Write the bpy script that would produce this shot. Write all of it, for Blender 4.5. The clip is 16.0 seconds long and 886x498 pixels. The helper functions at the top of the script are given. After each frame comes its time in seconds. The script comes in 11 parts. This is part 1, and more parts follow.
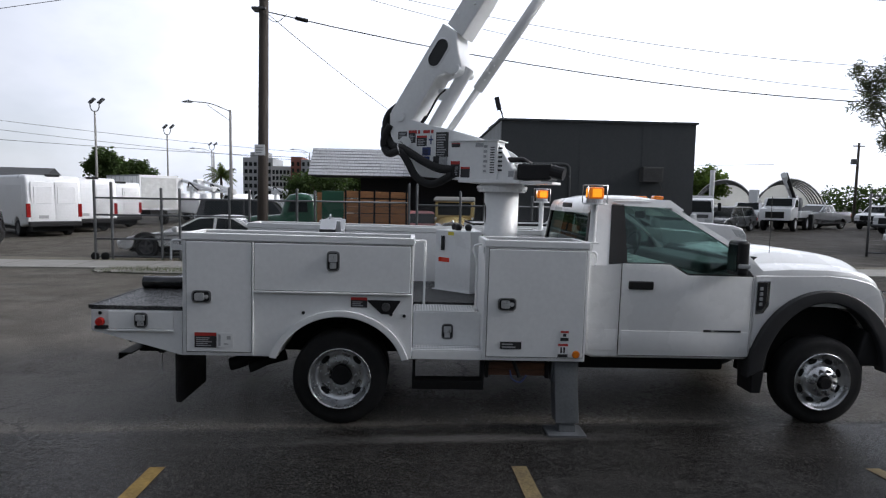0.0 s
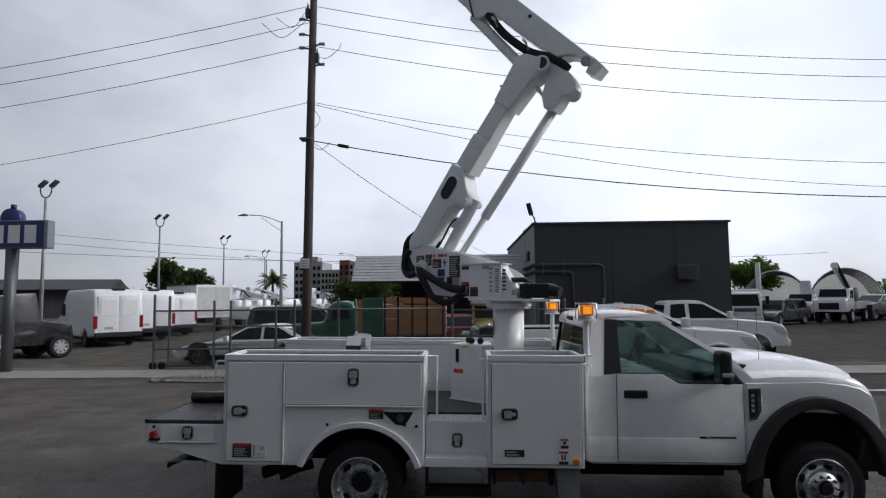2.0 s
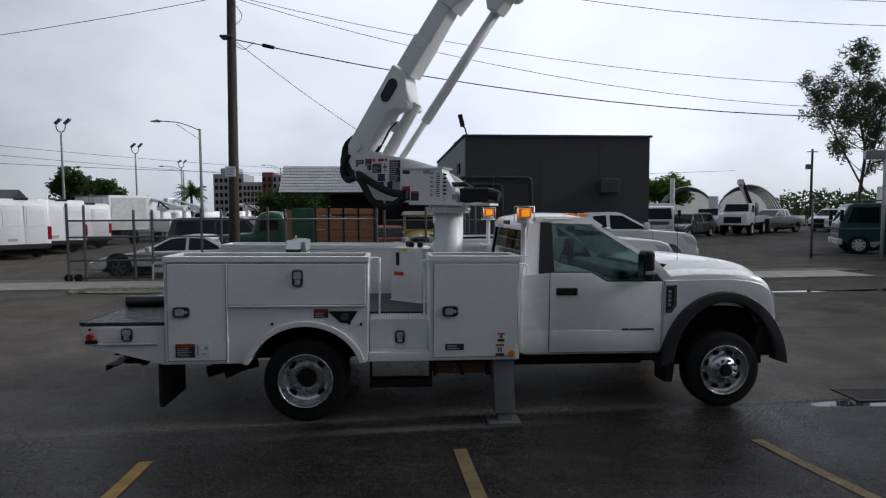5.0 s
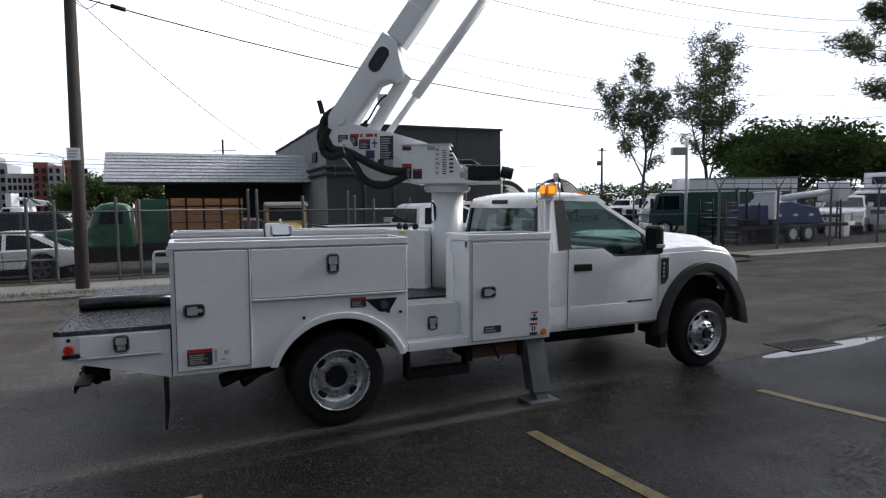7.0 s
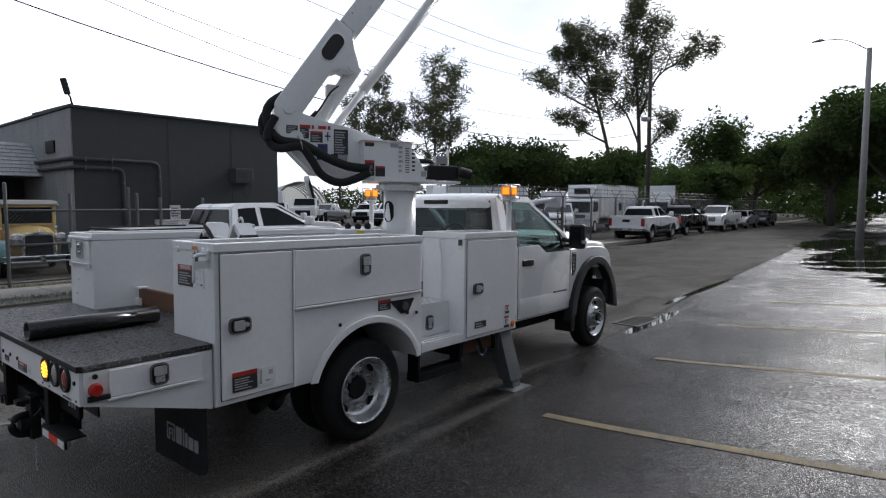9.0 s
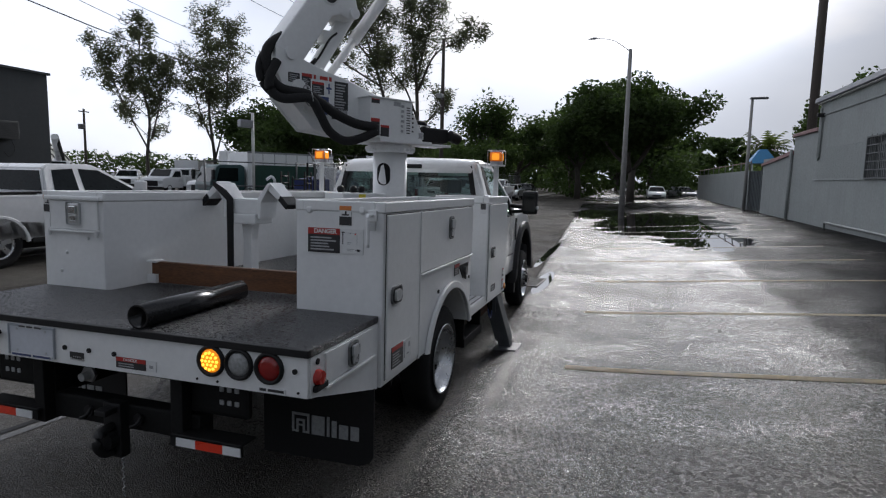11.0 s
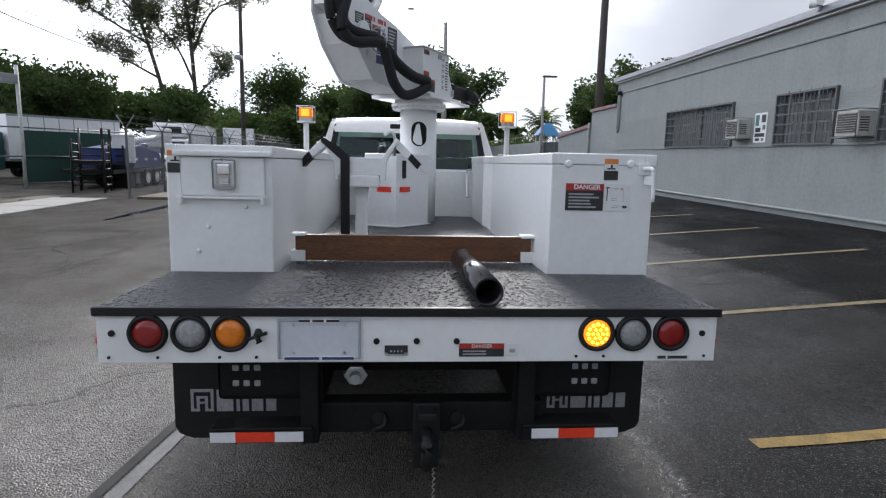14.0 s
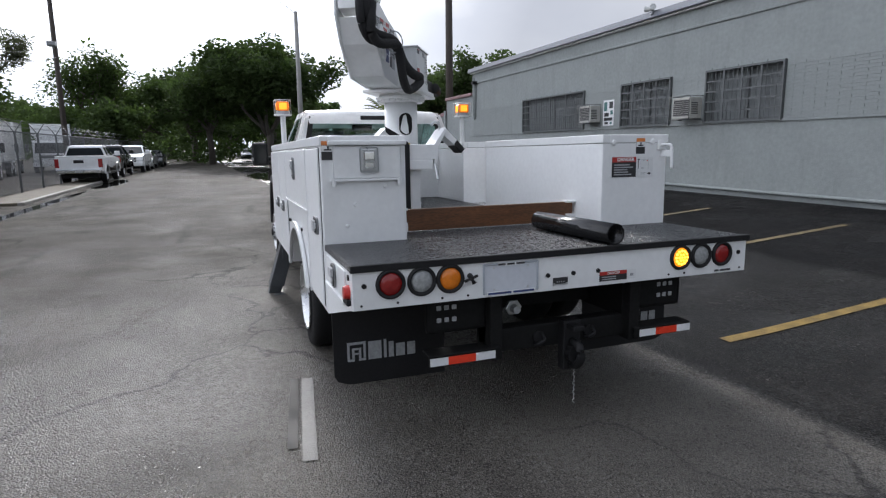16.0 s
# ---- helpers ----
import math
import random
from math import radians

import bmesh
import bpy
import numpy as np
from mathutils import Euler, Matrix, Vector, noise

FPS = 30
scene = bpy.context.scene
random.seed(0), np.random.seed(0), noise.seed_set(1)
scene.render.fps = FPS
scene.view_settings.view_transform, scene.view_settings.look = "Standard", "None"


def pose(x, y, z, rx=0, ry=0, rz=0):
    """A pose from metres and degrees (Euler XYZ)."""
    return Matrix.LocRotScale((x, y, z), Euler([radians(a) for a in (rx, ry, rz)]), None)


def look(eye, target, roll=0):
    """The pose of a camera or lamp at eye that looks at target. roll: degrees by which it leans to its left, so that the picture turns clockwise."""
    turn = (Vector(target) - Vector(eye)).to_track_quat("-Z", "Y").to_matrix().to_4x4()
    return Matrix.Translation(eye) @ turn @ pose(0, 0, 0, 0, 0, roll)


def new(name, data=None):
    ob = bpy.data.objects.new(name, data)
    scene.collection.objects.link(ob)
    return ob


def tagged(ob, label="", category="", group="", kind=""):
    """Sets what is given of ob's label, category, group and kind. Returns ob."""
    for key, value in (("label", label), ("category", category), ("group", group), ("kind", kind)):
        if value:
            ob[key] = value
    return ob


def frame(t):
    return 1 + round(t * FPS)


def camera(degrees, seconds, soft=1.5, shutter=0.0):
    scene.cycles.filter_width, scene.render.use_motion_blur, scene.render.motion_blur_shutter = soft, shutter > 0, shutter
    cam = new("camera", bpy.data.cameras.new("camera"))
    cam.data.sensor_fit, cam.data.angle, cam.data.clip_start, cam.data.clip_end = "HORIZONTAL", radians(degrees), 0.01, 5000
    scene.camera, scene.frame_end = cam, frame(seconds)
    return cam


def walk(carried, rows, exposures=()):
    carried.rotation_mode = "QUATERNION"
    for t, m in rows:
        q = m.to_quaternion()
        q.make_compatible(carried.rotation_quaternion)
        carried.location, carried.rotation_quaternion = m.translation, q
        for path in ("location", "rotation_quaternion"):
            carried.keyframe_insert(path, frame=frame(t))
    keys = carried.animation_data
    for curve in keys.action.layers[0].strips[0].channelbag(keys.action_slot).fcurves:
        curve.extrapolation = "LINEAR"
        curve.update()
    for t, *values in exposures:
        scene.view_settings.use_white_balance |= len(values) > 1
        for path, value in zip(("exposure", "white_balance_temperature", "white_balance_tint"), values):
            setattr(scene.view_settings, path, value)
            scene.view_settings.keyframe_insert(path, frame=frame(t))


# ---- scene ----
cam = camera(73.8, 16.0, 1.2)

PATH = [
    (0, (0.62, -6.056, 1.929), (0.717, -4.066, 1.758), 1.0),
    (0.5, (0.748, -6.351, 1.966), (0.847, -4.367, 1.737), -0.5),
    (1, (0.825, -6.581, 1.981), (0.965, -4.602, 1.725), 0.7),
    (1.5, (0.917, -6.694, 2.078), (0.896, -4.696, 1.983), -0.1),
    (2, (0.977, -6.752, 2.145), (0.915, -4.759, 2.304), -0.6),
    (2.5, (0.988, -6.837, 2.191), (0.89, -4.879, 2.587), -1.3),
    (3, (0.979, -6.852, 2.291), (0.826, -4.969, 2.948), -1.1),
    (3.5, (0.979, -6.889, 2.273), (0.844, -5.024, 2.983), -0.8),
    (4, (1.071, -6.941, 2.229), (1.004, -4.987, 2.65), -1.7),
    (4.5, (1.069, -6.86, 2.121), (1.121, -4.863, 2.208), 0.2),
    (4.7, (1.001, -6.853, 2.077), (1.111, -4.858, 1.978), -0.1),
    (6.8, (-0.906, -6.114, 1.921), (-0.222, -4.244, 1.738), 0.8),
    (7, (-1.129, -6.006, 1.888), (-0.336, -4.177, 1.731), -0.8),
    (7.5, (-1.694, -5.747, 1.873), (-0.741, -3.993, 1.742), -2.8),
    (8, (-2.168, -5.459, 1.878), (-0.958, -3.875, 1.713), -0.8),
    (8.5, (-2.643, -5.011, 1.861), (-1.289, -3.544, 1.729), -0.9),
    (9, (-3.091, -4.54, 1.854), (-1.562, -3.259, 1.704), -0.0),
    (9.5, (-3.399, -4.023, 1.819), (-1.74, -2.915, 1.675), -1.3),
    (10, (-3.719, -3.507, 1.816), (-1.942, -2.603, 1.652), 0.2),
    (10.2, (-3.824, -3.305, 1.812), (-2.019, -2.473, 1.592), 1.4),
    (12.3, (-4.377, -1.004, 1.634), (-2.396, -0.798, 1.452), 0.3),
    (12.5, (-4.365, -0.814, 1.624), (-2.383, -0.671, 1.396), 1.7),
    (13, (-4.254, -0.426, 1.579), (-2.274, -0.315, 1.314), -1.5),
    (13.5, (-4.171, -0.15, 1.579), (-2.196, -0.201, 1.267), 1.4),
    (14, (-4.189, 0.093, 1.593), (-2.219, -0.06, 1.28), 1.3),
    (14.5, (-4.215, 0.373, 1.56), (-2.275, -0.005, 1.256), 2.4),
    (15, (-4.295, 0.776, 1.603), (-2.38, 0.253, 1.36), 0.4),
    (15.5, (-4.497, 1.231, 1.607), (-2.595, 0.676, 1.337), 2.3),
    (16, (-4.628, 1.717, 1.556), (-2.781, 1.034, 1.212), -0.6),
]

EXPO = [(0.0, -0.06), (1.5, -0.08), (2.0, -0.6), (2.5, -1.1), (3.0, -1.75), (3.5, -2.0), (4.0, -1.95), (4.5, -1.5), (5.2, -0.4), (6.0, -0.02), (9.0, 0.0), (10.2, -0.36), (12.3, -0.38), (12.6, -0.32), (13.5, 0.46), (14.5, 0.66), (15.3, 0.6), (16.0, 0.55)]
walk(cam, [(t, look(eye, target, roll)) for t, eye, target, roll in PATH], EXPO)

# ---- world and sun: bright overcast, the sun behind thin cloud ahead of the truck ----
SUN_AZ, SUN_EL = -1.5, 28.0
world = bpy.data.worlds.new("overcast_sky")
scene.world = world
world.use_nodes = True
wn, wl = world.node_tree.nodes, world.node_tree.links
wn.clear()
w_out = wn.new("ShaderNodeOutputWorld")
w_bg = wn.new("ShaderNodeBackground")
w_sky = wn.new("ShaderNodeTexSky")
w_sky.sky_type, w_sky.sun_disc = "NISHITA", False
w_sky.sun_elevation, w_sky.sun_rotation = radians(SUN_EL), radians(90 - SUN_AZ)
w_sky.air_density, w_sky.dust_density, w_sky.ozone_density = 1.0, 2.0, 1.0
w_tc = wn.new("ShaderNodeTexCoord")
w_map = wn.new("ShaderNodeMapping")
w_map.inputs["Scale"].default_value = (0.9, 0.9, 1.7)
w_n1 = wn.new("ShaderNodeTexNoise")
w_n1.inputs["Scale"].default_value, w_n1.inputs["Detail"].default_value, w_n1.inputs["Roughness"].default_value = 1.7, 7.0, 0.52
w_ramp = wn.new("ShaderNodeValToRGB")
w_ramp.color_ramp.elements[0].position, w_ramp.color_ramp.elements[0].color = 0.30, (0.38, 0.38, 0.38, 1)
w_ramp.color_ramp.elements[1].position, w_ramp.color_ramp.elements[1].color = 0.56, (1, 1, 1, 1)
w_n2 = wn.new("ShaderNodeTexNoise")
w_n2.inputs["Scale"].default_value, w_n2.inputs["Detail"].default_value = 2.6, 5.0
w_cl = wn.new("ShaderNodeValToRGB")
w_cl.color_ramp.elements[0].position, w_cl.color_ramp.elements[0].color = 0.30, (6.85, 7.35, 8.75, 1)
w_cl.color_ramp.elements[1].position, w_cl.color_ramp.elements[1].color = 0.74, (9.4, 9.8, 10.75, 1)
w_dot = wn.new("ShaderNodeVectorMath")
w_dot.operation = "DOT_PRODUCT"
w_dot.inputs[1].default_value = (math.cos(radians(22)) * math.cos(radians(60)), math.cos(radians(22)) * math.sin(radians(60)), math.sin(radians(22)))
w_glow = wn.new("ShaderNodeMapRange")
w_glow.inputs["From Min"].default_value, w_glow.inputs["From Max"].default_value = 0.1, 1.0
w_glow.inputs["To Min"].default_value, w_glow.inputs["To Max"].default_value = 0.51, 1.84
w_mul = wn.new("ShaderNodeVectorMath")
w_mul.operation = "SCALE"
w_mix = wn.new("ShaderNodeMix")
w_mix.data_type = "RGBA"
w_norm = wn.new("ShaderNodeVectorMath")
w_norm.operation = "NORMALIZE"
wl.new(w_tc.outputs["Generated"], w_map.inputs["Vector"])
wl.new(w_map.outputs["Vector"], w_n1.inputs["Vector"])
wl.new(w_map.outputs["Vector"], w_n2.inputs["Vector"])
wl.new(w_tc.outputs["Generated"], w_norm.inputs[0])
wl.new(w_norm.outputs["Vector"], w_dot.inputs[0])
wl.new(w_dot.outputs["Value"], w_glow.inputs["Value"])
# the bright aureole of the veiled sun
w_sd = wn.new("ShaderNodeVectorMath")
w_sd.operation = "DOT_PRODUCT"
w_sd.inputs[1].default_value = (math.cos(radians(SUN_EL)) * math.cos(radians(SUN_AZ)), math.cos(radians(SUN_EL)) * math.sin(radians(SUN_AZ)), math.sin(radians(SUN_EL)))
wl.new(w_norm.outputs["Vector"], w_sd.inputs[0])
w_cl0, w_pw, w_au = wn.new("ShaderNodeMath"), wn.new("ShaderNodeMath"), wn.new("ShaderNodeMath")
w_cl0.operation, w_pw.operation, w_au.operation = "MAXIMUM", "POWER", "MULTIPLY_ADD"
w_cl0.inputs[1].default_value, w_pw.inputs[1].default_value, w_au.inputs[1].default_value = 0.0, 75.0, 34.0
wl.new(w_sd.outputs["Value"], w_cl0.inputs[0])
wl.new(w_cl0.outputs[0], w_pw.inputs[0])
wl.new(w_pw.outputs[0], w_au.inputs[0])
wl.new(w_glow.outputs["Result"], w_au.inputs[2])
wl.new(w_n1.outputs["Fac"], w_ramp.inputs["Fac"])
wl.new(w_n2.outputs["Fac"], w_cl.inputs["Fac"])
wl.new(w_cl.outputs["Color"], w_mul.inputs[0])
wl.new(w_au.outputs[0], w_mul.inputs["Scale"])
wl.new(w_ramp.outputs["Color"], w_mix.inputs["Factor"])
wl.new(w_sky.outputs["Color"], w_mix.inputs["A"])
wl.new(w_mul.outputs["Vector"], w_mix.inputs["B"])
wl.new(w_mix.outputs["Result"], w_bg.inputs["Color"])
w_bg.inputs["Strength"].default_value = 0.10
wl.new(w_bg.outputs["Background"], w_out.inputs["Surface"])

sun = new("sun", bpy.data.lights.new("sun", "SUN"))
sun.data.energy, sun.data.angle, sun.data.color = 1.5, radians(10), (1.0, 0.95, 0.88)
sun_dir = Vector((math.cos(radians(SUN_EL)) * math.cos(radians(SUN_AZ)), math.cos(radians(SUN_EL)) * math.sin(radians(SUN_AZ)), math.sin(radians(SUN_EL))))
sun.matrix_world = look(sun_dir * 80, (0, 0, 0))


# ---- materials ----
def mat(name, col, rough=0.5, metal=0.0, var=0.12, scale=6.0, bump=0.0, bscale=80.0, coat=0.0, rvar=0.08, stretch=(1, 1, 1), emit=0.0, dirt=None, island=False, glass=0.0, spec=0.5):
    """A procedural surface: two scales of colour noise, uneven gloss, optional fine relief."""
    m = bpy.data.materials.new(name)
    m.use_nodes = True
    n, l = m.node_tree.nodes, m.node_tree.links
    p = n["Principled BSDF"]
    p.inputs["Metallic"].default_value = metal
    p.inputs["Specular IOR Level"].default_value = spec
    p.inputs["Coat Weight"].default_value = coat
    p.inputs["Coat Roughness"].default_value = 0.08
    p.inputs["Transmission Weight"].default_value = glass
    tc, mp = n.new("ShaderNodeTexCoord"), n.new("ShaderNodeMapping")
    mp.inputs["Scale"].default_value = stretch
    l.new(tc.outputs["Object"], mp.inputs["Vector"])
    a, b = n.new("ShaderNodeTexNoise"), n.new("ShaderNodeTexNoise")
    a.inputs["Scale"].default_value, a.inputs["Detail"].default_value = scale, 4
    b.inputs["Scale"].default_value, b.inputs["Detail"].default_value = scale * 9, 3
    for t in (a, b):
        l.new(mp.outputs["Vector"], t.inputs["Vector"])
    add = n.new("ShaderNodeMath")
    add.operation = "ADD"
    l.new(a.outputs["Fac"], add.inputs[0])
    l.new(b.outputs["Fac"], add.inputs[1])
    rng = n.new("ShaderNodeMapRange")
    rng.inputs["From Min"].default_value, rng.inputs["From Max"].default_value = 0.7, 1.3
    rng.inputs["To Min"].default_value, rng.inputs["To Max"].default_value = 1 - var, 1 + var
    l.new(add.outputs[0], rng.inputs["Value"])
    src = rng.outputs["Result"]
    if island:
        info = n.new("ShaderNodeNewGeometry")
        r2, mu = n.new("ShaderNodeMapRange"), n.new("ShaderNodeMath")
        r2.inputs["To Min"].default_value, r2.inputs["To Max"].default_value = 0.7, 1.3
        mu.operation = "MULTIPLY"
        l.new(info.outputs["Random Per Island"], r2.inputs["Value"])
        l.new(r2.outputs["Result"], mu.inputs[0])
        l.new(src, mu.inputs[1])
        src = mu.outputs[0]
    sc = n.new("ShaderNodeVectorMath")
    sc.operation = "SCALE"
    sc.inputs[0].default_value = col
    l.new(src, sc.inputs["Scale"])
    colour = sc.outputs["Vector"]
    if dirt:
        d = n.new("ShaderNodeTexNoise")
        d.inputs["Scale"].default_value, d.inputs["Detail"].default_value, d.inputs["Roughness"].default_value = scale * 0.6, 6, 0.65
        l.new(tc.outputs["Object"], d.inputs["Vector"])
        rp, mx = n.new("ShaderNodeMapRange"), n.new("ShaderNodeMix")
        rp.inputs["From Min"].default_value, rp.inputs["From Max"].default_value = 0.5, 0.75
        rp.inputs["To Max"].default_value = 0.6
        mx.data_type = "RGBA"
        mx.inputs["B"].default_value = (*dirt, 1)
        l.new(d.outputs["Fac"], rp.inputs["Value"])
        l.new(rp.outputs["Result"], mx.inputs["Factor"])
        l.new(colour, mx.inputs["A"])
        colour = mx.outputs["Result"]
    l.new(colour, p.inputs["Base Color"])
    rr = n.new("ShaderNodeMapRange")
    rr.inputs["From Min"].default_value, rr.inputs["From Max"].default_value = 0.3, 0.7
    rr.inputs["To Min"].default_value, rr.inputs["To Max"].default_value = max(0.02, rough - rvar), min(1, rough + rvar)
    l.new(a.outputs["Fac"], rr.inputs["Value"])
    l.new(rr.outputs["Result"], p.inputs["Roughness"])
    if bump:
        c, bp = n.new("ShaderNodeTexNoise"), n.new("ShaderNodeBump")
        c.inputs["Scale"].default_value, c.inputs["Detail"].default_value = bscale, 3
        l.new(mp.outputs["Vector"], c.inputs["Vector"])
        bp.inputs["Strength"].default_value, bp.inputs["Distance"].default_value = bump, 0.01
        l.new(c.outputs["Fac"], bp.inputs["Height"])
        l.new(bp.outputs["Normal"], p.inputs["Normal"])
    if emit:
        p.inputs["Emission Color"].default_value = (*col, 1)
        p.inputs["Emission Strength"].default_value = emit
    return m


def glass_mat(name, tint, gloss=0.02):
    """A thin tinted pane: clear see-through with a mirror gloss that grows at grazing angles."""
    m = bpy.data.materials.new(name)
    m.use_nodes = True
    n, l = m.node_tree.nodes, m.node_tree.links
    n.clear()
    out, mix, tr, gl, fr = (n.new("ShaderNode" + k) for k in ("OutputMaterial", "MixShader", "BsdfTransparent", "BsdfGlossy", "LayerWeight"))
    tr.inputs["Color"].default_value = (*tint, 1)
    gl.inputs["Roughness"].default_value = gloss
    gl.inputs["Color"].default_value = (0.9, 0.95, 0.95, 1)
    fr.inputs["Blend"].default_value = 0.5
    pw, ma = n.new("ShaderNodeMath"), n.new("ShaderNodeMath")
    pw.operation, ma.operation = "POWER", "MULTIPLY_ADD"
    pw.inputs[1].default_value, ma.inputs[1].default_value, ma.inputs[2].default_value = 4.5, 0.85, 0.045
    l.new(fr.outputs["Facing"], pw.inputs[0])
    l.new(pw.outputs[0], ma.inputs[0])
    l.new(ma.outputs[0], mix.inputs["Fac"])
    l.new(tr.outputs["BSDF"], mix.inputs[1])
    l.new(gl.outputs["BSDF"], mix.inputs[2])
    l.new(mix.outputs["Shader"], out.inputs["Surface"])
    return m


WHITE = mat("truck_white_paint", (0.82, 0.825, 0.82), 0.28, coat=0.5, var=0.03, scale=2.0, rvar=0.05)
BOXWHITE = mat("body_white_enamel", (0.79, 0.80, 0.80), 0.36, coat=0.2, var=0.04, scale=3.0, bump=0.03, bscale=25)
BOOMWHITE = mat("boom_white_enamel", (0.79, 0.80, 0.80), 0.34, coat=0.2, var=0.04, scale=3.0, bump=0.04, bscale=30)
FARWHITE = mat("fleet_white_paint", (0.74, 0.75, 0.76), 0.33, coat=0.3, var=0.05, scale=1.5)
BLACK = mat("black_plastic", (0.012, 0.012, 0.013), 0.55, spec=0.3, var=0.25, scale=8, bump=0.1, bscale=200)
FLARE = mat("charcoal_flare_plastic", (0.022, 0.022, 0.024), 0.62, var=0.15, bump=0.08, bscale=300)
CHASSIS = mat("black_chassis_paint", (0.008, 0.008, 0.008), 0.65, spec=0.2, var=0.4, scale=5)
RUBBER = mat("tyre_rubber", (0.010, 0.010, 0.0105), 0.75, spec=0.3, var=0.3, scale=10, bump=0.25, bscale=120, dirt=(0.02, 0.019, 0.017))
HOSE = mat("black_hose_sleeve", (0.012, 0.012, 0.013), 0.85, var=0.4, scale=30, bump=0.5, bscale=150)
STEEL = mat("brushed_steel", (0.55, 0.56, 0.57), 0.35, metal=1.0, var=0.12, scale=20)
RIM = mat("forged_wheel_metal", (0.62, 0.63, 0.64), 0.3, metal=0.9, var=0.1, scale=15)
HUB = mat("hub_grey_iron", (0.12, 0.12, 0.125), 0.5, metal=0.6, var=0.3, scale=20)
LINER = mat("bed_liner_black", (0.017, 0.018, 0.020), 0.30, var=0.6, scale=60, bump=1.0, bscale=260, rvar=0.22)
GREYSTEEL = mat("outrigger_grey_paint", (0.068, 0.074, 0.080), 0.45, var=0.2, scale=6)
WOOD = mat("brown_stained_plank", (0.125, 0.050, 0.018), 0.5, var=0.5, scale=3, stretch=(6, 1, 6), bump=0.15, bscale=40, dirt=(0.022, 0.011, 0.006))
CRIB = mat("wood_cribbing", (0.085, 0.035, 0.016), 0.7, var=0.35, scale=5, stretch=(1, 8, 8), bump=0.2)
RED = mat("red_plastic", (0.45, 0.025, 0.02), 0.3, var=0.15)
REDLENS = mat("red_lens", (0.26, 0.012, 0.012), 0.14, var=0.2, scale=40, coat=0.5)
AMBERLENS = mat("amber_lens", (0.75, 0.20, 0.012), 0.18, var=0.15, scale=40, coat=0.5)
AMBERLIT = mat("amber_lamp_lit", (0.9, 0.27, 0.012), 0.2, var=0.1, scale=40, emit=0.9)
LEDLIT = mat("amber_led_lit", (1.0, 0.50, 0.05), 0.2, var=0.1, scale=40, emit=2.6)
BEACONLIT = mat("beacon_lamp_lit", (1.0, 0.33, 0.02), 0.2, var=0.1, scale=40, emit=1.1)
BEACONDOME = mat("beacon_amber_dome", (0.85, 0.22, 0.015), 0.15, var=0.15, scale=30, coat=0.6, emit=0.25)
CLEARLENS = mat("clear_ribbed_lens", (0.30, 0.31, 0.31), 0.12, var=0.3, scale=60, bump=0.4, bscale=150, coat=0.5)
DRIPGREY = mat("pale_grey_socket_plastic", (0.42, 0.43, 0.43), 0.45, var=0.15, scale=12)
PADDLE = mat("satin_steel_paddle", (0.50, 0.51, 0.52), 0.32, metal=0.35, var=0.15, scale=30)
LATCHGREY = mat("worn_zinc_latch", (0.20, 0.205, 0.21), 0.42, metal=0.7, var=0.25, scale=30)
CHROME = mat("chrome", (0.75, 0.76, 0.77), 0.12, metal=1.0, var=0.05)
DECALWHITE = mat("decal_white", (0.72, 0.73, 0.73), 0.4, var=0.06)
DECALBLACK = mat("decal_black", (0.025, 0.025, 0.028), 0.4, var=0.2)
DECALRED = mat("decal_red", (0.42, 0.03, 0.025), 0.4, var=0.15)
DECALGREY = mat("decal_grey", (0.35, 0.36, 0.37), 0.45, var=0.3, scale=40)
DECALBLUE = mat("decal_blue", (0.03, 0.05, 0.16), 0.4, var=0.15)
DECALYELLOW = mat("decal_yellow", (0.75, 0.62, 0.05), 0.4, var=0.1)
DECALORANGE = mat("decal_orange", (0.70, 0.22, 0.05), 0.4, var=0.1)
REFLRED = mat("reflector_red", (0.75, 0.05, 0.02), 0.3, var=0.1)
GLASS = glass_mat("cab_glass", (0.58, 0.69, 0.66))
REARGLASS = glass_mat("cab_rear_glass", (0.34, 0.44, 0.43))
SCREENGLASS = glass_mat("windscreen_glass", (0.50, 0.62, 0.60))
DARKGLASS = mat("dark_vehicle_glass", (0.008, 0.011, 0.012), 0.06, var=0.3, scale=2, spec=0.18)
SEAT = mat("seat_vinyl_grey", (0.09, 0.10, 0.10), 0.6, var=0.2)
DASH = mat("dash_plastic", (0.05, 0.055, 0.055), 0.55, var=0.2)


# ---- mesh helpers ----
def part(name, bm, material, parent, label=""):
    """One mesh object from a bmesh, under a thing or a part (or at top level with no parent)."""
    me = bpy.data.meshes.new(name)
    bm.normal_update()
    bm.to_mesh(me)
    bm.free()
    for m in material if isinstance(material, (list, tuple)) else [material]:
        me.materials.append(m)
    ob = new(name, me)
    ob.parent = parent
    if label:
        tagged(ob, label)
    return ob


def part_each(name, bm, material, parent, label=""):
    """Like part(), but every loose piece of the bmesh becomes an object of its own."""
    left, out = set(bm.verts), []
    while left:
        todo, isle = [left.pop()], []
        while todo:
            v = todo.pop()
            isle.append(v)
            for e in v.link_edges:
                w = e.other_vert(v)
                if w in left:
                    left.remove(w)
                    todo.append(w)
        pos = {v: i for i, v in enumerate(isle)}
        faces = {f for v in isle for f in v.link_faces}
        out.append(mesh_part(name, [tuple(v.co) for v in isle], [[pos[v] for v in f.verts] for f in faces], material, parent, label))
    bm.free()
    return out


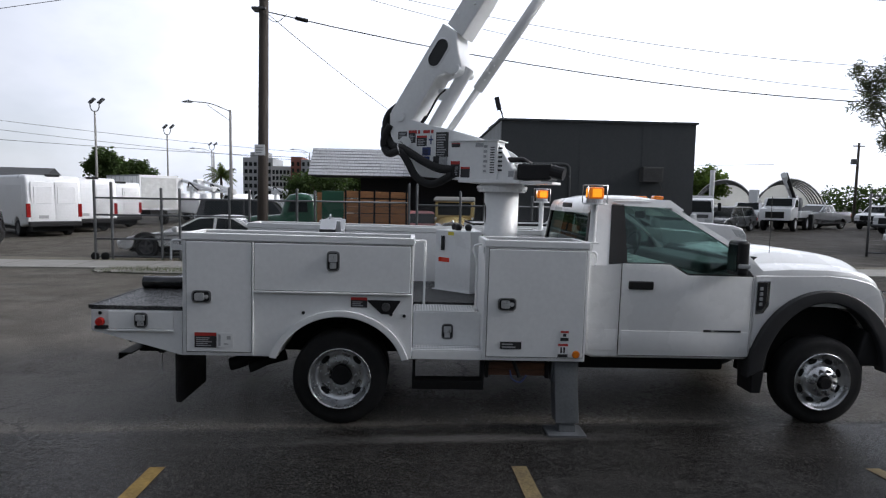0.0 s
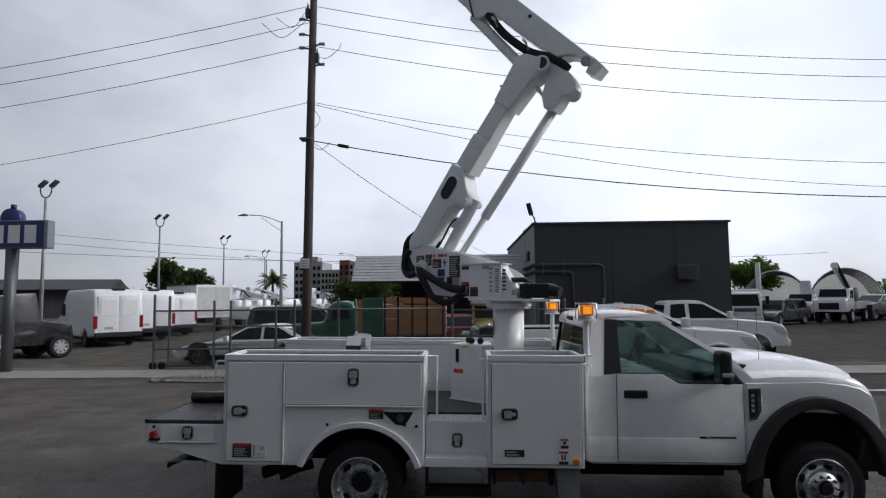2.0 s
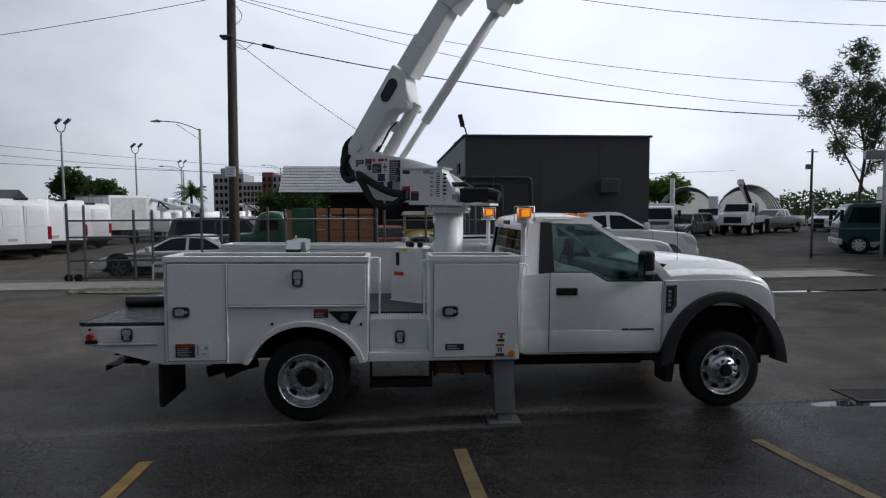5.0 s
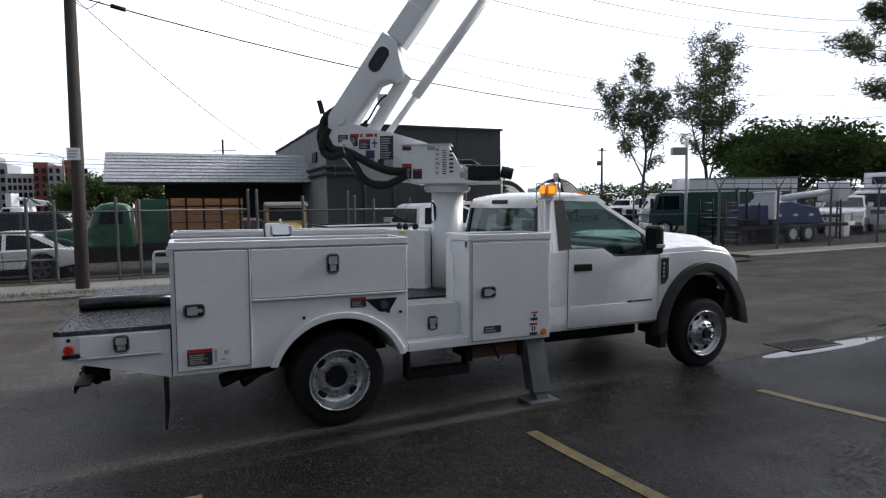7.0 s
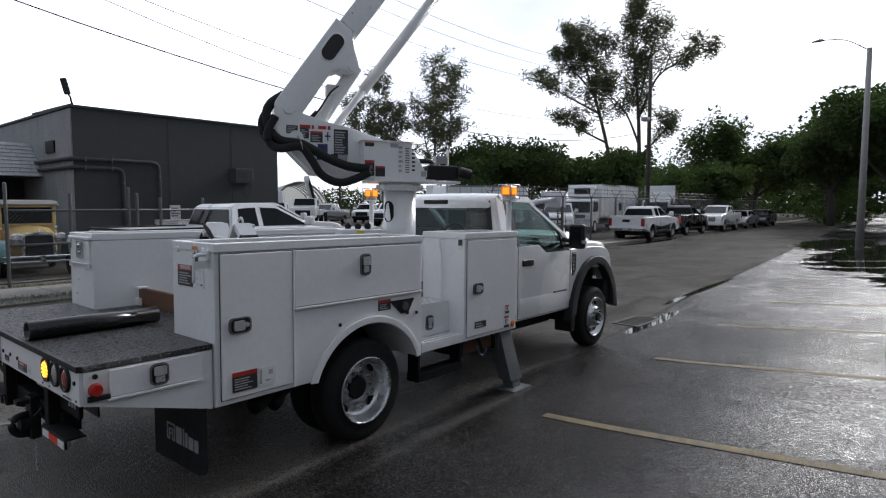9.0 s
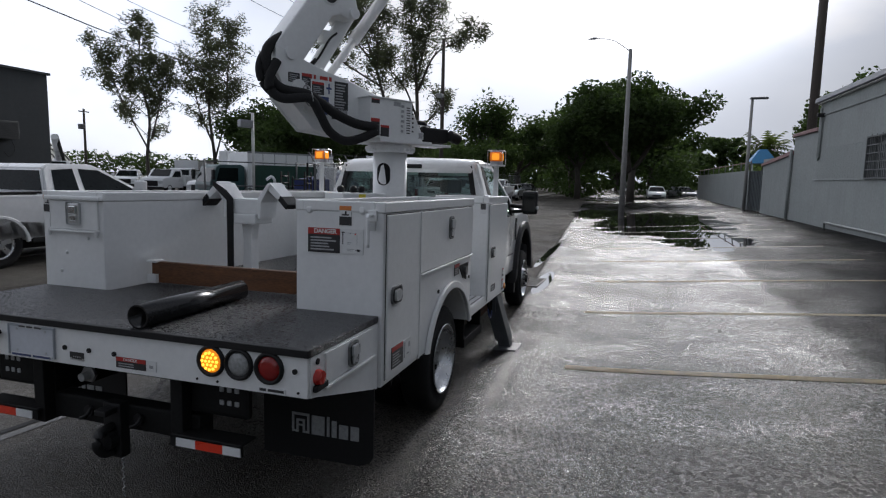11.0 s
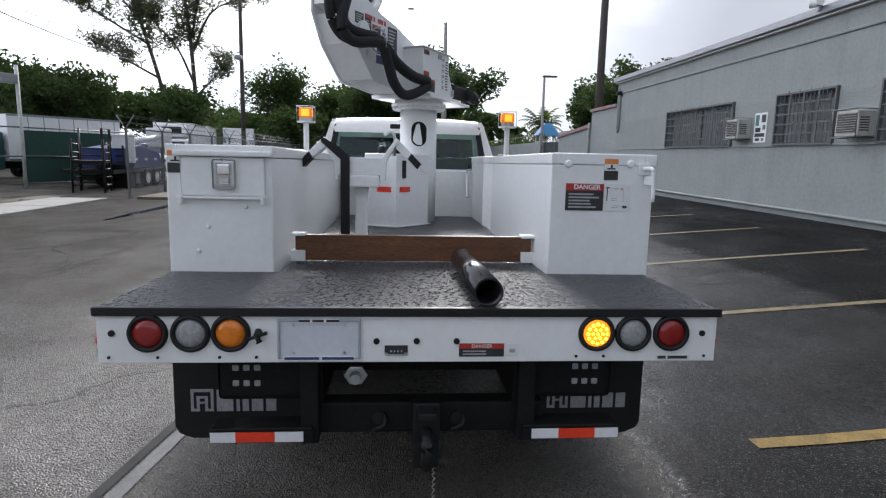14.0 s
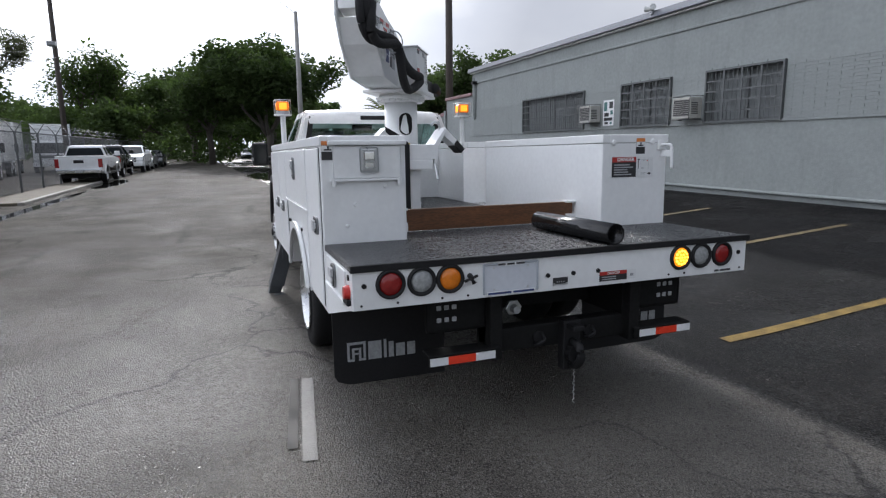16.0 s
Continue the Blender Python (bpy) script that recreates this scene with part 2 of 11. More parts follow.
def mesh_part(name, verts, faces, material, parent, label=""):
    me = bpy.data.meshes.new(name)
    me.from_pydata(verts, [], faces)
    me.materials.append(material)
    ob = new(name, me)
    ob.parent = parent
    if label:
        tagged(ob, label)
    return ob


def thing(name, m, label, category, group="", kind=""):
    ob = new(name)
    ob.matrix_world = m
    ob.empty_display_size = 0.2
    return tagged(ob, label, category, group, kind)


def B():
    return bmesh.new()


def smooth(bm, angle=35):
    lim = radians(angle)
    for f in bm.faces:
        f.smooth = True
    for e in bm.edges:
        if len(e.link_faces) == 2:
            e.smooth = e.calc_face_angle(0) < lim
    return bm


def box(bm, x0, x1, y0, y1, z0, z1, bev=0.0, seg=2, m=None, mi=0):
    n0 = set(bm.faces)
    r = bmesh.ops.create_cube(bm, size=1, matrix=Matrix.Translation(((x0 + x1) / 2, (y0 + y1) / 2, (z0 + z1) / 2)) @ Matrix.Diagonal((abs(x1 - x0), abs(y1 - y0), abs(z1 - z0), 1)))
    vs = r["verts"]
    if m is not None:
        bmesh.ops.transform(bm, matrix=m, verts=vs)
    if bev:
        es = list({e for v in vs for e in v.link_edges})
        bmesh.ops.bevel(bm, geom=es, offset=bev, segments=seg, affect="EDGES", profile=0.6)
    if mi:
        for f in bm.faces:
            if f not in n0:
                f.material_index = mi
    return bm


def prism(bm, pts, axis, lo, hi, bev=0.0, seg=2, m=None):
    """A polygon in the plane across an axis, drawn out along it."""
    def put(a, b, h):
        return {"x": (h, a, b), "y": (a, h, b), "z": (a, b, h)}[axis]
    v0 = [bm.verts.new(put(a, b, lo)) for a, b in pts]
    v1 = [bm.verts.new(put(a, b, hi)) for a, b in pts]
    fs = [bm.faces.new(v0), bm.faces.new(v1)]
    for i in range(len(pts)):
        j = (i + 1) % len(pts)
        fs.append(bm.faces.new((v0[i], v0[j], v1[j], v1[i])))
    bmesh.ops.recalc_face_normals(bm, faces=fs)
    if m is not None:
        bmesh.ops.transform(bm, matrix=m, verts=v0 + v1)
    if bev:
        es = list({e for f in fs[:2] for e in f.edges})
        bmesh.ops.bevel(bm, geom=es, offset=bev, segments=seg, affect="EDGES", profile=0.6)
    return bm


def cyl(bm, p0, p1, r0, r1=None, seg=16, caps=True):
    p0, p1 = Vector(p0), Vector(p1)
    r1 = r0 if r1 is None else r1
    q = (p1 - p0).to_track_quat("Z", "Y").to_matrix()
    rings = []
    for p, r in ((p0, r0), (p1, r1)):
        rings.append([bm.verts.new(p + q @ Vector((r * math.cos(a), r * math.sin(a), 0))) for a in (2 * math.pi * i / seg for i in range(seg))])
    for i in range(seg):
        j = (i + 1) % seg
        bm.faces.new((rings[0][i], rings[0][j], rings[1][j], rings[1][i]))
    if caps:
        bm.faces.new(rings[0][::-1])
        bm.faces.new(rings[1])
    return bm


def tube(bm, pts, r, seg=8, r_end=None):
    """A round bar along a chain of points."""
    pts = [Vector(p) for p in pts]
    rings = []
    for i, p in enumerate(pts):
        d = (pts[min(i + 1, len(pts) - 1)] - pts[max(i - 1, 0)]).normalized()
        ref = Vector((0, 0, 1)) if abs(d.z) < 0.9 else Vector((1, 0, 0))
        s = d.cross(ref).normalized()
        u = s.cross(d)
        k = r if r_end is None else r + (r_end - r) * i / (len(pts) - 1)
        rings.append([bm.verts.new(p + s * k * math.cos(a) + u * k * math.sin(a)) for a in (2 * math.pi * j / seg for j in range(seg))])
    for a, b in zip(rings, rings[1:]):
        for j in range(seg):
            k = (j + 1) % seg
            f = bm.faces.new((a[j], a[k], b[k], b[j]))
            f.smooth = True
    bm.faces.new(rings[0][::-1])
    bm.faces.new(rings[-1])
    return bm


def curve_pts(pts, n=24):
    """A smooth chain through a few points (Catmull-Rom)."""
    P = [Vector(p) for p in pts]
    P = [2 * P[0] - P[1]] + P + [2 * P[-1] - P[-2]]
    out = []
    k = max(2, n // (len(P) - 3))
    for i in range(1, len(P) - 2):
        for s in range(k):
            t = s / k
            a, b, c, d = P[i - 1], P[i], P[i + 1], P[i + 2]
            out.append(0.5 * ((2 * b) + (c - a) * t + (2 * a - 5 * b + 4 * c - d) * t * t + (3 * b - a - 3 * c + d) * t ** 3))
    out.append(P[-2])
    return out


def lathe(bm, prof, centre, seg=40, side=1):
    """A turned form about an axle along y: rows of (radius, y)."""
    cx, cy, cz = centre
    rings = []
    for r, y in prof:
        rings.append([bm.verts.new((cx + r * math.cos(a), cy + side * y, cz + r * math.sin(a))) for a in (2 * math.pi * i / seg for i in range(seg))])
    for a, b in zip(rings, rings[1:]):
        for i in range(seg):
            j = (i + 1) % seg
            f = bm.faces.new((a[i], a[j], b[j], b[i]))
            f.smooth = True
    bmesh.ops.recalc_face_normals(bm, faces=bm.faces)
    return bm


def arc(cx, cz, rx, rz, a0, a1, n=14):
    return [(cx + rx * math.cos(radians(a0 + (a1 - a0) * i / n)), cz + rz * math.sin(radians(a0 + (a1 - a0) * i / n))) for i in range(n + 1)]


def lettering(name, text, size, material, parent, m, bold=0.0):
    """Raised letters in the built-in font, centred at the pose m, reading along its x."""
    cu = bpy.data.curves.new(name, "FONT")
    cu.body, cu.size, cu.align_x, cu.align_y, cu.extrude, cu.offset = text, size, "CENTER", "CENTER", 0.0008, bold
    tmp = bpy.data.objects.new(name, cu)
    scene.collection.objects.link(tmp)
    me = bpy.data.meshes.new_from_object(tmp.evaluated_get(bpy.context.evaluated_depsgraph_get()))
    bpy.data.objects.remove(tmp)
    bpy.data.curves.remove(cu)
    me.materials.clear()
    me.materials.append(material)
    me.transform(m)
    ob = new(name, me)
    ob.parent = parent
    return ob


# Faces of things, as poses whose x reads to the right, y up and z out of the face.
def face_right(x, y, z):
    return Matrix.Translation((x, y, z)) @ Matrix(((1, 0, 0, 0), (0, 0, -1, 0), (0, 1, 0, 0), (0, 0, 0, 1)))


def face_rear(x, y, z):
    return Matrix.Translation((x, y, z)) @ Matrix(((0, 0, -1, 0), (-1, 0, 0, 0), (0, 1, 0, 0), (0, 0, 0, 1)))


def face_left(x, y, z):
    return Matrix.Translation((x, y, z)) @ Matrix(((-1, 0, 0, 0), (0, 0, 1, 0), (0, 1, 0, 0), (0, 0, 0, 1)))


def decal(parent, m, w, h, base, bars=(), name="label", label=""):
    """A sticker of a given size: a base sheet with flat bars (x0, y0, x1, y1, material) in shares of its size."""
    bm, mats = B(), [base]
    xs = sorted({0.0, 1.0} | {round(min(1, max(0, b[k])), 4) for b in bars for k in (0, 2)})
    ys = sorted({0.0, 1.0} | {round(min(1, max(0, b[k])), 4) for b in bars for k in (1, 3)})
    for b in bars:
        if b[4] not in mats:
            mats.append(b[4])
    grid = [[bm.verts.new(m @ Vector(((x - 0.5) * w, (y - 0.5) * h, 0.0025))) for x in xs] for y in ys]
    for j in range(len(ys) - 1):
        for i in range(len(xs) - 1):
            f = bm.faces.new((grid[j][i], grid[j][i + 1], grid[j + 1][i + 1], grid[j + 1][i]))
            cx, cy = (xs[i] + xs[i + 1]) / 2, (ys[j] + ys[j + 1]) / 2
            for x0, y0, x1, y1, mm in bars:
                if x0 < cx < x1 and y0 < cy < y1:
                    f.material_index = mats.index(mm)
    rim = [v for v in grid[0]] + [r[-1] for r in grid[1:]] + grid[-1][-2::-1] + [r[0] for r in grid[-2:0:-1]]
    low = [bm.verts.new(v.co - (m.to_3x3() @ Vector((0, 0, 0.003)))) for v in rim]
    for i in range(len(rim)):
        j = (i + 1) % len(rim)
        bm.faces.new((rim[i], low[i], low[j], rim[j]))
    return part(name, bm, mats, parent, label)


def text_bars(rng, x0, x1, y0, y1, rows, mm):
    """Lines of writing too small to read, as plain bars."""
    out = []
    for i in range(rows):
        a = y1 - (i + 0.85) * (y1 - y0) / rows
        out.append((x0, a, x0 + (x1 - x0) * rng.uniform(0.6, 1.0), a + 0.5 * (y1 - y0) / rows, mm))
    return out


# ---- ground ----
def ramp(v, a, b):
    t = min(1.0, max(0.0, (v - a) / (b - a)))
    return t * t * (3 - 2 * t)


def ground_z(x, y):
    """The lot climbs from the gutter to the long building; a shallow dip runs to the drain."""
    lot = 0.068 * (math.sqrt(max(0.0, -1.9 - y) ** 2 + 0.09) - 0.3 if y < -1.9 else 0.0)
    lot = min(lot, 0.46)
    dip = -0.062 * math.exp(-((x - 5.6) / 3.0) ** 2) * math.exp(-((y + 0.4) / 3.0) ** 2)
    crown = 0.03 * math.exp(-((y - 3.5) / 2.5) ** 2)
    return lot + dip + crown


def axis_steps(lo, hi, fine, far):
    v = list(np.arange(lo, hi + 1e-6, fine))
    d, p = fine, hi
    while p < far:
        d *= 1.35
        p += d
        v.append(p)
    d, p = fine, lo
    while p > -far:
        d *= 1.35
        p -= d
        v.insert(0, p)
    return v


def ground_mat():
    m = bpy.data.materials.new("wet_asphalt")
    m.use_nodes = True
    n, l = m.node_tree.nodes, m.node_tree.links
    p = n["Principled BSDF"]
    tc, sep = n.new("ShaderNodeTexCoord"), n.new("ShaderNodeSeparateXYZ")
    l.new(tc.outputs["Object"], sep.inputs[0])

    def mth(op, a, b=None, c=None):
        k = n.new("ShaderNodeMath")
        k.operation = op
        for i, v in enumerate((a, b, c)):
            if v is None:
                continue
            if isinstance(v, (int, float)):
                k.inputs[i].default_value = v
            else:
                l.new(v, k.inputs[i])
        return k.outputs[0]

    def noi(scale, detail=4, rough=0.55, stretch=(1, 1, 1)):
        mp, k = n.new("ShaderNodeMapping"), n.new("ShaderNodeTexNoise")
        mp.inputs["Scale"].default_value = stretch
        l.new(tc.outputs["Object"], mp.inputs["Vector"])
        l.new(mp.outputs["Vector"], k.inputs["Vector"])
        k.inputs["Scale"].default_value, k.inputs["Detail"].default_value, k.inputs["Roughness"].default_value = scale, detail, rough
        return k.outputs["Fac"]

    def rng(v, a, b, c=0.0, d=1.0):
        k = n.new("ShaderNodeMapRange")
        k.interpolation_type = "SMOOTHSTEP"
        k.inputs["From Min"].default_value, k.inputs["From Max"].default_value = a, b
        k.inputs["To Min"].default_value, k.inputs["To Max"].default_value = c, d
        l.new(v, k.inputs["Value"])
        return k.outputs["Result"]

    def mixc(f, a, b):
        k = n.new("ShaderNodeMix")
        k.data_type = "RGBA"
        for s, v in (("A", a), ("B", b)):
            if isinstance(v, tuple):
                k.inputs[s].default_value = (*v, 1)
            else:
                l.new(v, k.inputs[s])
        if isinstance(f, (int, float)):
            k.inputs["Factor"].default_value = f
        else:
            l.new(f, k.inputs["Factor"])
        return k.outputs["Result"]

    x, y = sep.outputs["X"], sep.outputs["Y"]
    big, mid, fine = noi(0.22, 5), noi(1.1, 6, 0.6), noi(9, 5, 0.6)
    stone = n.new("ShaderNodeTexVoronoi")
    stone.inputs["Scale"].default_value = 105
    l.new(tc.outputs["Object"], stone.inputs["Vector"])
    peb = n.new("ShaderNodeTexVoronoi")
    peb.inputs["Scale"].default_value = 38
    l.new(tc.outputs["Object"], peb.inputs["Vector"])
    aggr = mth("ADD", mth("MULTIPLY", stone.outputs["Distance"], -1.0), mth("MULTIPLY", peb.outputs["Distance"], -0.5))
    crack = n.new("ShaderNodeTexVoronoi")
    crack.feature = "DISTANCE_TO_EDGE"
    crack.inputs["Scale"].default_value = 0.30
    warp = n.new("ShaderNodeVectorMath")
    warp.operation = "ADD"
    wv = n.new("ShaderNodeTexNoise")
    wv.inputs["Scale"].default_value, wv.inputs["Detail"].default_value = 1.3, 6
    l.new(tc.outputs["Object"], wv.inputs["Vector"])
    l.new(tc.outputs["Object"], warp.inputs[0])
    l.new(wv.outputs["Color"], warp.inputs[1])
    l.new(warp.outputs["Vector"], crack.inputs["Vector"])
    streak = noi(0.8, 5, 0.6, (0.25, 1.6, 1))
    edge = mth("MULTIPLY_ADD", x, 0.05, -1.25)
    off = mth("SUBTRACT", y, edge)
    off = mth("ADD", off, mth("MULTIPLY", mth("SUBTRACT", fine, 0.5), 0.10))
    street = rng(off, -0.05, 0.05)
    seam = mth("MULTIPLY", rng(off, -0.10, -0.02), rng(off, 0.02, 0.10, 1.0, 0.0))
    lot_m0 = mth("SUBTRACT", 1.0, street)
    lot_c = mixc(rng(mid, 0.35, 0.68), (0.0095, 0.0088, 0.0082), (0.021, 0.0195, 0.018))
    lot_c = mixc(rng(streak, 0.55, 0.72, 0.0, 0.5), lot_c, (0.036, 0.033, 0.030))
    str_c = mixc(rng(mid, 0.32, 0.7), (0.096, 0.087, 0.076), (0.150, 0.138, 0.120))
    str_c = mixc(rng(streak, 0.56, 0.7, 0.0, 0.55), str_c, (0.035, 0.034, 0.033))
    col = mixc(street, lot_c, str_c)
    col = mixc(mth("MULTIPLY", seam, 0.75), col, (0.016, 0.016, 0.016))
    spots = rng(noi(3.2, 3, 0.7), 0.64, 0.76, 0.0, 0.35)
    col = mixc(spots, col, (0.02, 0.02, 0.021))
    chip = n.new("ShaderNodeMath")
    chip.operation = "MULTIPLY"
    l.new(rng(stone.outputs["Color"], 0.45, 1.0, 0.0, 0.75), chip.inputs[0])
    l.new(rng(stone.outputs["Distance"], 0.25, 0.6, 1.0, 0.0), chip.inputs[1])
    col = mixc(chip.outputs[0], col, mixc(street, (0.16, 0.15, 0.14), (0.26, 0.245, 0.22)))
    col = mixc(rng(stone.outputs["Distance"], 0.45, 0.75, 0.0, 0.6), col, (0.006, 0.006, 0.006))
    col = mixc(rng(mth("ADD", crack.outputs["Distance"], mth("MULTIPLY", mth("SUBTRACT", big, 0.42), 0.05)), 0.002, 0.009, 0.6, 0.0), col, (0.006, 0.006, 0.006))
    ridge = mth("MULTIPLY", rng(off, -0.34, -0.26), rng(off, -0.20, -0.12, 1.0, 0.0))
    col = mixc(mth("MULTIPLY", ridge, rng(streak, 0.40, 0.62, 0.0, 0.75)), col, (0.085, 0.083, 0.08))
    col = mixc(rng(noi(38, 2, 0.5), 0.755, 0.79, 0.0, 0.8), col, (0.24, 0.235, 0.22))
    scuff = mth("MULTIPLY", rng(noi(0.9, 7, 0.7, (0.8, 1.3, 1)), 0.52, 0.66), lot_m0)
    col = mixc(mth("MULTIPLY", scuff, rng(fine, 0.42, 0.62, 0.0, 0.55)), col, (0.055, 0.053, 0.051))
    wob = mth("MULTIPLY", mth("SUBTRACT", mid, 0.5), 3.0)

    def pool(cx, cy, rx, ry, k=1.0):
        a = mth("POWER", mth("ABSOLUTE", mth("DIVIDE", mth("SUBTRACT", x, cx), rx)), 2.0)
        b = mth("POWER", mth("ABSOLUTE", mth("DIVIDE", mth("SUBTRACT", y, cy), ry)), 2.0)
        return rng(mth("ADD", mth("ADD", a, b), mth("MULTIPLY", wob, k)), 0.88, 1.0, 1.0, 0.0)

    wet = pool(23.0, -3.6, 8.0, 2.6)
    for args in ((14.5, -4.6, 3.0, 1.2, 1.0), (30.0, -1.0, 5.0, 1.6, 1.0), (6.45, -1.06, 1.25, 0.13, 0.35), (15.0, 6.58, 6.0, 0.20, 0.4), (26.0, 6.5, 4.0, 0.5, 0.5), (10.5, -0.66, 2.6, 0.09, 0.5)):
        wet = mth("MAXIMUM", wet, pool(*args))
    col = mixc(wet, col, (0.012, 0.012, 0.012))
    coat = mth("MULTIPLY", rng(mth("ADD", y, mth("MULTIPLY", mth("SUBTRACT", mid, 0.5), 0.5)), -4.75, -4.45, 0.55, 0.0), lot_m0)
    col = mixc(coat, col, (0.008, 0.008, 0.009))
    l.new(col, p.inputs["Base Color"])
    film = rng(noi(0.5, 5, 0.62, (1.2, 0.6, 1)), 0.47, 0.60)
    film = mth("MULTIPLY", film, rng(noi(2.6, 4, 0.6, (1.2, 0.8, 1)), 0.36, 0.58, 0.35, 1.0))
    lot_m = mth("SUBTRACT", 1.0, street)
    film = mth("MULTIPLY", film, lot_m)
    spec = mth("ADD", mth("MULTIPLY", street, 0.42), mth("MULTIPLY", lot_m, 0.12))
    spec = mth("ADD", spec, mth("MULTIPLY", film, 0.16))
    speck = noi(26, 5, 0.72)
    spec = mth("MULTIPLY", spec, rng(speck, 0.40, 0.62, 0.35, 1.5))
    l.new(mth("MAXIMUM", spec, mth("MULTIPLY", wet, 0.5)), p.inputs["Specular IOR Level"])
    damp = rng(big, 0.38, 0.62)
    r_lot = mth("SUBTRACT", 0.33, mth("MULTIPLY", damp, 0.13))
    r_str = mth("SUBTRACT", 0.36, mth("MULTIPLY", damp, 0.14))
    r = mth("ADD", mth("MULTIPLY", street, r_str), mth("MULTIPLY", mth("SUBTRACT", 1.0, street), r_lot))
    r = mth("ADD", r, mth("MULTIPLY", mth("SUBTRACT", mid, 0.5), 0.10))
    r = mth("MULTIPLY", r, mth("SUBTRACT", 1.0, mth("MULTIPLY", film, 0.35)))
    r = mth("ADD", r, mth("MULTIPLY", mth("SUBTRACT", 0.5, speck), 0.35))
    r = mth("MULTIPLY", r, mth("SUBTRACT", 1.0, wet))
    r = mth("MAXIMUM", r, 0.015)
    l.new(r, p.inputs["Roughness"])
    bp = n.new("ShaderNodeBump")
    bp.inputs["Distance"].default_value = 0.012
    l.new(mth("MULTIPLY", mth("MULTIPLY", mth("SUBTRACT", 1.0, wet), mth("MULTIPLY_ADD", street, 0.34, 0.36)), 1.0), bp.inputs["Strength"])
    l.new(mth("ADD", mth("MULTIPLY", aggr, 0.85), mth("MULTIPLY", fine, 0.16)), bp.inputs["Height"])
    l.new(bp.outputs["Normal"], p.inputs["Normal"])
    seal = mth("MULTIPLY", rng(mth("ADD", y, mth("MULTIPLY", mth("SUBTRACT", mid, 0.5), 0.5)), -4.75, -4.45, 1.0, 0.0), lot_m)
    dry = mth("ADD", mth("MULTIPLY_ADD", street, 0.22, 0.14), mth("MULTIPLY", seal, 0.42))
    lw = n.new("ShaderNodeLayerWeight")
    graze = rng(lw.outputs["Facing"], 0.58, 0.90)
    dry = mth("ADD", dry, mth("MULTIPLY", graze, mth("MULTIPLY_ADD", street, 0.38, 0.16)))
    dry = mth("ADD", dry, mth("MULTIPLY", mth("SUBTRACT", noi(0.7, 5, 0.6, (0.7, 1.3, 1)), 0.5), mth("MULTIPLY_ADD", street, -0.25, 0.75)))
    dry = mth("MULTIPLY", mth("MINIMUM", mth("MAXIMUM", dry, 0.0), 0.9), mth("SUBTRACT", 1.0, wet))
    df, ms = n.new("ShaderNodeBsdfDiffuse"), n.new("ShaderNodeMixShader")
    df.inputs["Roughness"].default_value = 0.6
    l.new(col, df.inputs["Color"])
    l.new(bp.outputs["Normal"], df.inputs["Normal"])
    l.new(dry, ms.inputs["Fac"])
    l.new(p.outputs["BSDF"], ms.inputs[1])
    l.new(df.outputs["BSDF"], ms.inputs[2])
    l.new(ms.outputs["Shader"], n["Material Output"].inputs["Surface"])
    return m


gx, gy = axis_steps(-14, 34, 0.5, 1500), axis_steps(-11, 14, 0.35, 1500)
ground = mesh_part("ground", [(a, b, ground_z(a, b)) for b in gy for a in gx],
                   [(j * len(gx) + i, j * len(gx) + i + 1, (j + 1) * len(gx) + i + 1, (j + 1) * len(gx) + i) for j in range(len(gy) - 1) for i in range(len(gx) - 1)], ground_mat(), None)
tagged(ground, "wet dark asphalt lot and grey street with puddles", "ground", kind="structure")
for f in ground.data.polygons:
    f.use_smooth = True

YELLOW = mat("worn_yellow_line", (0.20, 0.135, 0.045), 0.75, var=0.4, scale=7, dirt=(0.07, 0.055, 0.035), bump=0.3, bscale=90, spec=0.15)
FADEDYELLOW = mat("faded_yellow_line", (0.125, 0.095, 0.048), 0.7, var=0.5, scale=7, dirt=(0.035, 0.032, 0.028), bump=0.3, bscale=90, spec=0.2)
PALELINE = mat("worn_pale_line", (0.13, 0.12, 0.095), 0.6, var=0.4, scale=7, dirt=(0.04, 0.038, 0.035), bump=0.2, bscale=90, spec=0.2)


FAINTLINE = mat("nearly_worn_off_line", (0.10, 0.098, 0.094), 0.6, var=0.35, scale=9, dirt=(0.06, 0.06, 0.058), bump=0.2, bscale=90)


def ground_line(name, x0, y0, x1, y1, w, material, label):
    n = 12
    vs, fs = [], []
    d = Vector((x1 - x0, y1 - y0)).normalized()
    s = Vector((-d.y, d.x)) * w / 2
    for i in range(n + 1):
        px, py = x0 + (x1 - x0) * i / n, y0 + (y1 - y0) * i / n
        for k in (-1, 1):
            q = (px + s.x * k, py + s.y * k)
            vs.append((*q, ground_z(*q) + 0.005))
    for i in range(n):
        fs.append((2 * i, 2 * i + 1, 2 * i + 3, 2 * i + 2))
    return tagged(mesh_part(name, vs, fs, material, None), label, "road marking", "parking lines", "structure")


for i, lx in enumerate((-3.75, -1.17, 1.40, 4.07, 6.75, 9.4, 12.05, 14.7, 17.4, 20.0)):
    ground_line("parking_line", lx, -1.95, lx + 0.10, -7.0, 0.11, YELLOW if i < 2 else FADEDYELLOW if i < 6 else PALELINE, "worn yellow painted parking line on wet asphalt" if i < 6 else "worn pale parking line on wet asphalt")
ground_line("road_line", -1.85, 1.405, -0.76, 1.275, 0.075, FAINTLINE, "worn white paint line on the street")
ground_line("road_patch", -1.70, 1.475, -0.74, 1.355, 0.055, CHASSIS, "dark tar stripe beside the worn road line")


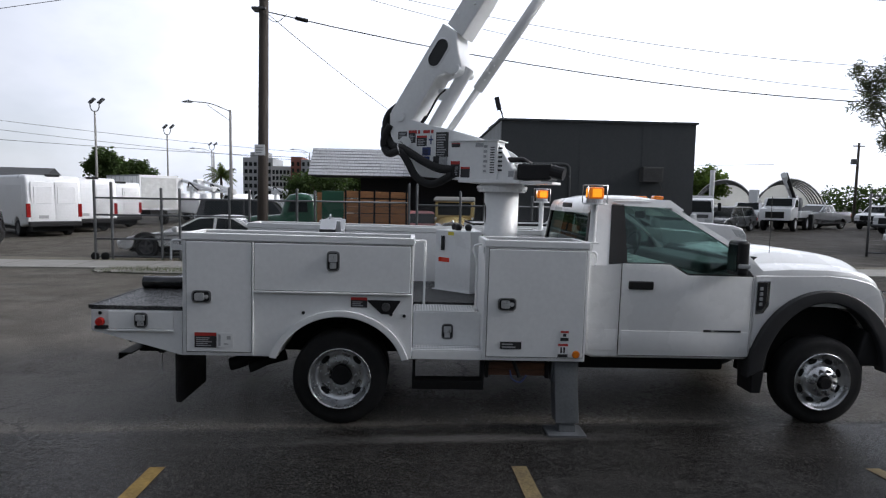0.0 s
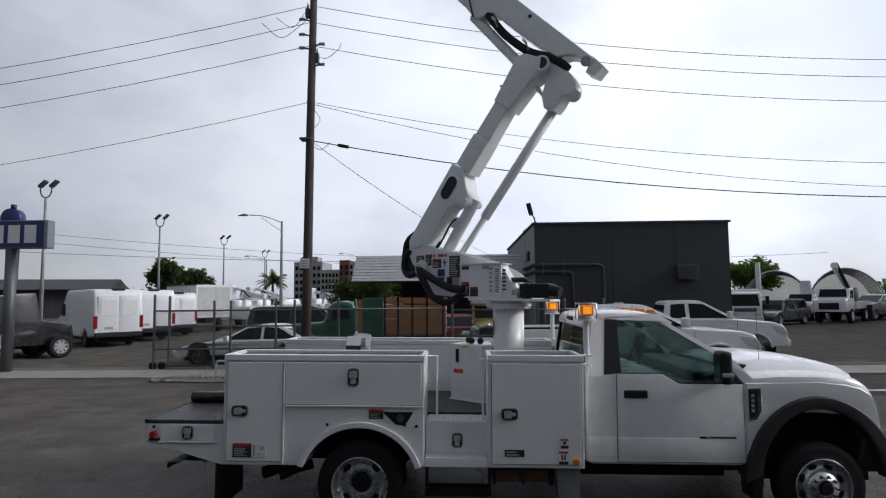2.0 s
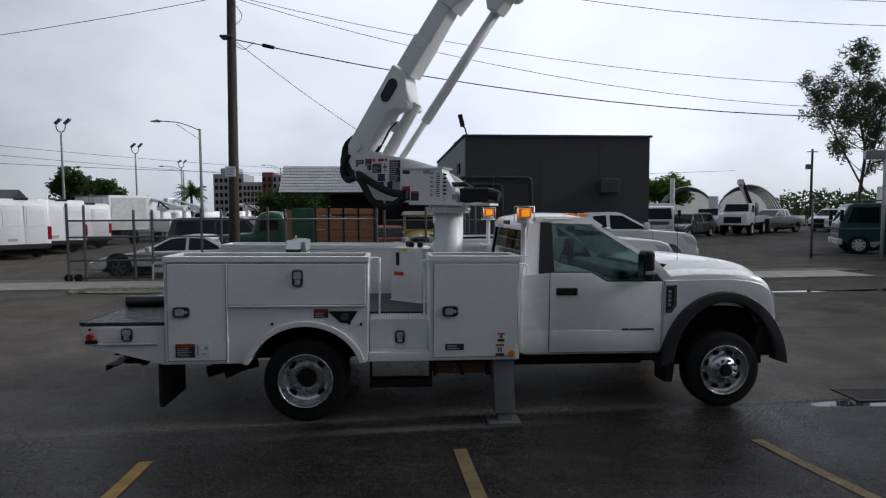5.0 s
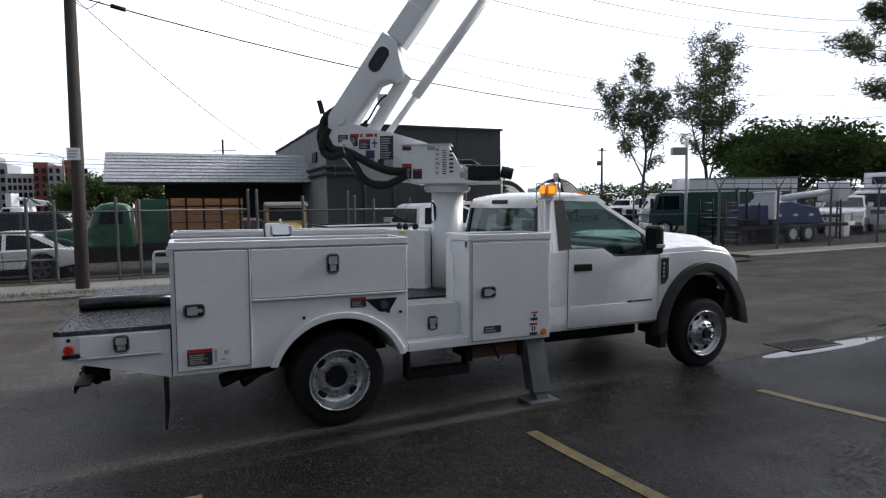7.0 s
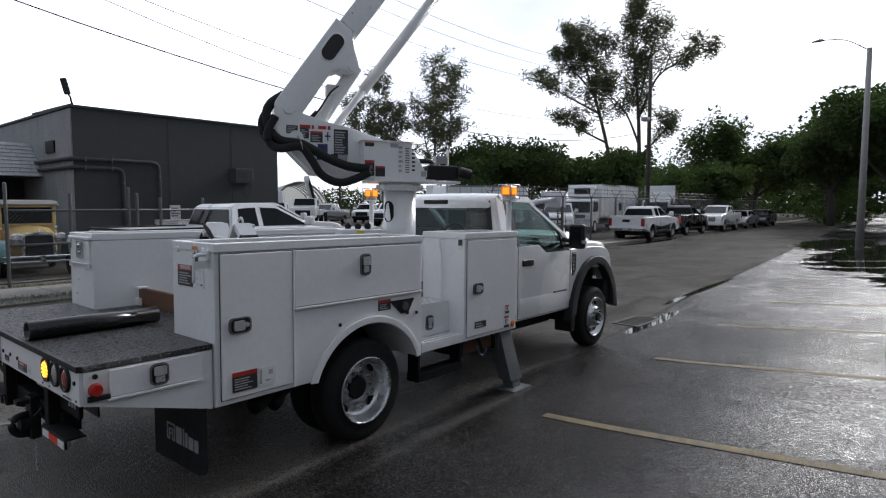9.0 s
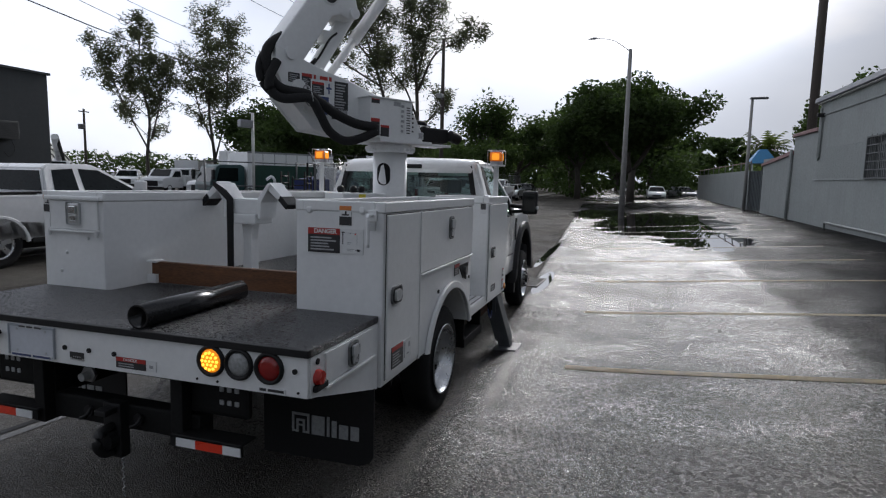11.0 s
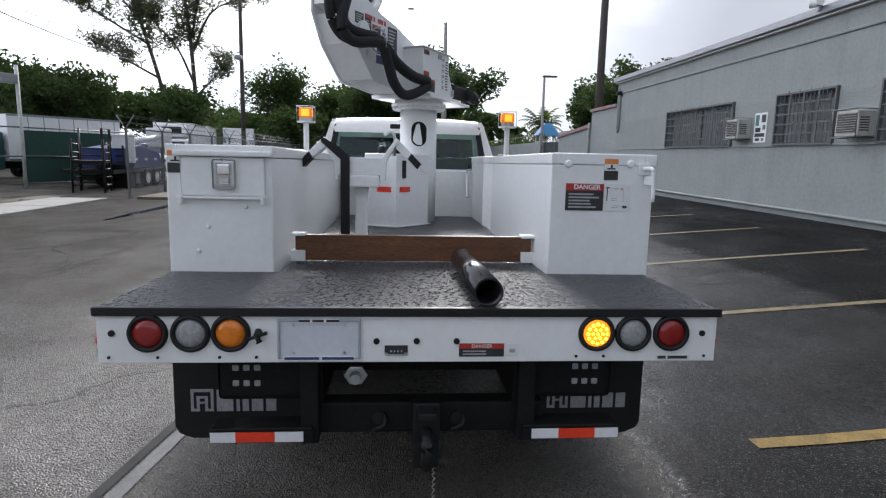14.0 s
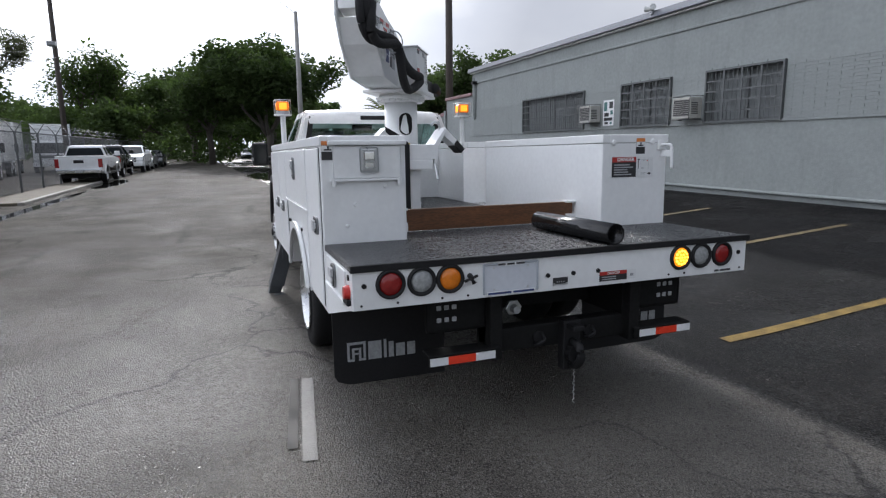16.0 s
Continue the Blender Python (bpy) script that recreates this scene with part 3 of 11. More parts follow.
# storm drain grate in the gutter
DRAINIRON = mat("wet_cast_iron", (0.018, 0.017, 0.016), 0.6, var=0.3, scale=20, spec=0.2)
drain = thing("drain_grate", Matrix.Translation((6.30, -0.83, ground_z(6.30, -0.83))) @ Matrix.Rotation(radians(-3), 4, "Z"), "black cast-iron storm drain grate in wet asphalt", "drain grate")
bm = B()
for x0, x1, y0, y1 in ((-0.45, 0.45, -0.22, -0.18), (-0.45, 0.45, 0.18, 0.22), (-0.45, -0.41, -0.18, 0.18), (0.41, 0.45, -0.18, 0.18)):
    box(bm, x0, x1, y0, y1, -0.02, 0.012, 0.003, 1)
part("frame", bm, DRAINIRON, drain)
# flat near-black sheet under the bars stands for shade in the pit
part("sump", box(B(), -0.42, 0.42, -0.19, 0.19, -0.01, 0.003), mat("sump_shade", (0.004, 0.004, 0.004), 0.5, var=0.2), drain)
for k in range(15):
    part("grate_bar", box(B(), -0.385 + k * 0.055 - 0.012, -0.385 + k * 0.055 + 0.012, -0.18, 0.18, -0.01, 0.010, 0.002, 1), DRAINIRON, drain)


# ---- the bucket truck: rear axle at x = 0, nose towards +x ----
truck = thing("bucket_truck", Matrix.Rotation(radians(0.75), 4, "Y"), "white utility bucket truck with raised boom, parked on wet asphalt", "bucket truck")
rng = random.Random(7)


def latch(parent, m, w, h, upright=True):
    """A recessed steel paddle latch in a rounded bezel."""
    def plate_(bm, k, z0, z1, dx=0.0, dy=0.0, kx=None, r=0.3):
        kx = k if kx is None else kx
        a, b, q = w / 2 * kx, h / 2 * k, min(w, h) * r * k
        pts = []
        for cx, cy, a0 in ((a - q, b - q, 0), (-a + q, b - q, 90), (-a + q, -b + q, 180), (a - q, -b + q, 270)):
            pts += [(dx + x, dy + y) for x, y in arc(cx, cy, q, q, a0, a0 + 90, 4)]
        return prism(bm, pts, "z", z0, z1, m=m)
    bezel = part("latch", plate_(B(), 1.0, 0, 0.011), LATCHGREY, parent, "recessed steel paddle latch")
    part("recess", plate_(B(), 0.84, 0.011, 0.0125), BLACK, bezel)
    bm = B()
    if upright:
        plate_(bm, 0.40, 0.0125, 0.026, 0, h * 0.16, 0.66, 0.2)
        plate_(bm, 0.30, 0.0125, 0.018, 0, -h * 0.22, 0.50, 0.2)
    else:
        plate_(bm, 0.62, 0.0125, 0.026, -w * 0.08, 0, 0.48, 0.2)
        cyl(bm, m @ Vector((w * 0.27, 0, 0.012)), m @ Vector((w * 0.27, 0, 0.02)), h * 0.17, seg=10)
    part("paddle", bm, PADDLE, bezel, "bright steel paddle")
    return bezel


def panel(name, parent, face, x0, x1, z0, z1, yy, thick=0.012, material=None):
    """A door leaf lying proud of a side face at y = yy (face -1: right, +1: left)."""
    bm = B()
    y0, y1 = (yy - thick, yy) if face < 0 else (yy, yy + thick)
    # charcoal sheet behind the leaf draws the shadow line round its edge
    part("door_gap_shade", box(B(), x0 - 0.004, x1 + 0.004, *sorted((yy, yy + face * 0.0025)), z0 - 0.004, z1 + 0.004), FLARE, parent)
    box(bm, x0, x1, y0, y1, z0, z1, 0.006, 2)
    return part(name, bm, material or BOXWHITE, parent)


def arch_face(x0, x1, z0, z1, cx, cz, rx, rz):
    a0 = math.degrees(math.asin(max(-1, min(1, (z0 - cz) / rz))))
    return [(x0, z1), (x0, z0)] + arc(cx, cz, rx, rz, 180 - a0, a0, 22) + [(x1, z0), (x1, z1)]


def side_unit(face):
    """One bank of steel lockers beside the bed."""
    s = -1 if face < 0 else 1
    yo, yi = s * 1.20, (-0.67 if s < 0 else 0.70)
    y_lo, y_hi = min(yo, yi), max(yo, yi)
    front = 0.60 if face < 0 else 2.07
    bm = B()
    prism(bm, arch_face(-1.28, front, 0.59, 1.545, 0.0, 0.42, 0.545, 0.518), "y", y_lo + 0.001, y_hi - 0.001, 0.010, 2)
    body = part("locker_body", bm, BOXWHITE, truck, "white steel service body with doors")
    bm = B()
    rim = 0.010 if face < 0 else 0.002
    for a, b, c, d in ((-1.283, front + 0.005, y_lo - rim, y_lo + 0.05), (-1.283, front + 0.005, y_hi - 0.05, y_hi + 0.002), (-1.283, -1.25, y_lo + 0.05, y_hi - 0.05), (front - 0.035, front + 0.005, y_lo + 0.05, y_hi - 0.05)):
        box(bm, a, b, c, d, 1.547, 1.603, 0.006)
    part("top_rim", bm, BOXWHITE, body, "folded white steel rim")
    bm = B()
    box(bm, -1.25, front - 0.035, y_lo + 0.05, y_hi - 0.05, 1.546, 1.575)
    part("lid", bm, LINER, body, "dark locker lid")
    bm = B()
    ring = arc(0, 0.42, 0.60, 0.572, 163, 17, 28) + arc(0, 0.42, 0.545, 0.518, 18, 162, 28)
    prism(bm, ring, "y", *(sorted((yo + s * 0.002, yo + s * 0.028))), bev=0.008)
    part("wheel_arch", bm, BOXWHITE, body, "rolled white wheel-arch lip")
    yy = yo
    panel("rear_door", body, face, -1.245, -0.722, 0.625, 1.535, yy)
    panel("upper_door", body, face, -0.700, 0.575, 1.147, 1.535, yy)
    bm = B()
    box(bm, -0.700, 0.585, *sorted((yy, yy + s * 0.022)), 1.127, 1.142, 0.004)
    box(bm, -0.718, -0.704, *sorted((yy, yy + s * 0.016)), 0.60, 1.54, 0.004)
    part("drip_rail", bm, BOXWHITE, body)
    fm = face_right if face < 0 else face_left
    yd = yy + s * 0.012
    latch(body, fm(-1.12, yd, 1.085), 0.155, 0.10, False)
    latch(body, fm(-0.06, yd, 1.40), 0.105, 0.165)
    bm = B()
    for x, z in ((-0.30, 0.965), (0.53, 0.955), (0.42, 0.965)):
        cyl(bm, (x, yy, z), (x, yy + s * 0.008, z), 0.014, seg=12)
    part_each("plug", bm, BLACK, body, "black rubber plugs")
    if face > 0:
        panel("middle_door", body, face, 0.62, 1.18, 0.625, 1.535, yy)
        panel("front_door", body, face, 1.22, 2.04, 0.625, 1.535, yy)
        latch(body, fm(0.90, yd, 1.05), 0.155, 0.10, False)
        latch(body, fm(1.38, yd, 1.05), 0.155, 0.10, False)
    return body


right_body = side_unit(-1)
left_body = side_unit(1)

# stickers and fuel-door recess of the right side
decal(right_body, face_right(-1.09, -1.214, 0.725), 0.175, 0.125, DECALBLACK, [(0, 0.78, 1, 1, DECALRED)] + text_bars(rng, 0.08, 0.92, 0.08, 0.72, 5, DECALGREY), label="black and red danger sticker")
decal(right_body, face_right(-0.93, -1.214, 0.725), 0.125, 0.12, DECALWHITE, [(0.05, 0.1, 0.2, 0.9, DECALGREY), (0.4, 0.2, 0.7, 0.28, DECALGREY), (0.6, 0.55, 0.85, 0.8, DECALGREY)], label="white diagram sticker")
decal(right_body, face_right(0.155, -1.203, 1.062), 0.135, 0.085, DECALBLACK, [(0, 0.72, 1, 1, DECALRED)] + text_bars(rng, 0.1, 0.9, 0.1, 0.65, 3, DECALGREY), label="small black warning sticker")
bm = B()
prism(bm, [(0.225, 1.083), (0.225, 1.073), (0.340, 0.968), (0.425, 0.964), (0.495, 1.075), (0.495, 1.083)], "y", -1.206, -1.200)
fuel = part("fuel_recess", bm, BLACK, right_body, "black triangular fuel filler recess")
bm = B()
cyl(bm, (0.378, -1.206, 1.028), (0.378, -1.225, 1.028), 0.035, seg=14)
part("filler_cap", bm, HUB, fuel)

# step bay between the lockers
bm = B()
box(bm, 0.605, 1.19, -1.20, -1.02, 0.59, 0.662, 0.006)
step = part("lower_step", bm, BOXWHITE, truck, "white steel step with grip tread")
bm = B()
box(bm, 0.605, 1.19, -1.018, -0.68, 0.59, 0.955, 0.006)
riser = part("step_box", bm, BOXWHITE, truck, "white step box with small latch")
latch(riser, face_right(0.905, -1.018, 0.79), 0.10, 0.135)


def grip_tread(parent, x0, x1, y0, y1, z):
    bm = B()
    box(bm, x0, x1, y0, y1, z, z + 0.012, 0.003)
    tread = part("tread", bm, BOXWHITE, parent, "perforated grip tread")
    nx, ny = int((x1 - x0) / 0.024), max(2, int((y1 - y0) / 0.045))
    bm = B()
    for i in range(nx):
        for j in range(ny):
            cx, cy = x0 + (i + 0.5) * (x1 - x0) / nx, y0 + (j + 0.5) * (y1 - y0) / ny
            cyl(bm, (cx, cy, z + 0.010), (cx, cy, z + 0.0135), 0.008, seg=6)
    part_each("tread_hole", bm, HUB, tread)


grip_tread(step, 0.615, 1.18, -1.198, -1.025, 0.662)
grip_tread(riser, 0.615, 1.18, -1.016, -0.69, 0.955)

# front locker beside the cab
bm = B()
box(bm, 1.19, 2.07, -1.20, -0.68, 0.59, 1.548, 0.008)
fbox = part("front_locker", bm, BOXWHITE, truck, "tall white locker behind the cab")
bm = B()
for a, b, c, d in ((1.186, 2.074, -1.207, -1.15), (1.186, 2.074, -0.73, -0.676), (1.186, 1.225, -1.15, -0.73), (2.035, 2.074, -1.15, -0.73)):
    box(bm, a, b, c, d, 1.55, 1.61, 0.008)
part("top_rim", bm, BOXWHITE, fbox)
bm = B()
box(bm, 1.225, 2.035, -1.15, -0.73, 1.549, 1.575)
part("lid", bm, LINER, fbox)
panel("locker_door", fbox, -1, 1.225, 2.045, 0.625, 1.535, -1.20)
latch(fbox, face_right(1.385, -1.212, 1.075), 0.155, 0.105, False)
decal(fbox, face_right(1.43, -1.214, 0.725), 0.18, 0.062, DECALBLACK, text_bars(rng, 0.08, 0.92, 0.12, 0.9, 2, DECALGREY), label="black maker plate")
decal(fbox, face_right(1.885, -1.214, 0.815), 0.07, 0.085, DECALWHITE, [(0, 0.8, 1, 1, DECALRED), (0.3, 0.42, 0.7, 0.74, DECALBLACK), (0, 0, 1, 0.32, DECALBLACK)])
decal(fbox, face_right(1.875, -1.214, 0.69), 0.085, 0.115, DECALWHITE, [(0, 0.82, 1, 1, DECALRED), (0.25, 0.3, 0.42, 0.75, DECALBLACK), (0.55, 0.3, 0.72, 0.75, DECALBLACK), (0, 0, 1, 0.22, DECALBLACK)])
bm = B()
cyl(bm, (1.99, -1.212, 0.655), (1.99, -1.224, 0.655), 0.034, 0.028, 18)
part("side_marker", bm, AMBERLENS, fbox, "round amber side marker")


def grab_rail(pts, parent):
    part("grab_rail", tube(B(), curve_pts(pts, 20), 0.011, 8), BOXWHITE, parent, "white tubular grab rail")


grab_rail([(0.60, -0.75, 1.55), (0.69, -0.75, 1.55), (0.70, -0.75, 1.5), (0.70, -0.75, 1.05), (0.70, -0.75, 0.97)], riser)
grab_rail([(1.19, -0.95, 1.55), (1.13, -0.95, 1.54), (1.12, -0.95, 1.50), (1.15, -0.95, 1.38), (1.15, -0.95, 1.05), (1.15, -0.95, 0.97)], fbox)
grab_rail([(2.085, -1.10, 1.52), (2.14, -1.10, 1.52), (2.16, -1.10, 1.48), (2.15, -1.10, 1.40)], fbox)
decal(fbox, face_rear(1.188, -1.15, 1.50), 0.05, 0.10, DECALWHITE, [(0, 0.4, 1, 0.95, DECALBLACK)])

# stirrup step under the bay, pads and outrigger
bm = B()
box(bm, 0.61, 1.22, -1.16, -1.02, 0.32, 0.395, 0.005)
for x in (0.61, 1.195):
    box(bm, x, x + 0.025, -1.15, -1.03, 0.39, 0.60)
part("stirrup_step", bm, CHASSIS, truck, "black drop-down entry step")
bm = B()
for z in (0.440, 0.497):
    box(bm, 1.262, 1.75, -1.12, -0.74, z, z + 0.055, 0.004)
part("cribbing_pad", bm, CRIB, truck, "brown wooden outrigger pads in a rack")
bm = B()
box(bm, 1.235, 1.26, -1.14, -0.74, 0.425, 0.60)
box(bm, 1.752, 1.78, -1.14, -0.74, 0.425, 0.60)
tube(bm, curve_pts([(1.46, -1.15, 0.60), (1.50, -1.17, 0.50), (1.52, -1.17, 0.44)], 8), 0.016)
part_each("pad_rack", bm, CHASSIS, truck)
part("pull_cord", tube(B(), curve_pts([(1.44, -1.17, 0.50), (1.46, -1.18, 0.43), (1.53, -1.18, 0.40), (1.58, -1.18, 0.46)], 16), 0.007, 6), DECALBLUE, truck, "blue pull cord")


def outrigger(side, tuck=0.0):
    bm = B()
    s = side
    box(bm, 1.80, 2.03, *sorted((s * 0.86, s * 1.17)), 0.40, 0.60, 0.006)
    leg = part("outrigger", bm, GREYSTEEL, truck, "grey steel outrigger leg planted on the ground")
    for nm, x0, x1, t in (("outer_leg", 1.815, 2.015, 0.0), ("inner_leg", 1.845, 1.985, 0.012)):
        bm = B()
        z0, z1 = (0.10, 0.58) if t == 0 else (0.02, 0.30)
        y_at = lambda z: s * (1.42 - tuck - z * (0.55 - tuck * 1.7))
        pts = [(y_at(z0) - 0.075 + t, z0), (y_at(z0) + 0.075 - t, z0), (y_at(z1) + 0.075 - t, z1), (y_at(z1) - 0.075 + t, z1)]
        prism(bm, pts, "x", x0, x1, 0.006)
        part(nm, bm, GREYSTEEL, leg)
    bm = B()
    box(bm, 1.74, 2.06, *sorted((s * (1.31 - tuck), s * (1.55 - tuck))), -0.025, 0.028, 0.006)
    box(bm, 1.86, 1.97, *sorted((s * (1.40 - tuck), s * (1.46 - tuck))), 0.02, 0.09, 0.006)
    part("foot_plate", bm, GREYSTEEL, leg, "flat grey foot plate")


outrigger(-1, 0.14)
outrigger(1, 0.14)

# bed floor, tail shelf and bumper
bm = B()
box(bm, -1.27, 2.07, -0.678, 0.678, 0.93, 0.985)
bed = part("bed_floor", bm, LINER, truck, "black textured bed liner")
bm = B()
box(bm, -2.02, -1.285, -1.180, 1.198, 0.955, 0.990, 0.006)
shelf = part("tail_shelf", bm, LINER, truck, "black textured tail shelf, wet")
bm = B()
box(bm, -2.035, -2.005, -1.185, 1.203, 0.960, 0.994, 0.004)
part("edge_strip", bm, BLACK, shelf, "black rubber edge strip")
bm = B()
box(bm, -2.02, -2.00, -1.175, 1.195, 0.778, 0.960, 0.004)
bumper = part("rear_panel", bm, BOXWHITE, truck, "white rear panel with round lamps")
for s in (-1, 1):
    bm = B()
    prism(bm, [(-2.0, 0.953), (-2.0, 0.775), (-1.95, 0.765), (-1.29, 0.585), (-1.29, 0.953)], "y", *sorted((s * (1.195 if s > 0 else 1.178), s * 1.15)))
    skirt = part("tail_side", bm, BOXWHITE, truck, "tapered white side of the tail shelf")
    bm = B()
    yy = 1.195 if s > 0 else -1.178
    box(bm, -1.88, -1.36, *sorted((yy, yy + s * 0.010)), 0.80, 0.945, 0.004)
    door = part("tail_door", bm, BOXWHITE, skirt)
    bm = B()
    box(bm, -1.89, -1.355, *sorted((yy, yy + s * 0.02)), 0.782, 0.796, 0.003)
    part("drip_rail", bm, BOXWHITE, skirt)
    latch(door, (face_right if s < 0 else face_left)(-1.615, yy + s * 0.010, 0.875), 0.105, 0.125)
    bm = B()
    cyl(bm, (-1.945, yy, 0.855), (-1.945, yy + s * 0.028, 0.855), 0.036, 0.030, 18)
    part("side_marker", bm, RED, skirt, "round red side marker")
    bm = B()
    cyl(bm, (-1.945, yy, 0.925), (-1.945, yy + s * 0.006, 0.925), 0.014, seg=12)
    box(bm, -1.985, -1.875, *sorted((yy, yy + s * 0.02)), 0.795, 0.825, 0.006)
    part_each("plug", bm, BLACK, skirt)


def round_lamp(y, z, lens, lit=False):
    bm = B()
    lathe_x(bm, [(0.052, 0.0), (0.060, 0.016), (0.070, 0.014), (0.074, 0.0)], (-2.02, y, z))
    ring = part("lamp_ring", bm, BLACK, bumper, "black rubber lamp ring")
    bm = B()
    lathe_x(bm, [(0.0001, 0.016), (0.030, 0.015), (0.050, 0.010), (0.055, 0.002)], (-2.02, y, z))
    part("lens", bm, lens, ring)
    if lens is AMBERLIT:
        for rr, k in ((0.0, 1), (0.019, 6), (0.038, 12)):
            for i in range(k):
                a = 2 * math.pi * i / k
                c = (y + rr * math.cos(a), z + rr * math.sin(a))
                part("led", cyl(B(), (-2.03, *c), (-2.0385, *c), 0.0075, 0.006, 8), LEDLIT, ring)


def lathe_x(bm, prof, centre, seg=28):
    """Turned about an axis along x, bulging to the rear."""
    cx, cy, cz = centre
    rings = [[bm.verts.new((cx - h, cy + r * math.cos(a), cz + r * math.sin(a))) for a in (2 * math.pi * i / seg for i in range(seg))] for r, h in prof]
    for a, b in zip(rings, rings[1:]):
        for i in range(seg):
            j = (i + 1) % seg
            bm.faces.new((a[i], a[j], b[j], b[i])).smooth = True
    bmesh.ops.recalc_face_normals(bm, faces=bm.faces)
    return bm


for s, k in ((1, 0.012), (-1, 0.012)):
    round_lamp(s * 1.00 + k, 0.893, REDLENS)
    round_lamp(s * 0.846 + k, 0.893, CLEARLENS)
    round_lamp(s * 0.70 + k, 0.893, AMBERLIT if s < 0 else AMBERLENS)
bm = B()
for y in (1.14, -1.115, 0.17, 0.017, -0.137):
    r = 0.012
    cyl(bm, (-2.02, y, 0.893 if abs(y) > 1 else 0.862), (-2.027, y, 0.893 if abs(y) > 1 else 0.862), r, seg=12)
for y in (1.155, 0.755, 0.62, 0.98, -0.61, -0.72, -1.13):
    cyl(bm, (-2.02, y, 0.80), (-2.024, y, 0.80), 0.006, seg=8)
part_each("plug", bm, BLACK, bumper)
bm = B()

m_plate = face_rear(-2.02, 0.385, 0.872)
box(bm, -0.155, 0.155, -0.078, 0.078, 0, 0.006, 0.004, 2, m_plate)
plate = part("plate_holder", bm, mat("dull_plate_panel", (0.56, 0.585, 0.63), 0.5, var=0.06, scale=4), bumper, "dull white empty plate holder")
bm = B()
for a in (-0.155, 0.145):
    box(bm, a, a + 0.010, -0.078, 0.078, 0.006, 0.012, 0.003, 1, m_plate)
box(bm, -0.155, 0.155, 0.068, 0.078, 0.006, 0.010, 0.002, 1, m_plate)
part("plate_frame", bm, mat("bluish_grey_plastic", (0.36, 0.39, 0.43), 0.45, var=0.1), plate, "bluish grey plate frame")
for a in (-0.095, 0.095):
    for q in (-0.055, 0.055):
        part("plate_screw", cyl(B(), m_plate @ Vector((a, q, 0.005)), m_plate @ Vector((a, q, 0.009)), 0.006, seg=8), STEEL, plate)
decal(plate, face_rear(-2.028, 0.385, 0.943), 0.15, 0.014, DECALWHITE, [(0, 0.15, 0.28, 0.85, DECALBLACK), (0.34, 0.15, 0.62, 0.85, DECALBLACK), (0.68, 0.15, 1, 0.85, DECALBLACK)], label="strip of small dark lettering")
decal(plate, face_rear(-2.028, 0.385, 0.797), 0.27, 0.018, DECALWHITE, [(0.02, 0.2, 0.5, 0.8, DECALBLUE), (0.54, 0.2, 0.98, 0.8, DECALBLUE)], label="strip with dark dealer lettering bars")
decal(bumper, face_rear(-2.021, 0.095, 0.825), 0.088, 0.040, DECALBLACK, [(0.0, 0.0, 0.14, 0.30, STEEL), (0.86, 0.0, 1.0, 0.30, STEEL), (0.14, 0.0, 0.86, 0.16, STEEL), (0.24, 0.34, 0.32, 0.52, DECALGREY), (0.40, 0.34, 0.46, 0.52, DECALGREY), (0.54, 0.34, 0.62, 0.52, DECALGREY), (0.70, 0.34, 0.77, 0.52, DECALGREY)], name="serial_plate", label="small black data plate")
m_lab = face_rear(-2.021, -0.235, 0.826)
decal(bumper, m_lab, 0.175, 0.052, DECALBLACK, [(0, 0.62, 1, 1, DECALRED)] + text_bars(rng, 0.08, 0.9, 0.1, 0.55, 2, DECALGREY), label="black danger sticker with red head")
lettering("lettering", "DANGER", 0.020, DECALWHITE, bumper, face_rear(-2.026, -0.235, 0.842))
decal(bumper, face_rear(-2.021, -0.355, 0.826), 0.055, 0.05, DECALWHITE, [(0.3, 0.3, 0.7, 0.6, DECALGREY)])
decal(bumper, face_rear(-2.021, -1.00, 0.795), 0.135, 0.020, DECALWHITE, [(0.05, 0.2, 0.30, 0.8, DECALBLACK), (0.36, 0.2, 0.95, 0.8, DECALBLACK)], label="strip with a dark serial bar")
bm = B()
tube(bm, [(-2.02, 0.61, 0.90), (-2.05, 0.61, 0.89), (-2.055, 0.60, 0.865)], 0.014)
tube(bm, [(-2.04, 0.575, 0.90), (-2.04, 0.645, 0.875)], 0.007, 6)
part("air_fitting", bm, BLACK, bumper, "small black hose fitting")

# lockers seen from behind
bm = B()
box(bm, -1.292, -1.28, 0.735, 1.13, 1.36, 1.545, 0.012, 3)
ldoor = part("rear_hatch", bm, BOXWHITE, left_body, "white drop hatch with a chrome latch")
bm = B()
box(bm, -1.305, -1.28, 0.73, 1.15, 1.345, 1.358, 0.004)
for y in (1.13, 0.745):
    cyl(bm, (-1.30, y, 1.32), (-1.30, y, 1.36), 0.012, seg=10)
box(bm, -1.31, -1.28, 0.70, 1.16, 1.548, 1.575, 0.008)
part("hatch_ledge", bm, BOXWHITE, ldoor)
m_l = face_rear(-1.292, 0.925, 1.465)
bm = B()
box(bm, -0.054, 0.054, -0.071, 0.071, 0, 0.010, 0.016, 3, m_l)
lp = part("latch", bm, STEEL, ldoor, "chrome paddle latch in a frame")
bm = B()
box(bm, -0.038, 0.038, -0.054, 0.054, 0.008, 0.010, m=m_l)
part("recess", bm, BLACK, lp)
bm = B()
box(bm, -0.030, 0.030, -0.002, 0.046, 0.010, 0.022, 0.004, 1, m_l)
box(bm, -0.026, 0.026, -0.046, -0.014, 0.010, 0.015, 0.003, 1, m_l)
part("paddle", bm, CHROME, lp)
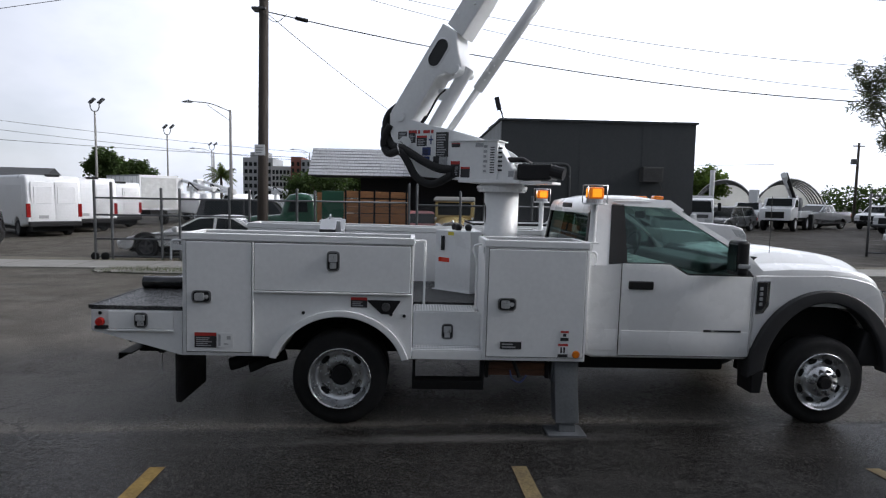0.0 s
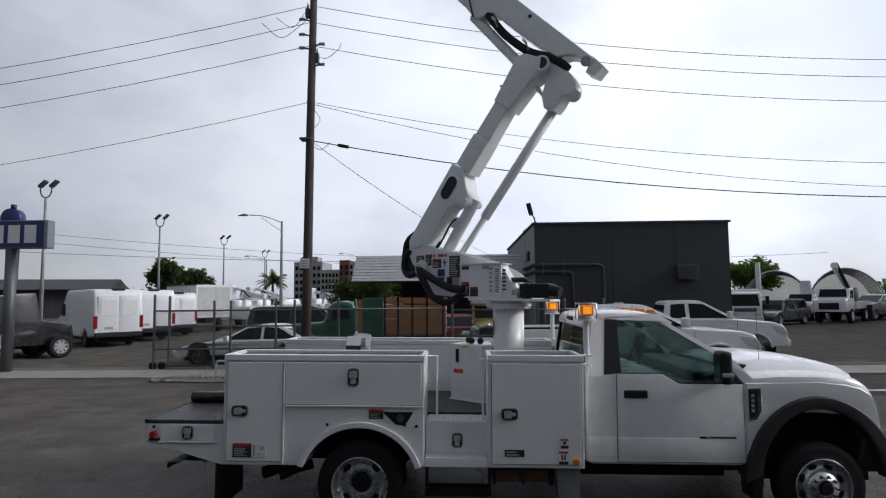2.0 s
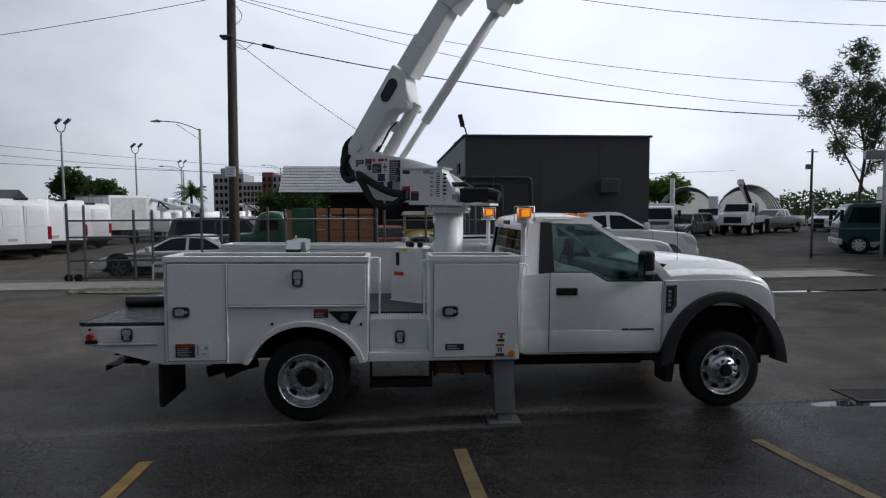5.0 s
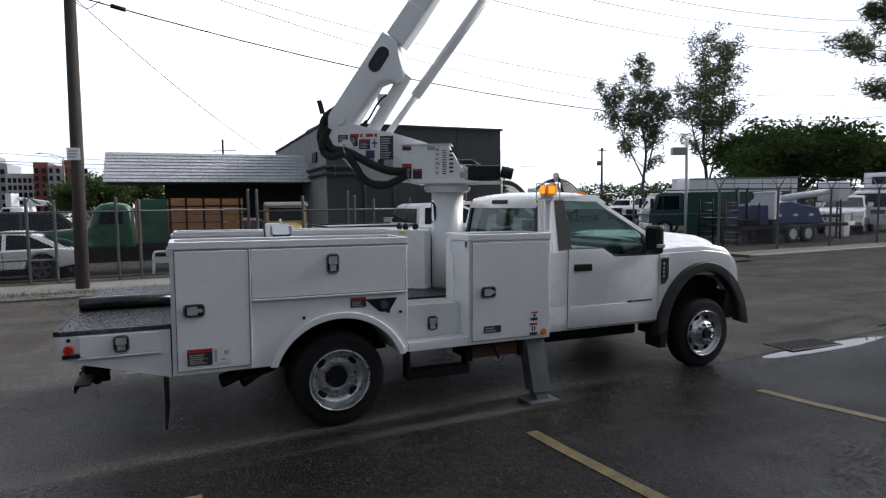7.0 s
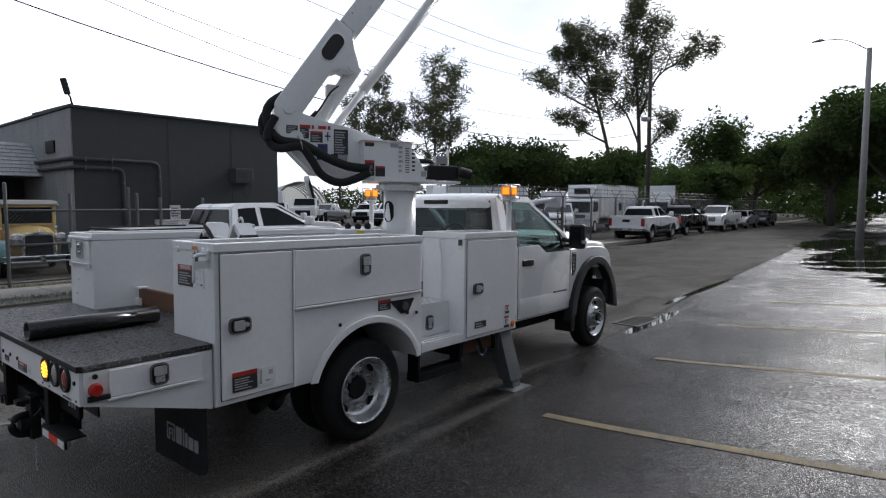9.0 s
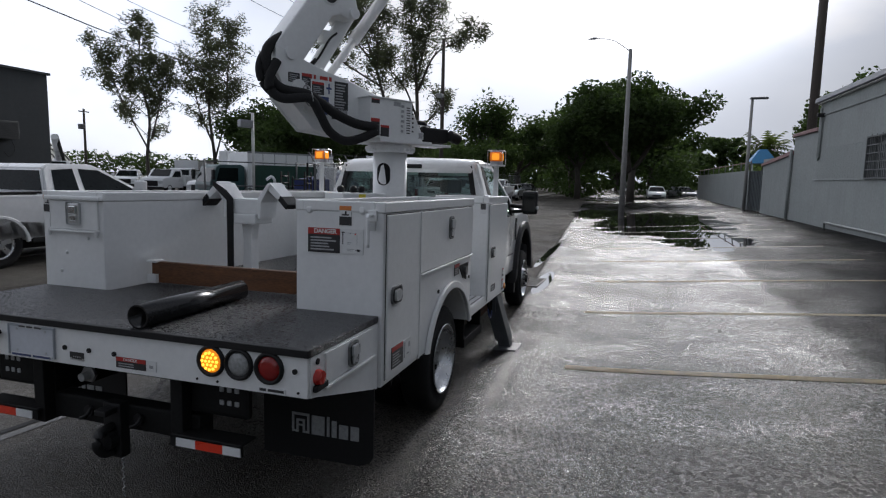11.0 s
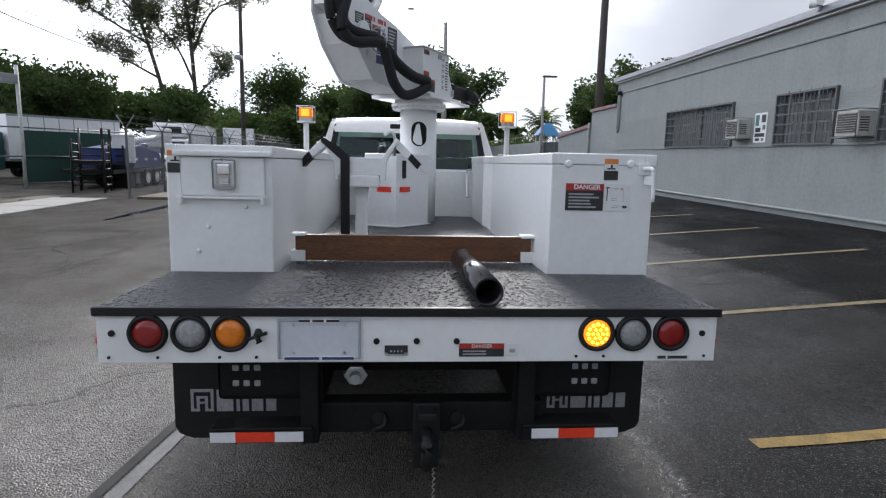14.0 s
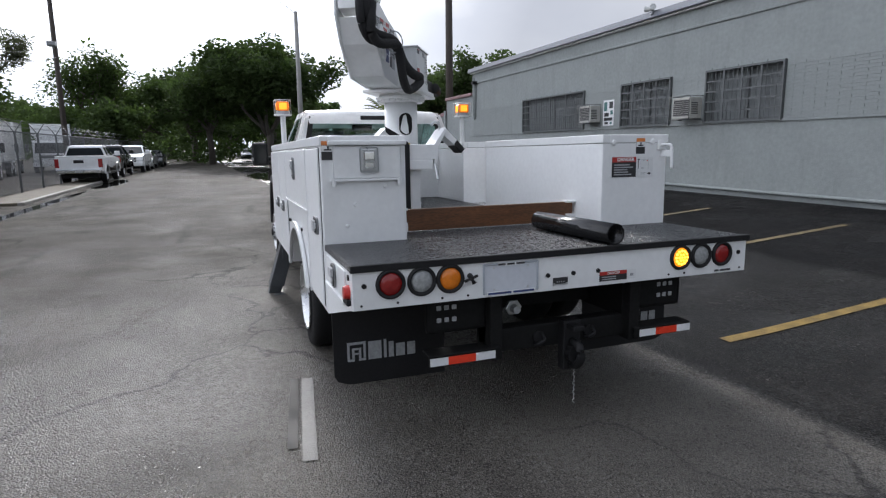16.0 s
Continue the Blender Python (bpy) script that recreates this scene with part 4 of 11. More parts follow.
for y, z, p in ((0.83, 1.31, left_body), (1.01, 1.21, left_body), (1.06, 1.09, left_body), (-0.755, 1.55, right_body), (-1.075, 1.555, right_body)):
    bm = B()
    r = 0.012 if p is left_body else 0.022
    cyl(bm, (-1.281, y, z), (-1.292, y, z), r, r * 0.6, 14)
    part("stud", bm, BOXWHITE, p)


def hazard_label(parent, y, z):
    decal(parent, face_rear(-1.281, y, z), 0.072, 0.105, DECALBLACK, [(0, 0.78, 1, 1, DECALORANGE), (0, 0.45, 1, 0.77, DECALWHITE), (0.2, 0.50, 0.8, 0.58, DECALBLACK), (0.45, 0.5, 0.6, 0.74, DECALBLACK)], label="orange, white and black warning sticker")


hazard_label(left_body, 1.155, 1.52)
hazard_label(right_body, -0.975, 1.525)
decal(right_body, face_rear(-1.281, -0.845, 1.385), 0.195, 0.135, DECALBLACK, [(0, 0.74, 1, 1, DECALRED)] + text_bars(rng, 0.08, 0.94, 0.08, 0.68, 5, DECALGREY), label="black danger sticker with red head")
lettering("lettering", "DANGER", 0.034, DECALWHITE, right_body, face_rear(-1.286, -0.855, 1.435), 0.0008)
decal(right_body, face_rear(-1.281, -1.015, 1.385), 0.135, 0.135, DECALWHITE, [(0.08, 0.38, 0.12, 0.86, DECALBLACK), (0.05, 0.84, 0.18, 0.89, DECALBLACK), (0.40, 0.80, 0.46, 0.85, DECALGREY), (0.62, 0.78, 0.68, 0.83, REFLRED), (0.20, 0.84, 0.72, 0.855, DECALGREY), (0.72, 0.35, 0.735, 0.80, DECALGREY), (0.28, 0.45, 0.48, 0.47, DECALGREY), (0.28, 0.39, 0.44, 0.41, DECALGREY), (0.28, 0.18, 0.60, 0.20, DECALGREY), (0.28, 0.12, 0.56, 0.14, DECALGREY), (0.72, 0.10, 0.86, 0.20, DECALBLACK), (0.66, 0.14, 0.92, 0.165, DECALBLACK)], label="white clearance diagram sticker")
part("grab_handle", tube(B(), curve_pts([(-1.285, -1.14, 1.532), (-1.35, -1.145, 1.534), (-1.376, -1.15, 1.528), (-1.384, -1.152, 1.50), (-1.384, -1.155, 1.44), (-1.386, -1.155, 1.371)], 24), 0.010, 8), BOXWHITE, right_body, "white rod handle")
bm = B()
box(bm, -1.30, -1.28, -1.165, -1.115, 1.50, 1.56, 0.004)
box(bm, -1.375, -1.28, -1.153, -1.147, 1.452, 1.497, 0.002)
part("handle_bracket", bm, BOXWHITE, right_body)

# hitch, bars and mud flaps
bm = B()
box(bm, -1.90, -1.80, -0.52, 0.47, 0.435, 0.565, 0.012, 2)
hitch = part("hitch_bar", bm, CHASSIS, truck, "black steel tow hitch cross bar")
for s in (-1, 1):
    bm = B()
    box(bm, -1.96, -1.78, *sorted((s * 0.40, s * 0.47)), 0.42, 0.775, 0.006)
    part("hitch_bracket", bm, CHASSIS, hitch, "black steel hitch bracket")
    bm = B()
    cyl(bm, (-1.905, s * 0.16, 0.50), (-1.915, s * 0.16, 0.50), 0.03, seg=12)
    tube(bm, curve_pts([(-1.91, s * 0.16 - 0.02, 0.52), (-1.945, s * 0.16 - 0.02, 0.49), (-1.945, s * 0.16 + 0.02, 0.47), (-1.91, s * 0.16 + 0.02, 0.46)], 12), 0.009, 6)
    part("chain_eye", bm, BLACK, hitch, "black safety chain eye")
bm = B()
box(bm, -1.56, -1.48, -0.40, 0.40, 0.58, 0.76)
part("cross_member", bm, CHASSIS, hitch)
bm = B()
box(bm, -1.95, -1.89, -0.085, 0.025, 0.30, 0.58, 0.008)
box(bm, -2.02, -1.93, -0.065, 0.005, 0.535, 0.565, 0.006)
cyl(bm, (-2.00, -0.03, 0.40), (-1.93, -0.03, 0.40), 0.05, seg=14)
tube(bm, curve_pts([(-1.95, -0.03, 0.46), (-2.02, -0.03, 0.45), (-2.04, -0.03, 0.39), (-2.0, -0.03, 0.34), (-1.95, -0.03, 0.33)], 14), 0.024, 8)
part("pintle_hook", bm, BLACK, hitch, "black pintle hook")
bm = B()
for k in range(9):
    z = 0.32 - k * 0.026
    tube(bm, curve_pts([(-1.92, -0.072, z), (-1.92 - (0.008 if k % 2 else 0), -0.060, z - 0.015), (-1.92, -0.072, z - 0.03)], 6), 0.003, 5)
part("ground_chain", bm, STEEL, hitch, "thin hanging ground chain")
bm = B()
cyl(bm, (-1.80, 0.263, 0.647), (-1.86, 0.263, 0.647), 0.026, 0.022, 16)
socket = part("trailer_socket", bm, DRIPGREY, hitch, "grey round trailer socket")
part("socket_flange", prism(B(), [(0.213, 0.65), (0.238, 0.688), (0.288, 0.688), (0.313, 0.65), (0.288, 0.612), (0.238, 0.612)], "x", -1.82, -1.80, 0.004), STEEL, socket)
REFLWHITE = mat("reflector_white", (0.72, 0.73, 0.74), 0.35, var=0.06)
for s in (-1, 1):
    bm = B()
    box(bm, -1.985, -1.87, *sorted((s * 0.42, s * 0.815)), 0.486, 0.498, 0.004, 1)
    box(bm, -1.985, -1.972, *sorted((s * 0.42, s * 0.815)), 0.44, 0.487)
    bar = part("under_ride_bar", bm, CHASSIS, truck, "black step bar with a striped reflector")
    for nm, mm, y0, y1 in (("reflector_tape", REFLWHITE, 0.455, 0.565), ("reflector_tape", REFLRED, 0.5655, 0.715), ("reflector_tape", REFLWHITE, 0.7155, 0.812)):
        part(nm, box(B(), -1.990, -1.985, *sorted((s * y0, s * y1)), 0.444, 0.484), mm, bar, "red reflector tape" if mm is REFLRED else "white reflector tape")
    bm = B()
    box(bm, -1.90, -1.88, *sorted((s * 0.46, s * 0.80)), 0.585, 0.775, 0.02, 2)
    plate_ = part("hanger_plate", bm, CHASSIS, truck, "black rounded bracket plate with square holes")
    for k in range(3):
        for z in (0.640, 0.704):
            part("plate_hole", box(B(), -1.9025, -1.8995, *sorted((s * 0.635 + 0.042 * k * s, s * 0.660 + 0.042 * k * s)), z, z + 0.024, 0.003, 1), DECALGREY, plate_)
    flap = [(s * 0.50, 0.60), (s * 1.185, 0.60), (s * 1.185, 0.215), (s * 1.165, 0.18), (s * 1.10, 0.155), (s * 0.50, 0.15)]
    bm = B()
    prism(bm, flap, "x", -1.345, -1.332)
    mf = part("mud_flap", bm, BLACK, truck, "black rubber mud flap with a pale emblem")
    bm = B()
    mk = face_rear(-1.346, s * 0.895, 0.34)
    for x0, x1, z0, z1 in ((-0.21, -0.10, 0.055, 0.070), (-0.21, -0.196, -0.03, 0.055), (-0.114, -0.10, -0.03, 0.055), (-0.182, -0.128, 0.022, 0.034), (-0.182, -0.168, -0.03, 0.022), (-0.142, -0.128, -0.03, 0.022), (-0.168, -0.142, -0.006, 0.004), (-0.21, -0.168, -0.045, -0.032), (-0.142, -0.10, -0.045, -0.032)):
        box(bm, x0, x1, z0, z1, 0, 0.003, m=mk)
    part_each("emblem", bm, DECALGREY, mf, "pale maker emblem")
    bm = B()
    for x0, x1, z1 in ((-0.085, -0.005, 0.065), (0.010, 0.026, 0.068), (0.040, 0.070, 0.050), (0.085, 0.140, 0.034), (0.155, 0.205, 0.034)):
        box(bm, x0, x1, -0.045, z1, 0, 0.003, m=mk)
    part_each("emblem", bm, DECALGREY, mf, "pale maker emblem")

# frame rails, axles, exhaust, tanks below
bm = B()
for s in (-1, 1):
    box(bm, -1.9, 4.6, s * 0.43 - 0.04, s * 0.43 + 0.04, 0.55, 0.80)
box(bm, -0.58, 0.58, -0.62, 0.62, 0.50, 0.95)
box(bm, 2.1, 3.5, -0.80, 0.80, 0.42, 0.60, 0.03)
box(bm, 0.7, 1.75, 0.45, 1.05, 0.40, 0.75, 0.05)
part("chassis_frame", bm, CHASSIS, truck, "black ladder chassis frame")
bm = B()
cyl(bm, (0, -0.95, 0.40), (0, 0.95, 0.40), 0.085, seg=16)
bmesh.ops.create_uvsphere(bm, u_segments=16, v_segments=10, radius=0.20, matrix=Matrix.Translation((0, 0, 0.40)))
cyl(bm, (4.29, -0.9, 0.40), (4.29, 0.9, 0.40), 0.06, seg=12)
part_each("axle", bm, CHASSIS, truck)
bm = B()
tube(bm, curve_pts([(-0.55, -0.95, 0.56), (-0.72, -0.98, 0.55), (-0.86, -1.04, 0.50), (-0.94, -1.06, 0.48)], 12), 0.055, 14)
tube(bm, curve_pts([(-0.50, -0.90, 0.53), (-0.65, -0.96, 0.50), (-0.74, -1.04, 0.47), (-0.78, -1.06, 0.46)], 12), 0.05, 14)
part("exhaust", smooth(bm, 60), CHASSIS, truck, "black twin exhaust tips")


def wheel(x, y, rear, side):
    """y: outer face of the tyre; side -1 points to the right of the truck."""
    bm = B()
    tread, r = 0.225, 0.402
    inn = [(0.26, -0.0), (0.275, 0.012), (0.33, 0.006), (0.375, 0.014), (r - 0.005, 0.035), (r, 0.06), (r, tread - 0.06), (r - 0.005, tread - 0.035), (0.375, tread - 0.014), (0.33, tread), (0.26, tread - 0.01)]
    lathe(bm, inn, (x, y, 0.40), 56, -side)
    bm_h = B()
    # hub first: it carries tyre and rim
    cyl(bm_h, (x, y + side * (0.0 if not rear else -0.10), 0.40), (x, y - side * 0.18, 0.40), 0.085 if rear else 0.075, seg=24)
    hub = part("wheel", bm_h, HUB if not rear else BLACK, truck, "wheel with black tyre and bright metal rim")
    part("tyre", bm, RUBBER, hub, "black road tyre, damp")
    bm = B()
    if rear:
        prof = [(0.262, -0.004), (0.258, -0.010), (0.250, -0.004), (0.246, 0.02), (0.236, 0.035), (0.232, 0.07), (0.222, 0.085), (0.214, 0.105), (0.165, 0.122), (0.150, 0.112), (0.105, 0.112), (0.09, 0.118), (0.088, 0.16)]
    else:
        prof = [(0.262, -0.004), (0.258, -0.010), (0.250, -0.004), (0.246, 0.02), (0.232, 0.045), (0.205, 0.058), (0.170, 0.050), (0.145, 0.015), (0.135, -0.010), (0.080, -0.012), (0.070, -0.03), (0.066, 0.05)]
    lathe(bm, prof, (x, y, 0.40), 56, -side)
    rim = part("rim", bm, RIM, hub, "polished forged rim with hand holes")
    bm = B()
    for i in range(4 if rear else 8):
        a = 2 * math.pi * (i + 0.5) / (4 if rear else 8)
        rr, rad = (0.19, 0.030) if rear else (0.188, 0.028)
        d = 0.116 if rear else 0.052
        c = Vector((x + rr * math.cos(a), y - side * (d - 0.004), 0.40 + rr * math.sin(a)))
        pts = []
        e1 = Vector((-math.sin(a), 0, math.cos(a)))
        e2 = Vector((math.cos(a), 0, math.sin(a)))
        vs = [bm.verts.new(c + Vector((0, side * 0.006, 0)) + e1 * rad * 1.5 * math.cos(q) + e2 * rad * 0.8 * math.sin(q)) for q in (2 * math.pi * k / 14 for k in range(14))]
        bm.faces.new(vs)
    part_each("hand_hole", bm, CHASSIS, rim)
    bm = B()
    for i in range(10):
        a = 2 * math.pi * i / 10
        rr = 0.128 if rear else 0.108
        d = 0.108 if rear else -0.012
        c = Vector((x + rr * math.cos(a), y - side * d, 0.40 + rr * math.sin(a)))
        cyl(bm, c, c + Vector((0, side * 0.03, 0)), 0.015, 0.012, 6)
    part_each("lug_nut", bm, STEEL if rear else HUB, rim)
    if not rear:
        bm = B()
        cyl(bm, (x, y + side * 0.01, 0.40), (x, y + side * 0.055, 0.40), 0.058, 0.05, 20)
        part("hub_cap", bm, BLACK, hub)


for s in (-1, 1):
    wheel(0.0, s * 1.165, True, s)
    wheel(4.29, s * 1.045, False, s)
    bm = B()
    lathe(bm, [(0.26, 0.0), (0.33, 0.006), (0.39, 0.03), (0.402, 0.06), (0.402, 0.165), (0.39, 0.195), (0.33, 0.22), (0.26, 0.22)], (0, s * 0.90, 0.40), 48, -s)
    part("inner_tyre", bm, RUBBER, truck, "inner rear tyre")


# ---- cab ----
def side_y(z):
    return 0.995 - max(0.0, z - 1.40) * 0.33


def gh(name, pts, material, parent, s, out=0.0, thick=0.03, label=""):
    """A panel lying in the leaning side of the greenhouse; points are (x, z)."""
    bm = B()
    a = [bm.verts.new((x, s * (side_y(z) + out), z)) for x, z in pts]
    b = [bm.verts.new((x, s * (side_y(z) + out - thick), z)) for x, z in pts]
    n = len(pts)
    bm.faces.new(a)
    bm.faces.new(b[::-1])
    for i in range(n):
        j = (i + 1) % n
        bm.faces.new((a[i], b[i], b[j], a[j]))
    bmesh.ops.recalc_face_normals(bm, faces=bm.faces)
    return part(name, bm, material, parent, label)


bm = B()
prism(bm, [(2.13, 0.60), (2.13, 1.425), (2.86, 1.425), (3.02, 1.335), (3.64, 1.335), (3.64, 0.60), (3.58, 0.575), (2.19, 0.575)], "y", -0.995, 0.995, 0.035, 4)
cab = part("cab", smooth(bm), WHITE, truck, "white regular cab of the truck")
for s in (-1, 1):
    belt = [(2.425, 0.605), (2.425, 1.42), (2.855, 1.42), (3.015, 1.33), (3.605, 1.33), (3.605, 0.605)]
    # black plate behind the cab door draws the shade in its gap
    bm = B()
    prism(bm, [(x + (-0.006 if x < 3 else 0.006), z - (0.006 if z < 1 else 0)) for x, z in belt], "y", *sorted((s * 0.99, s * 0.9975)))
    part("door_gap_shade", bm, BLACK, cab)
    bm = B()
    prism(bm, belt, "y", *sorted((s * 0.985, s * 1.008)), 0.008, 2)
    door = part("door", smooth(bm), WHITE, cab, "white cab door")
    bm = B()
    prism(bm, [(2.44, 0.645), (2.44, 0.828), (3.595, 0.828), (3.595, 0.645)], "y", *sorted((s * 1.0, s * 1.0135)), 0.005, 2)
    part("rocker_panel", smooth(bm), WHITE, cab)
    bm = B()
    prism(bm, [(2.15, 0.645), (2.15, 0.832), (2.41, 0.830), (2.41, 0.645)], "y", *sorted((s * 0.985, s * 1.0035)), 0.005, 2)
    part("rear_sill", smooth(bm), WHITE, cab)
    bm = B()
    box(bm, 2.485, 2.705, *sorted((s * 1.0, s * 1.032)), 1.195, 1.27, 0.015, 3)
    part("door_handle", bm, BLACK, door, "black door handle")
    decal(door, (face_right if s < 0 else face_left)(3.35, s * 1.016, 0.838), 0.34, 0.020, DECALGREY, [(0.0, 0.0, 0.2, 1.0, DECALBLACK), (0.28, 0.15, 1.0, 0.85, DECALBLACK)], name="door_badge", label="small grey door badge as bars")
    gh("rear_quarter", [(2.14, 1.40), (2.31, 1.40), (2.37, 1.955), (2.24, 1.955)], WHITE, cab, s, 0.0, 0.05)
    gh("pillar_trim", [(2.305, 1.41), (2.47, 1.425), (2.475, 1.935), (2.36, 1.94)], BLACK, cab, s, 0.004, 0.04, "gloss black door pillar")
    gh("roof_rail", [(2.34, 1.925), (2.90, 1.915), (2.98, 1.87), (3.02, 1.90), (2.90, 1.985), (2.30, 1.985)], WHITE, cab, s, 0.004, 0.06)
    gh("front_pillar", [(2.95, 1.915), (2.90, 1.90), (3.44, 1.565), (3.62, 1.33), (3.70, 1.38), (3.56, 1.545)], WHITE, cab, s, 0.002, 0.06)
    gh("side_window", [(2.47, 1.42), (2.855, 1.42), (3.015, 1.335), (3.60, 1.335), (3.43, 1.565), (2.90, 1.905), (2.475, 1.925)], GLASS, cab, s, -0.006, 0.004, "tinted cab side window")
    gh("window_seal", [(2.47, 1.405), (2.855, 1.405), (3.015, 1.318), (3.61, 1.318), (3.61, 1.340), (3.02, 1.345), (2.86, 1.43), (2.47, 1.43)], BLACK, cab, s, 0.006, 0.02)
    gh("quarter_trim", [(3.44, 1.34), (3.60, 1.34), (3.44, 1.56), (3.42, 1.56)], BLACK, cab, s, 0.005, 0.02)
    # mirror
    bm = B()
    tube(bm, [(3.47, s * 0.98, 1.47), (3.40, s * 1.10, 1.46), (3.33, s * 1.20, 1.46)], 0.028, 8)
    tube(bm, [(3.47, s * 0.98, 1.39), (3.40, s * 1.10, 1.40), (3.33, s * 1.20, 1.42)], 0.022, 8)
    arm = part("mirror_arm", bm, BLACK, cab, "black mirror arm")
    bm = B()
    box(bm, 3.27, 3.37, *sorted((s * 1.15, s * 1.345)), 1.37, 1.665, 0.04, 4)
    part("mirror_shell", smooth(bm), BLACK, arm, "large black towing mirror")
    bm = B()
    box(bm, 3.275, 3.376, *sorted((s * 1.20, s * 1.350)), 1.435, 1.475, 0.012, 2)
    part("mirror_signal", bm, DECALGREY, arm)
    bm = B()
    box(bm, 3.2655, 3.271, *sorted((s * 1.175, s * 1.32)), 1.405, 1.635, 0.002, 1)
    part("mirror_glass", bm, DARKGLASS, arm, "dark mirror glass")

rings = []
for x, z, w in ((2.17, 1.925, 0.76), (2.21, 1.975, 0.80), (2.40, 2.015, 0.82), (2.65, 2.02, 0.82), (2.85, 1.995, 0.81), (2.96, 1.955, 0.80), (3.03, 1.91, 0.78)):
    rings.append([(x, y, zz) for y, zz in ((-w, z - 0.08), (-w, z - 0.05), (-w + 0.05, z - 0.015), (-w * 0.6, z), (0, z + 0.008), (w * 0.6, z), (w - 0.05, z - 0.015), (w, z - 0.05), (w, z - 0.08))])


def loft(bm, rings, closed=True):
    R = [[bm.verts.new(p) for p in r] for r in rings]
    n = len(R[0])
    for a, b in zip(R, R[1:]):
        for i in range(n if closed else n - 1):
            j = (i + 1) % n
            bm.faces.new((a[i], a[j], b[j], b[i]))
    if closed:
        bm.faces.new(R[0][::-1])
        bm.faces.new(R[-1])
    bmesh.ops.recalc_face_normals(bm, faces=bm.faces)
    return bm


part("roof", smooth(loft(B(), rings), 50), WHITE, cab, "white cab roof")
bm = B()
for y in (-0.16, 0, 0.16, -0.55, 0.55):
    box(bm, 2.84, 2.93, y - 0.045, y + 0.045, 1.99, 2.025, 0.012, 2)
part_each("roof_marker", bm, AMBERLENS, cab, "amber roof marker lamp")
# back of the cab
bm = B()
back = lambda z: 2.135 + max(0, z - 1.43) * 0.12
for pts in ([(-0.93, 1.40), (0.93, 1.40), (0.93, 1.475), (-0.93, 1.475)], [(-0.78, 1.905), (0.78, 1.905), (0.76, 1.94), (-0.76, 1.94)], [(-0.93, 1.47), (-0.83, 1.47), (-0.74, 1.91), (-0.80, 1.91)], [(0.93, 1.47), (0.83, 1.47), (0.74, 1.91), (0.80, 1.91)]):
    a = [bm.verts.new((back(z), y, z)) for y, z in pts]
    b = [bm.verts.new((back(z) + 0.05, y, z)) for y, z in pts]
    bm.faces.new(a)
    bm.faces.new(b[::-1])
    for i in range(4):
        j = (i + 1) % 4
        bm.faces.new((a[i], b[i], b[j], a[j]))
bmesh.ops.recalc_face_normals(bm, faces=bm.faces)
part("back_wall", bm, WHITE, cab, "white back wall of the cab")
bm = B()
bm.faces.new([bm.verts.new((back(z) + 0.012, y, z)) for y, z in ((-0.83, 1.47), (0.83, 1.47), (0.74, 1.912), (-0.74, 1.912))])
rear_w = part("rear_window", bm, REARGLASS, cab, "tinted rear window")
bm = B()
va = [bm.verts.new((back(z) - q, y, z)) for q in (0.006, -0.002) for y, z in ((-0.745, 1.885), (0.745, 1.885), (0.735, 1.936), (-0.735, 1.936))]
for f_ in ((0, 1, 2, 3), (7, 6, 5, 4), (0, 4, 5, 1), (1, 5, 6, 2), (2, 6, 7, 3), (3, 7, 4, 0)):
    bm.faces.new([va[i] for i in f_])
bmesh.ops.recalc_face_normals(bm, faces=bm.faces)
part("window_border", bm, BLACK, rear_w, "black glazing border")
for s in (-1, 1):
    bm = B()
    pts = [(s * 0.86, 1.465), (s * 0.80, 1.465), (s * 0.715, 1.905), (s * 0.765, 1.93)]
    a = [bm.verts.new((back(z) - 0.006, y, z)) for y, z in pts]
    b = [bm.verts.new((back(z) + 0.02, y, z)) for y, z in pts]
    bm.faces.new(a)
    bm.faces.new(b[::-1])
    for i in range(4):
        bm.faces.new((a[i], b[i], b[(i + 1) % 4], a[(i + 1) % 4]))
    bmesh.ops.recalc_face_normals(bm, faces=bm.faces)
    part("window_edge", bm, BLACK, cab)
bm = B()
box(bm, 2.165, 2.20, -0.19, 0.19, 1.888, 1.938, 0.012, 2)
part("brake_lamp", bm, BLACK, cab, "dark high brake lamp bar")
bm = B()
bm.faces.new([bm.verts.new(p) for p in ((3.60, -0.90, 1.43), (3.60, 0.90, 1.43), (3.0, 0.77, 1.925), (3.0, -0.77, 1.925))])
part("windscreen", bm, SCREENGLASS, cab, "tinted windscreen")
bm = B()
box(bm, 2.18, 3.60, -0.93, 0.93, 1.28, 1.33)
box(bm, 3.18, 3.60, -0.90, 0.90, 1.33, 1.44, 0.04, 3)
box(bm, 2.20, 2.24, -0.90, 0.90, 1.33, 1.46)
part("dashboard", bm, DASH, cab, "dark dashboard")
for y in (-0.45, 0.45, 0.0):
    bm = B()
    w = 0.25 if y else 0.16
    box(bm, 2.40, 2.52, y - w, y + w, 1.25, 1.60 if y else 1.52, 0.05, 3)
    if y:
        box(bm, 2.43, 2.51, y - 0.13, y + 0.13, 1.62, 1.78, 0.04, 3)
    part("seat_back", smooth(bm), SEAT, cab, "grey vinyl seat back")
bm = B()
pts = [(3.02 + 0.06 * math.cos(a), 0.42 + 0.20 * math.sin(a), 1.47 + 0.17 * math.cos(a)) for a in (2 * math.pi * i / 24 for i in range(25))]
tube(bm, pts, 0.018, 6)
tube(bm, [(3.02, 0.24, 1.47), (3.03, 0.42, 1.46), (3.02, 0.60, 1.47)], 0.02, 6)
part("steering_wheel", bm, BLACK, cab, "black steering wheel")
bm = B()
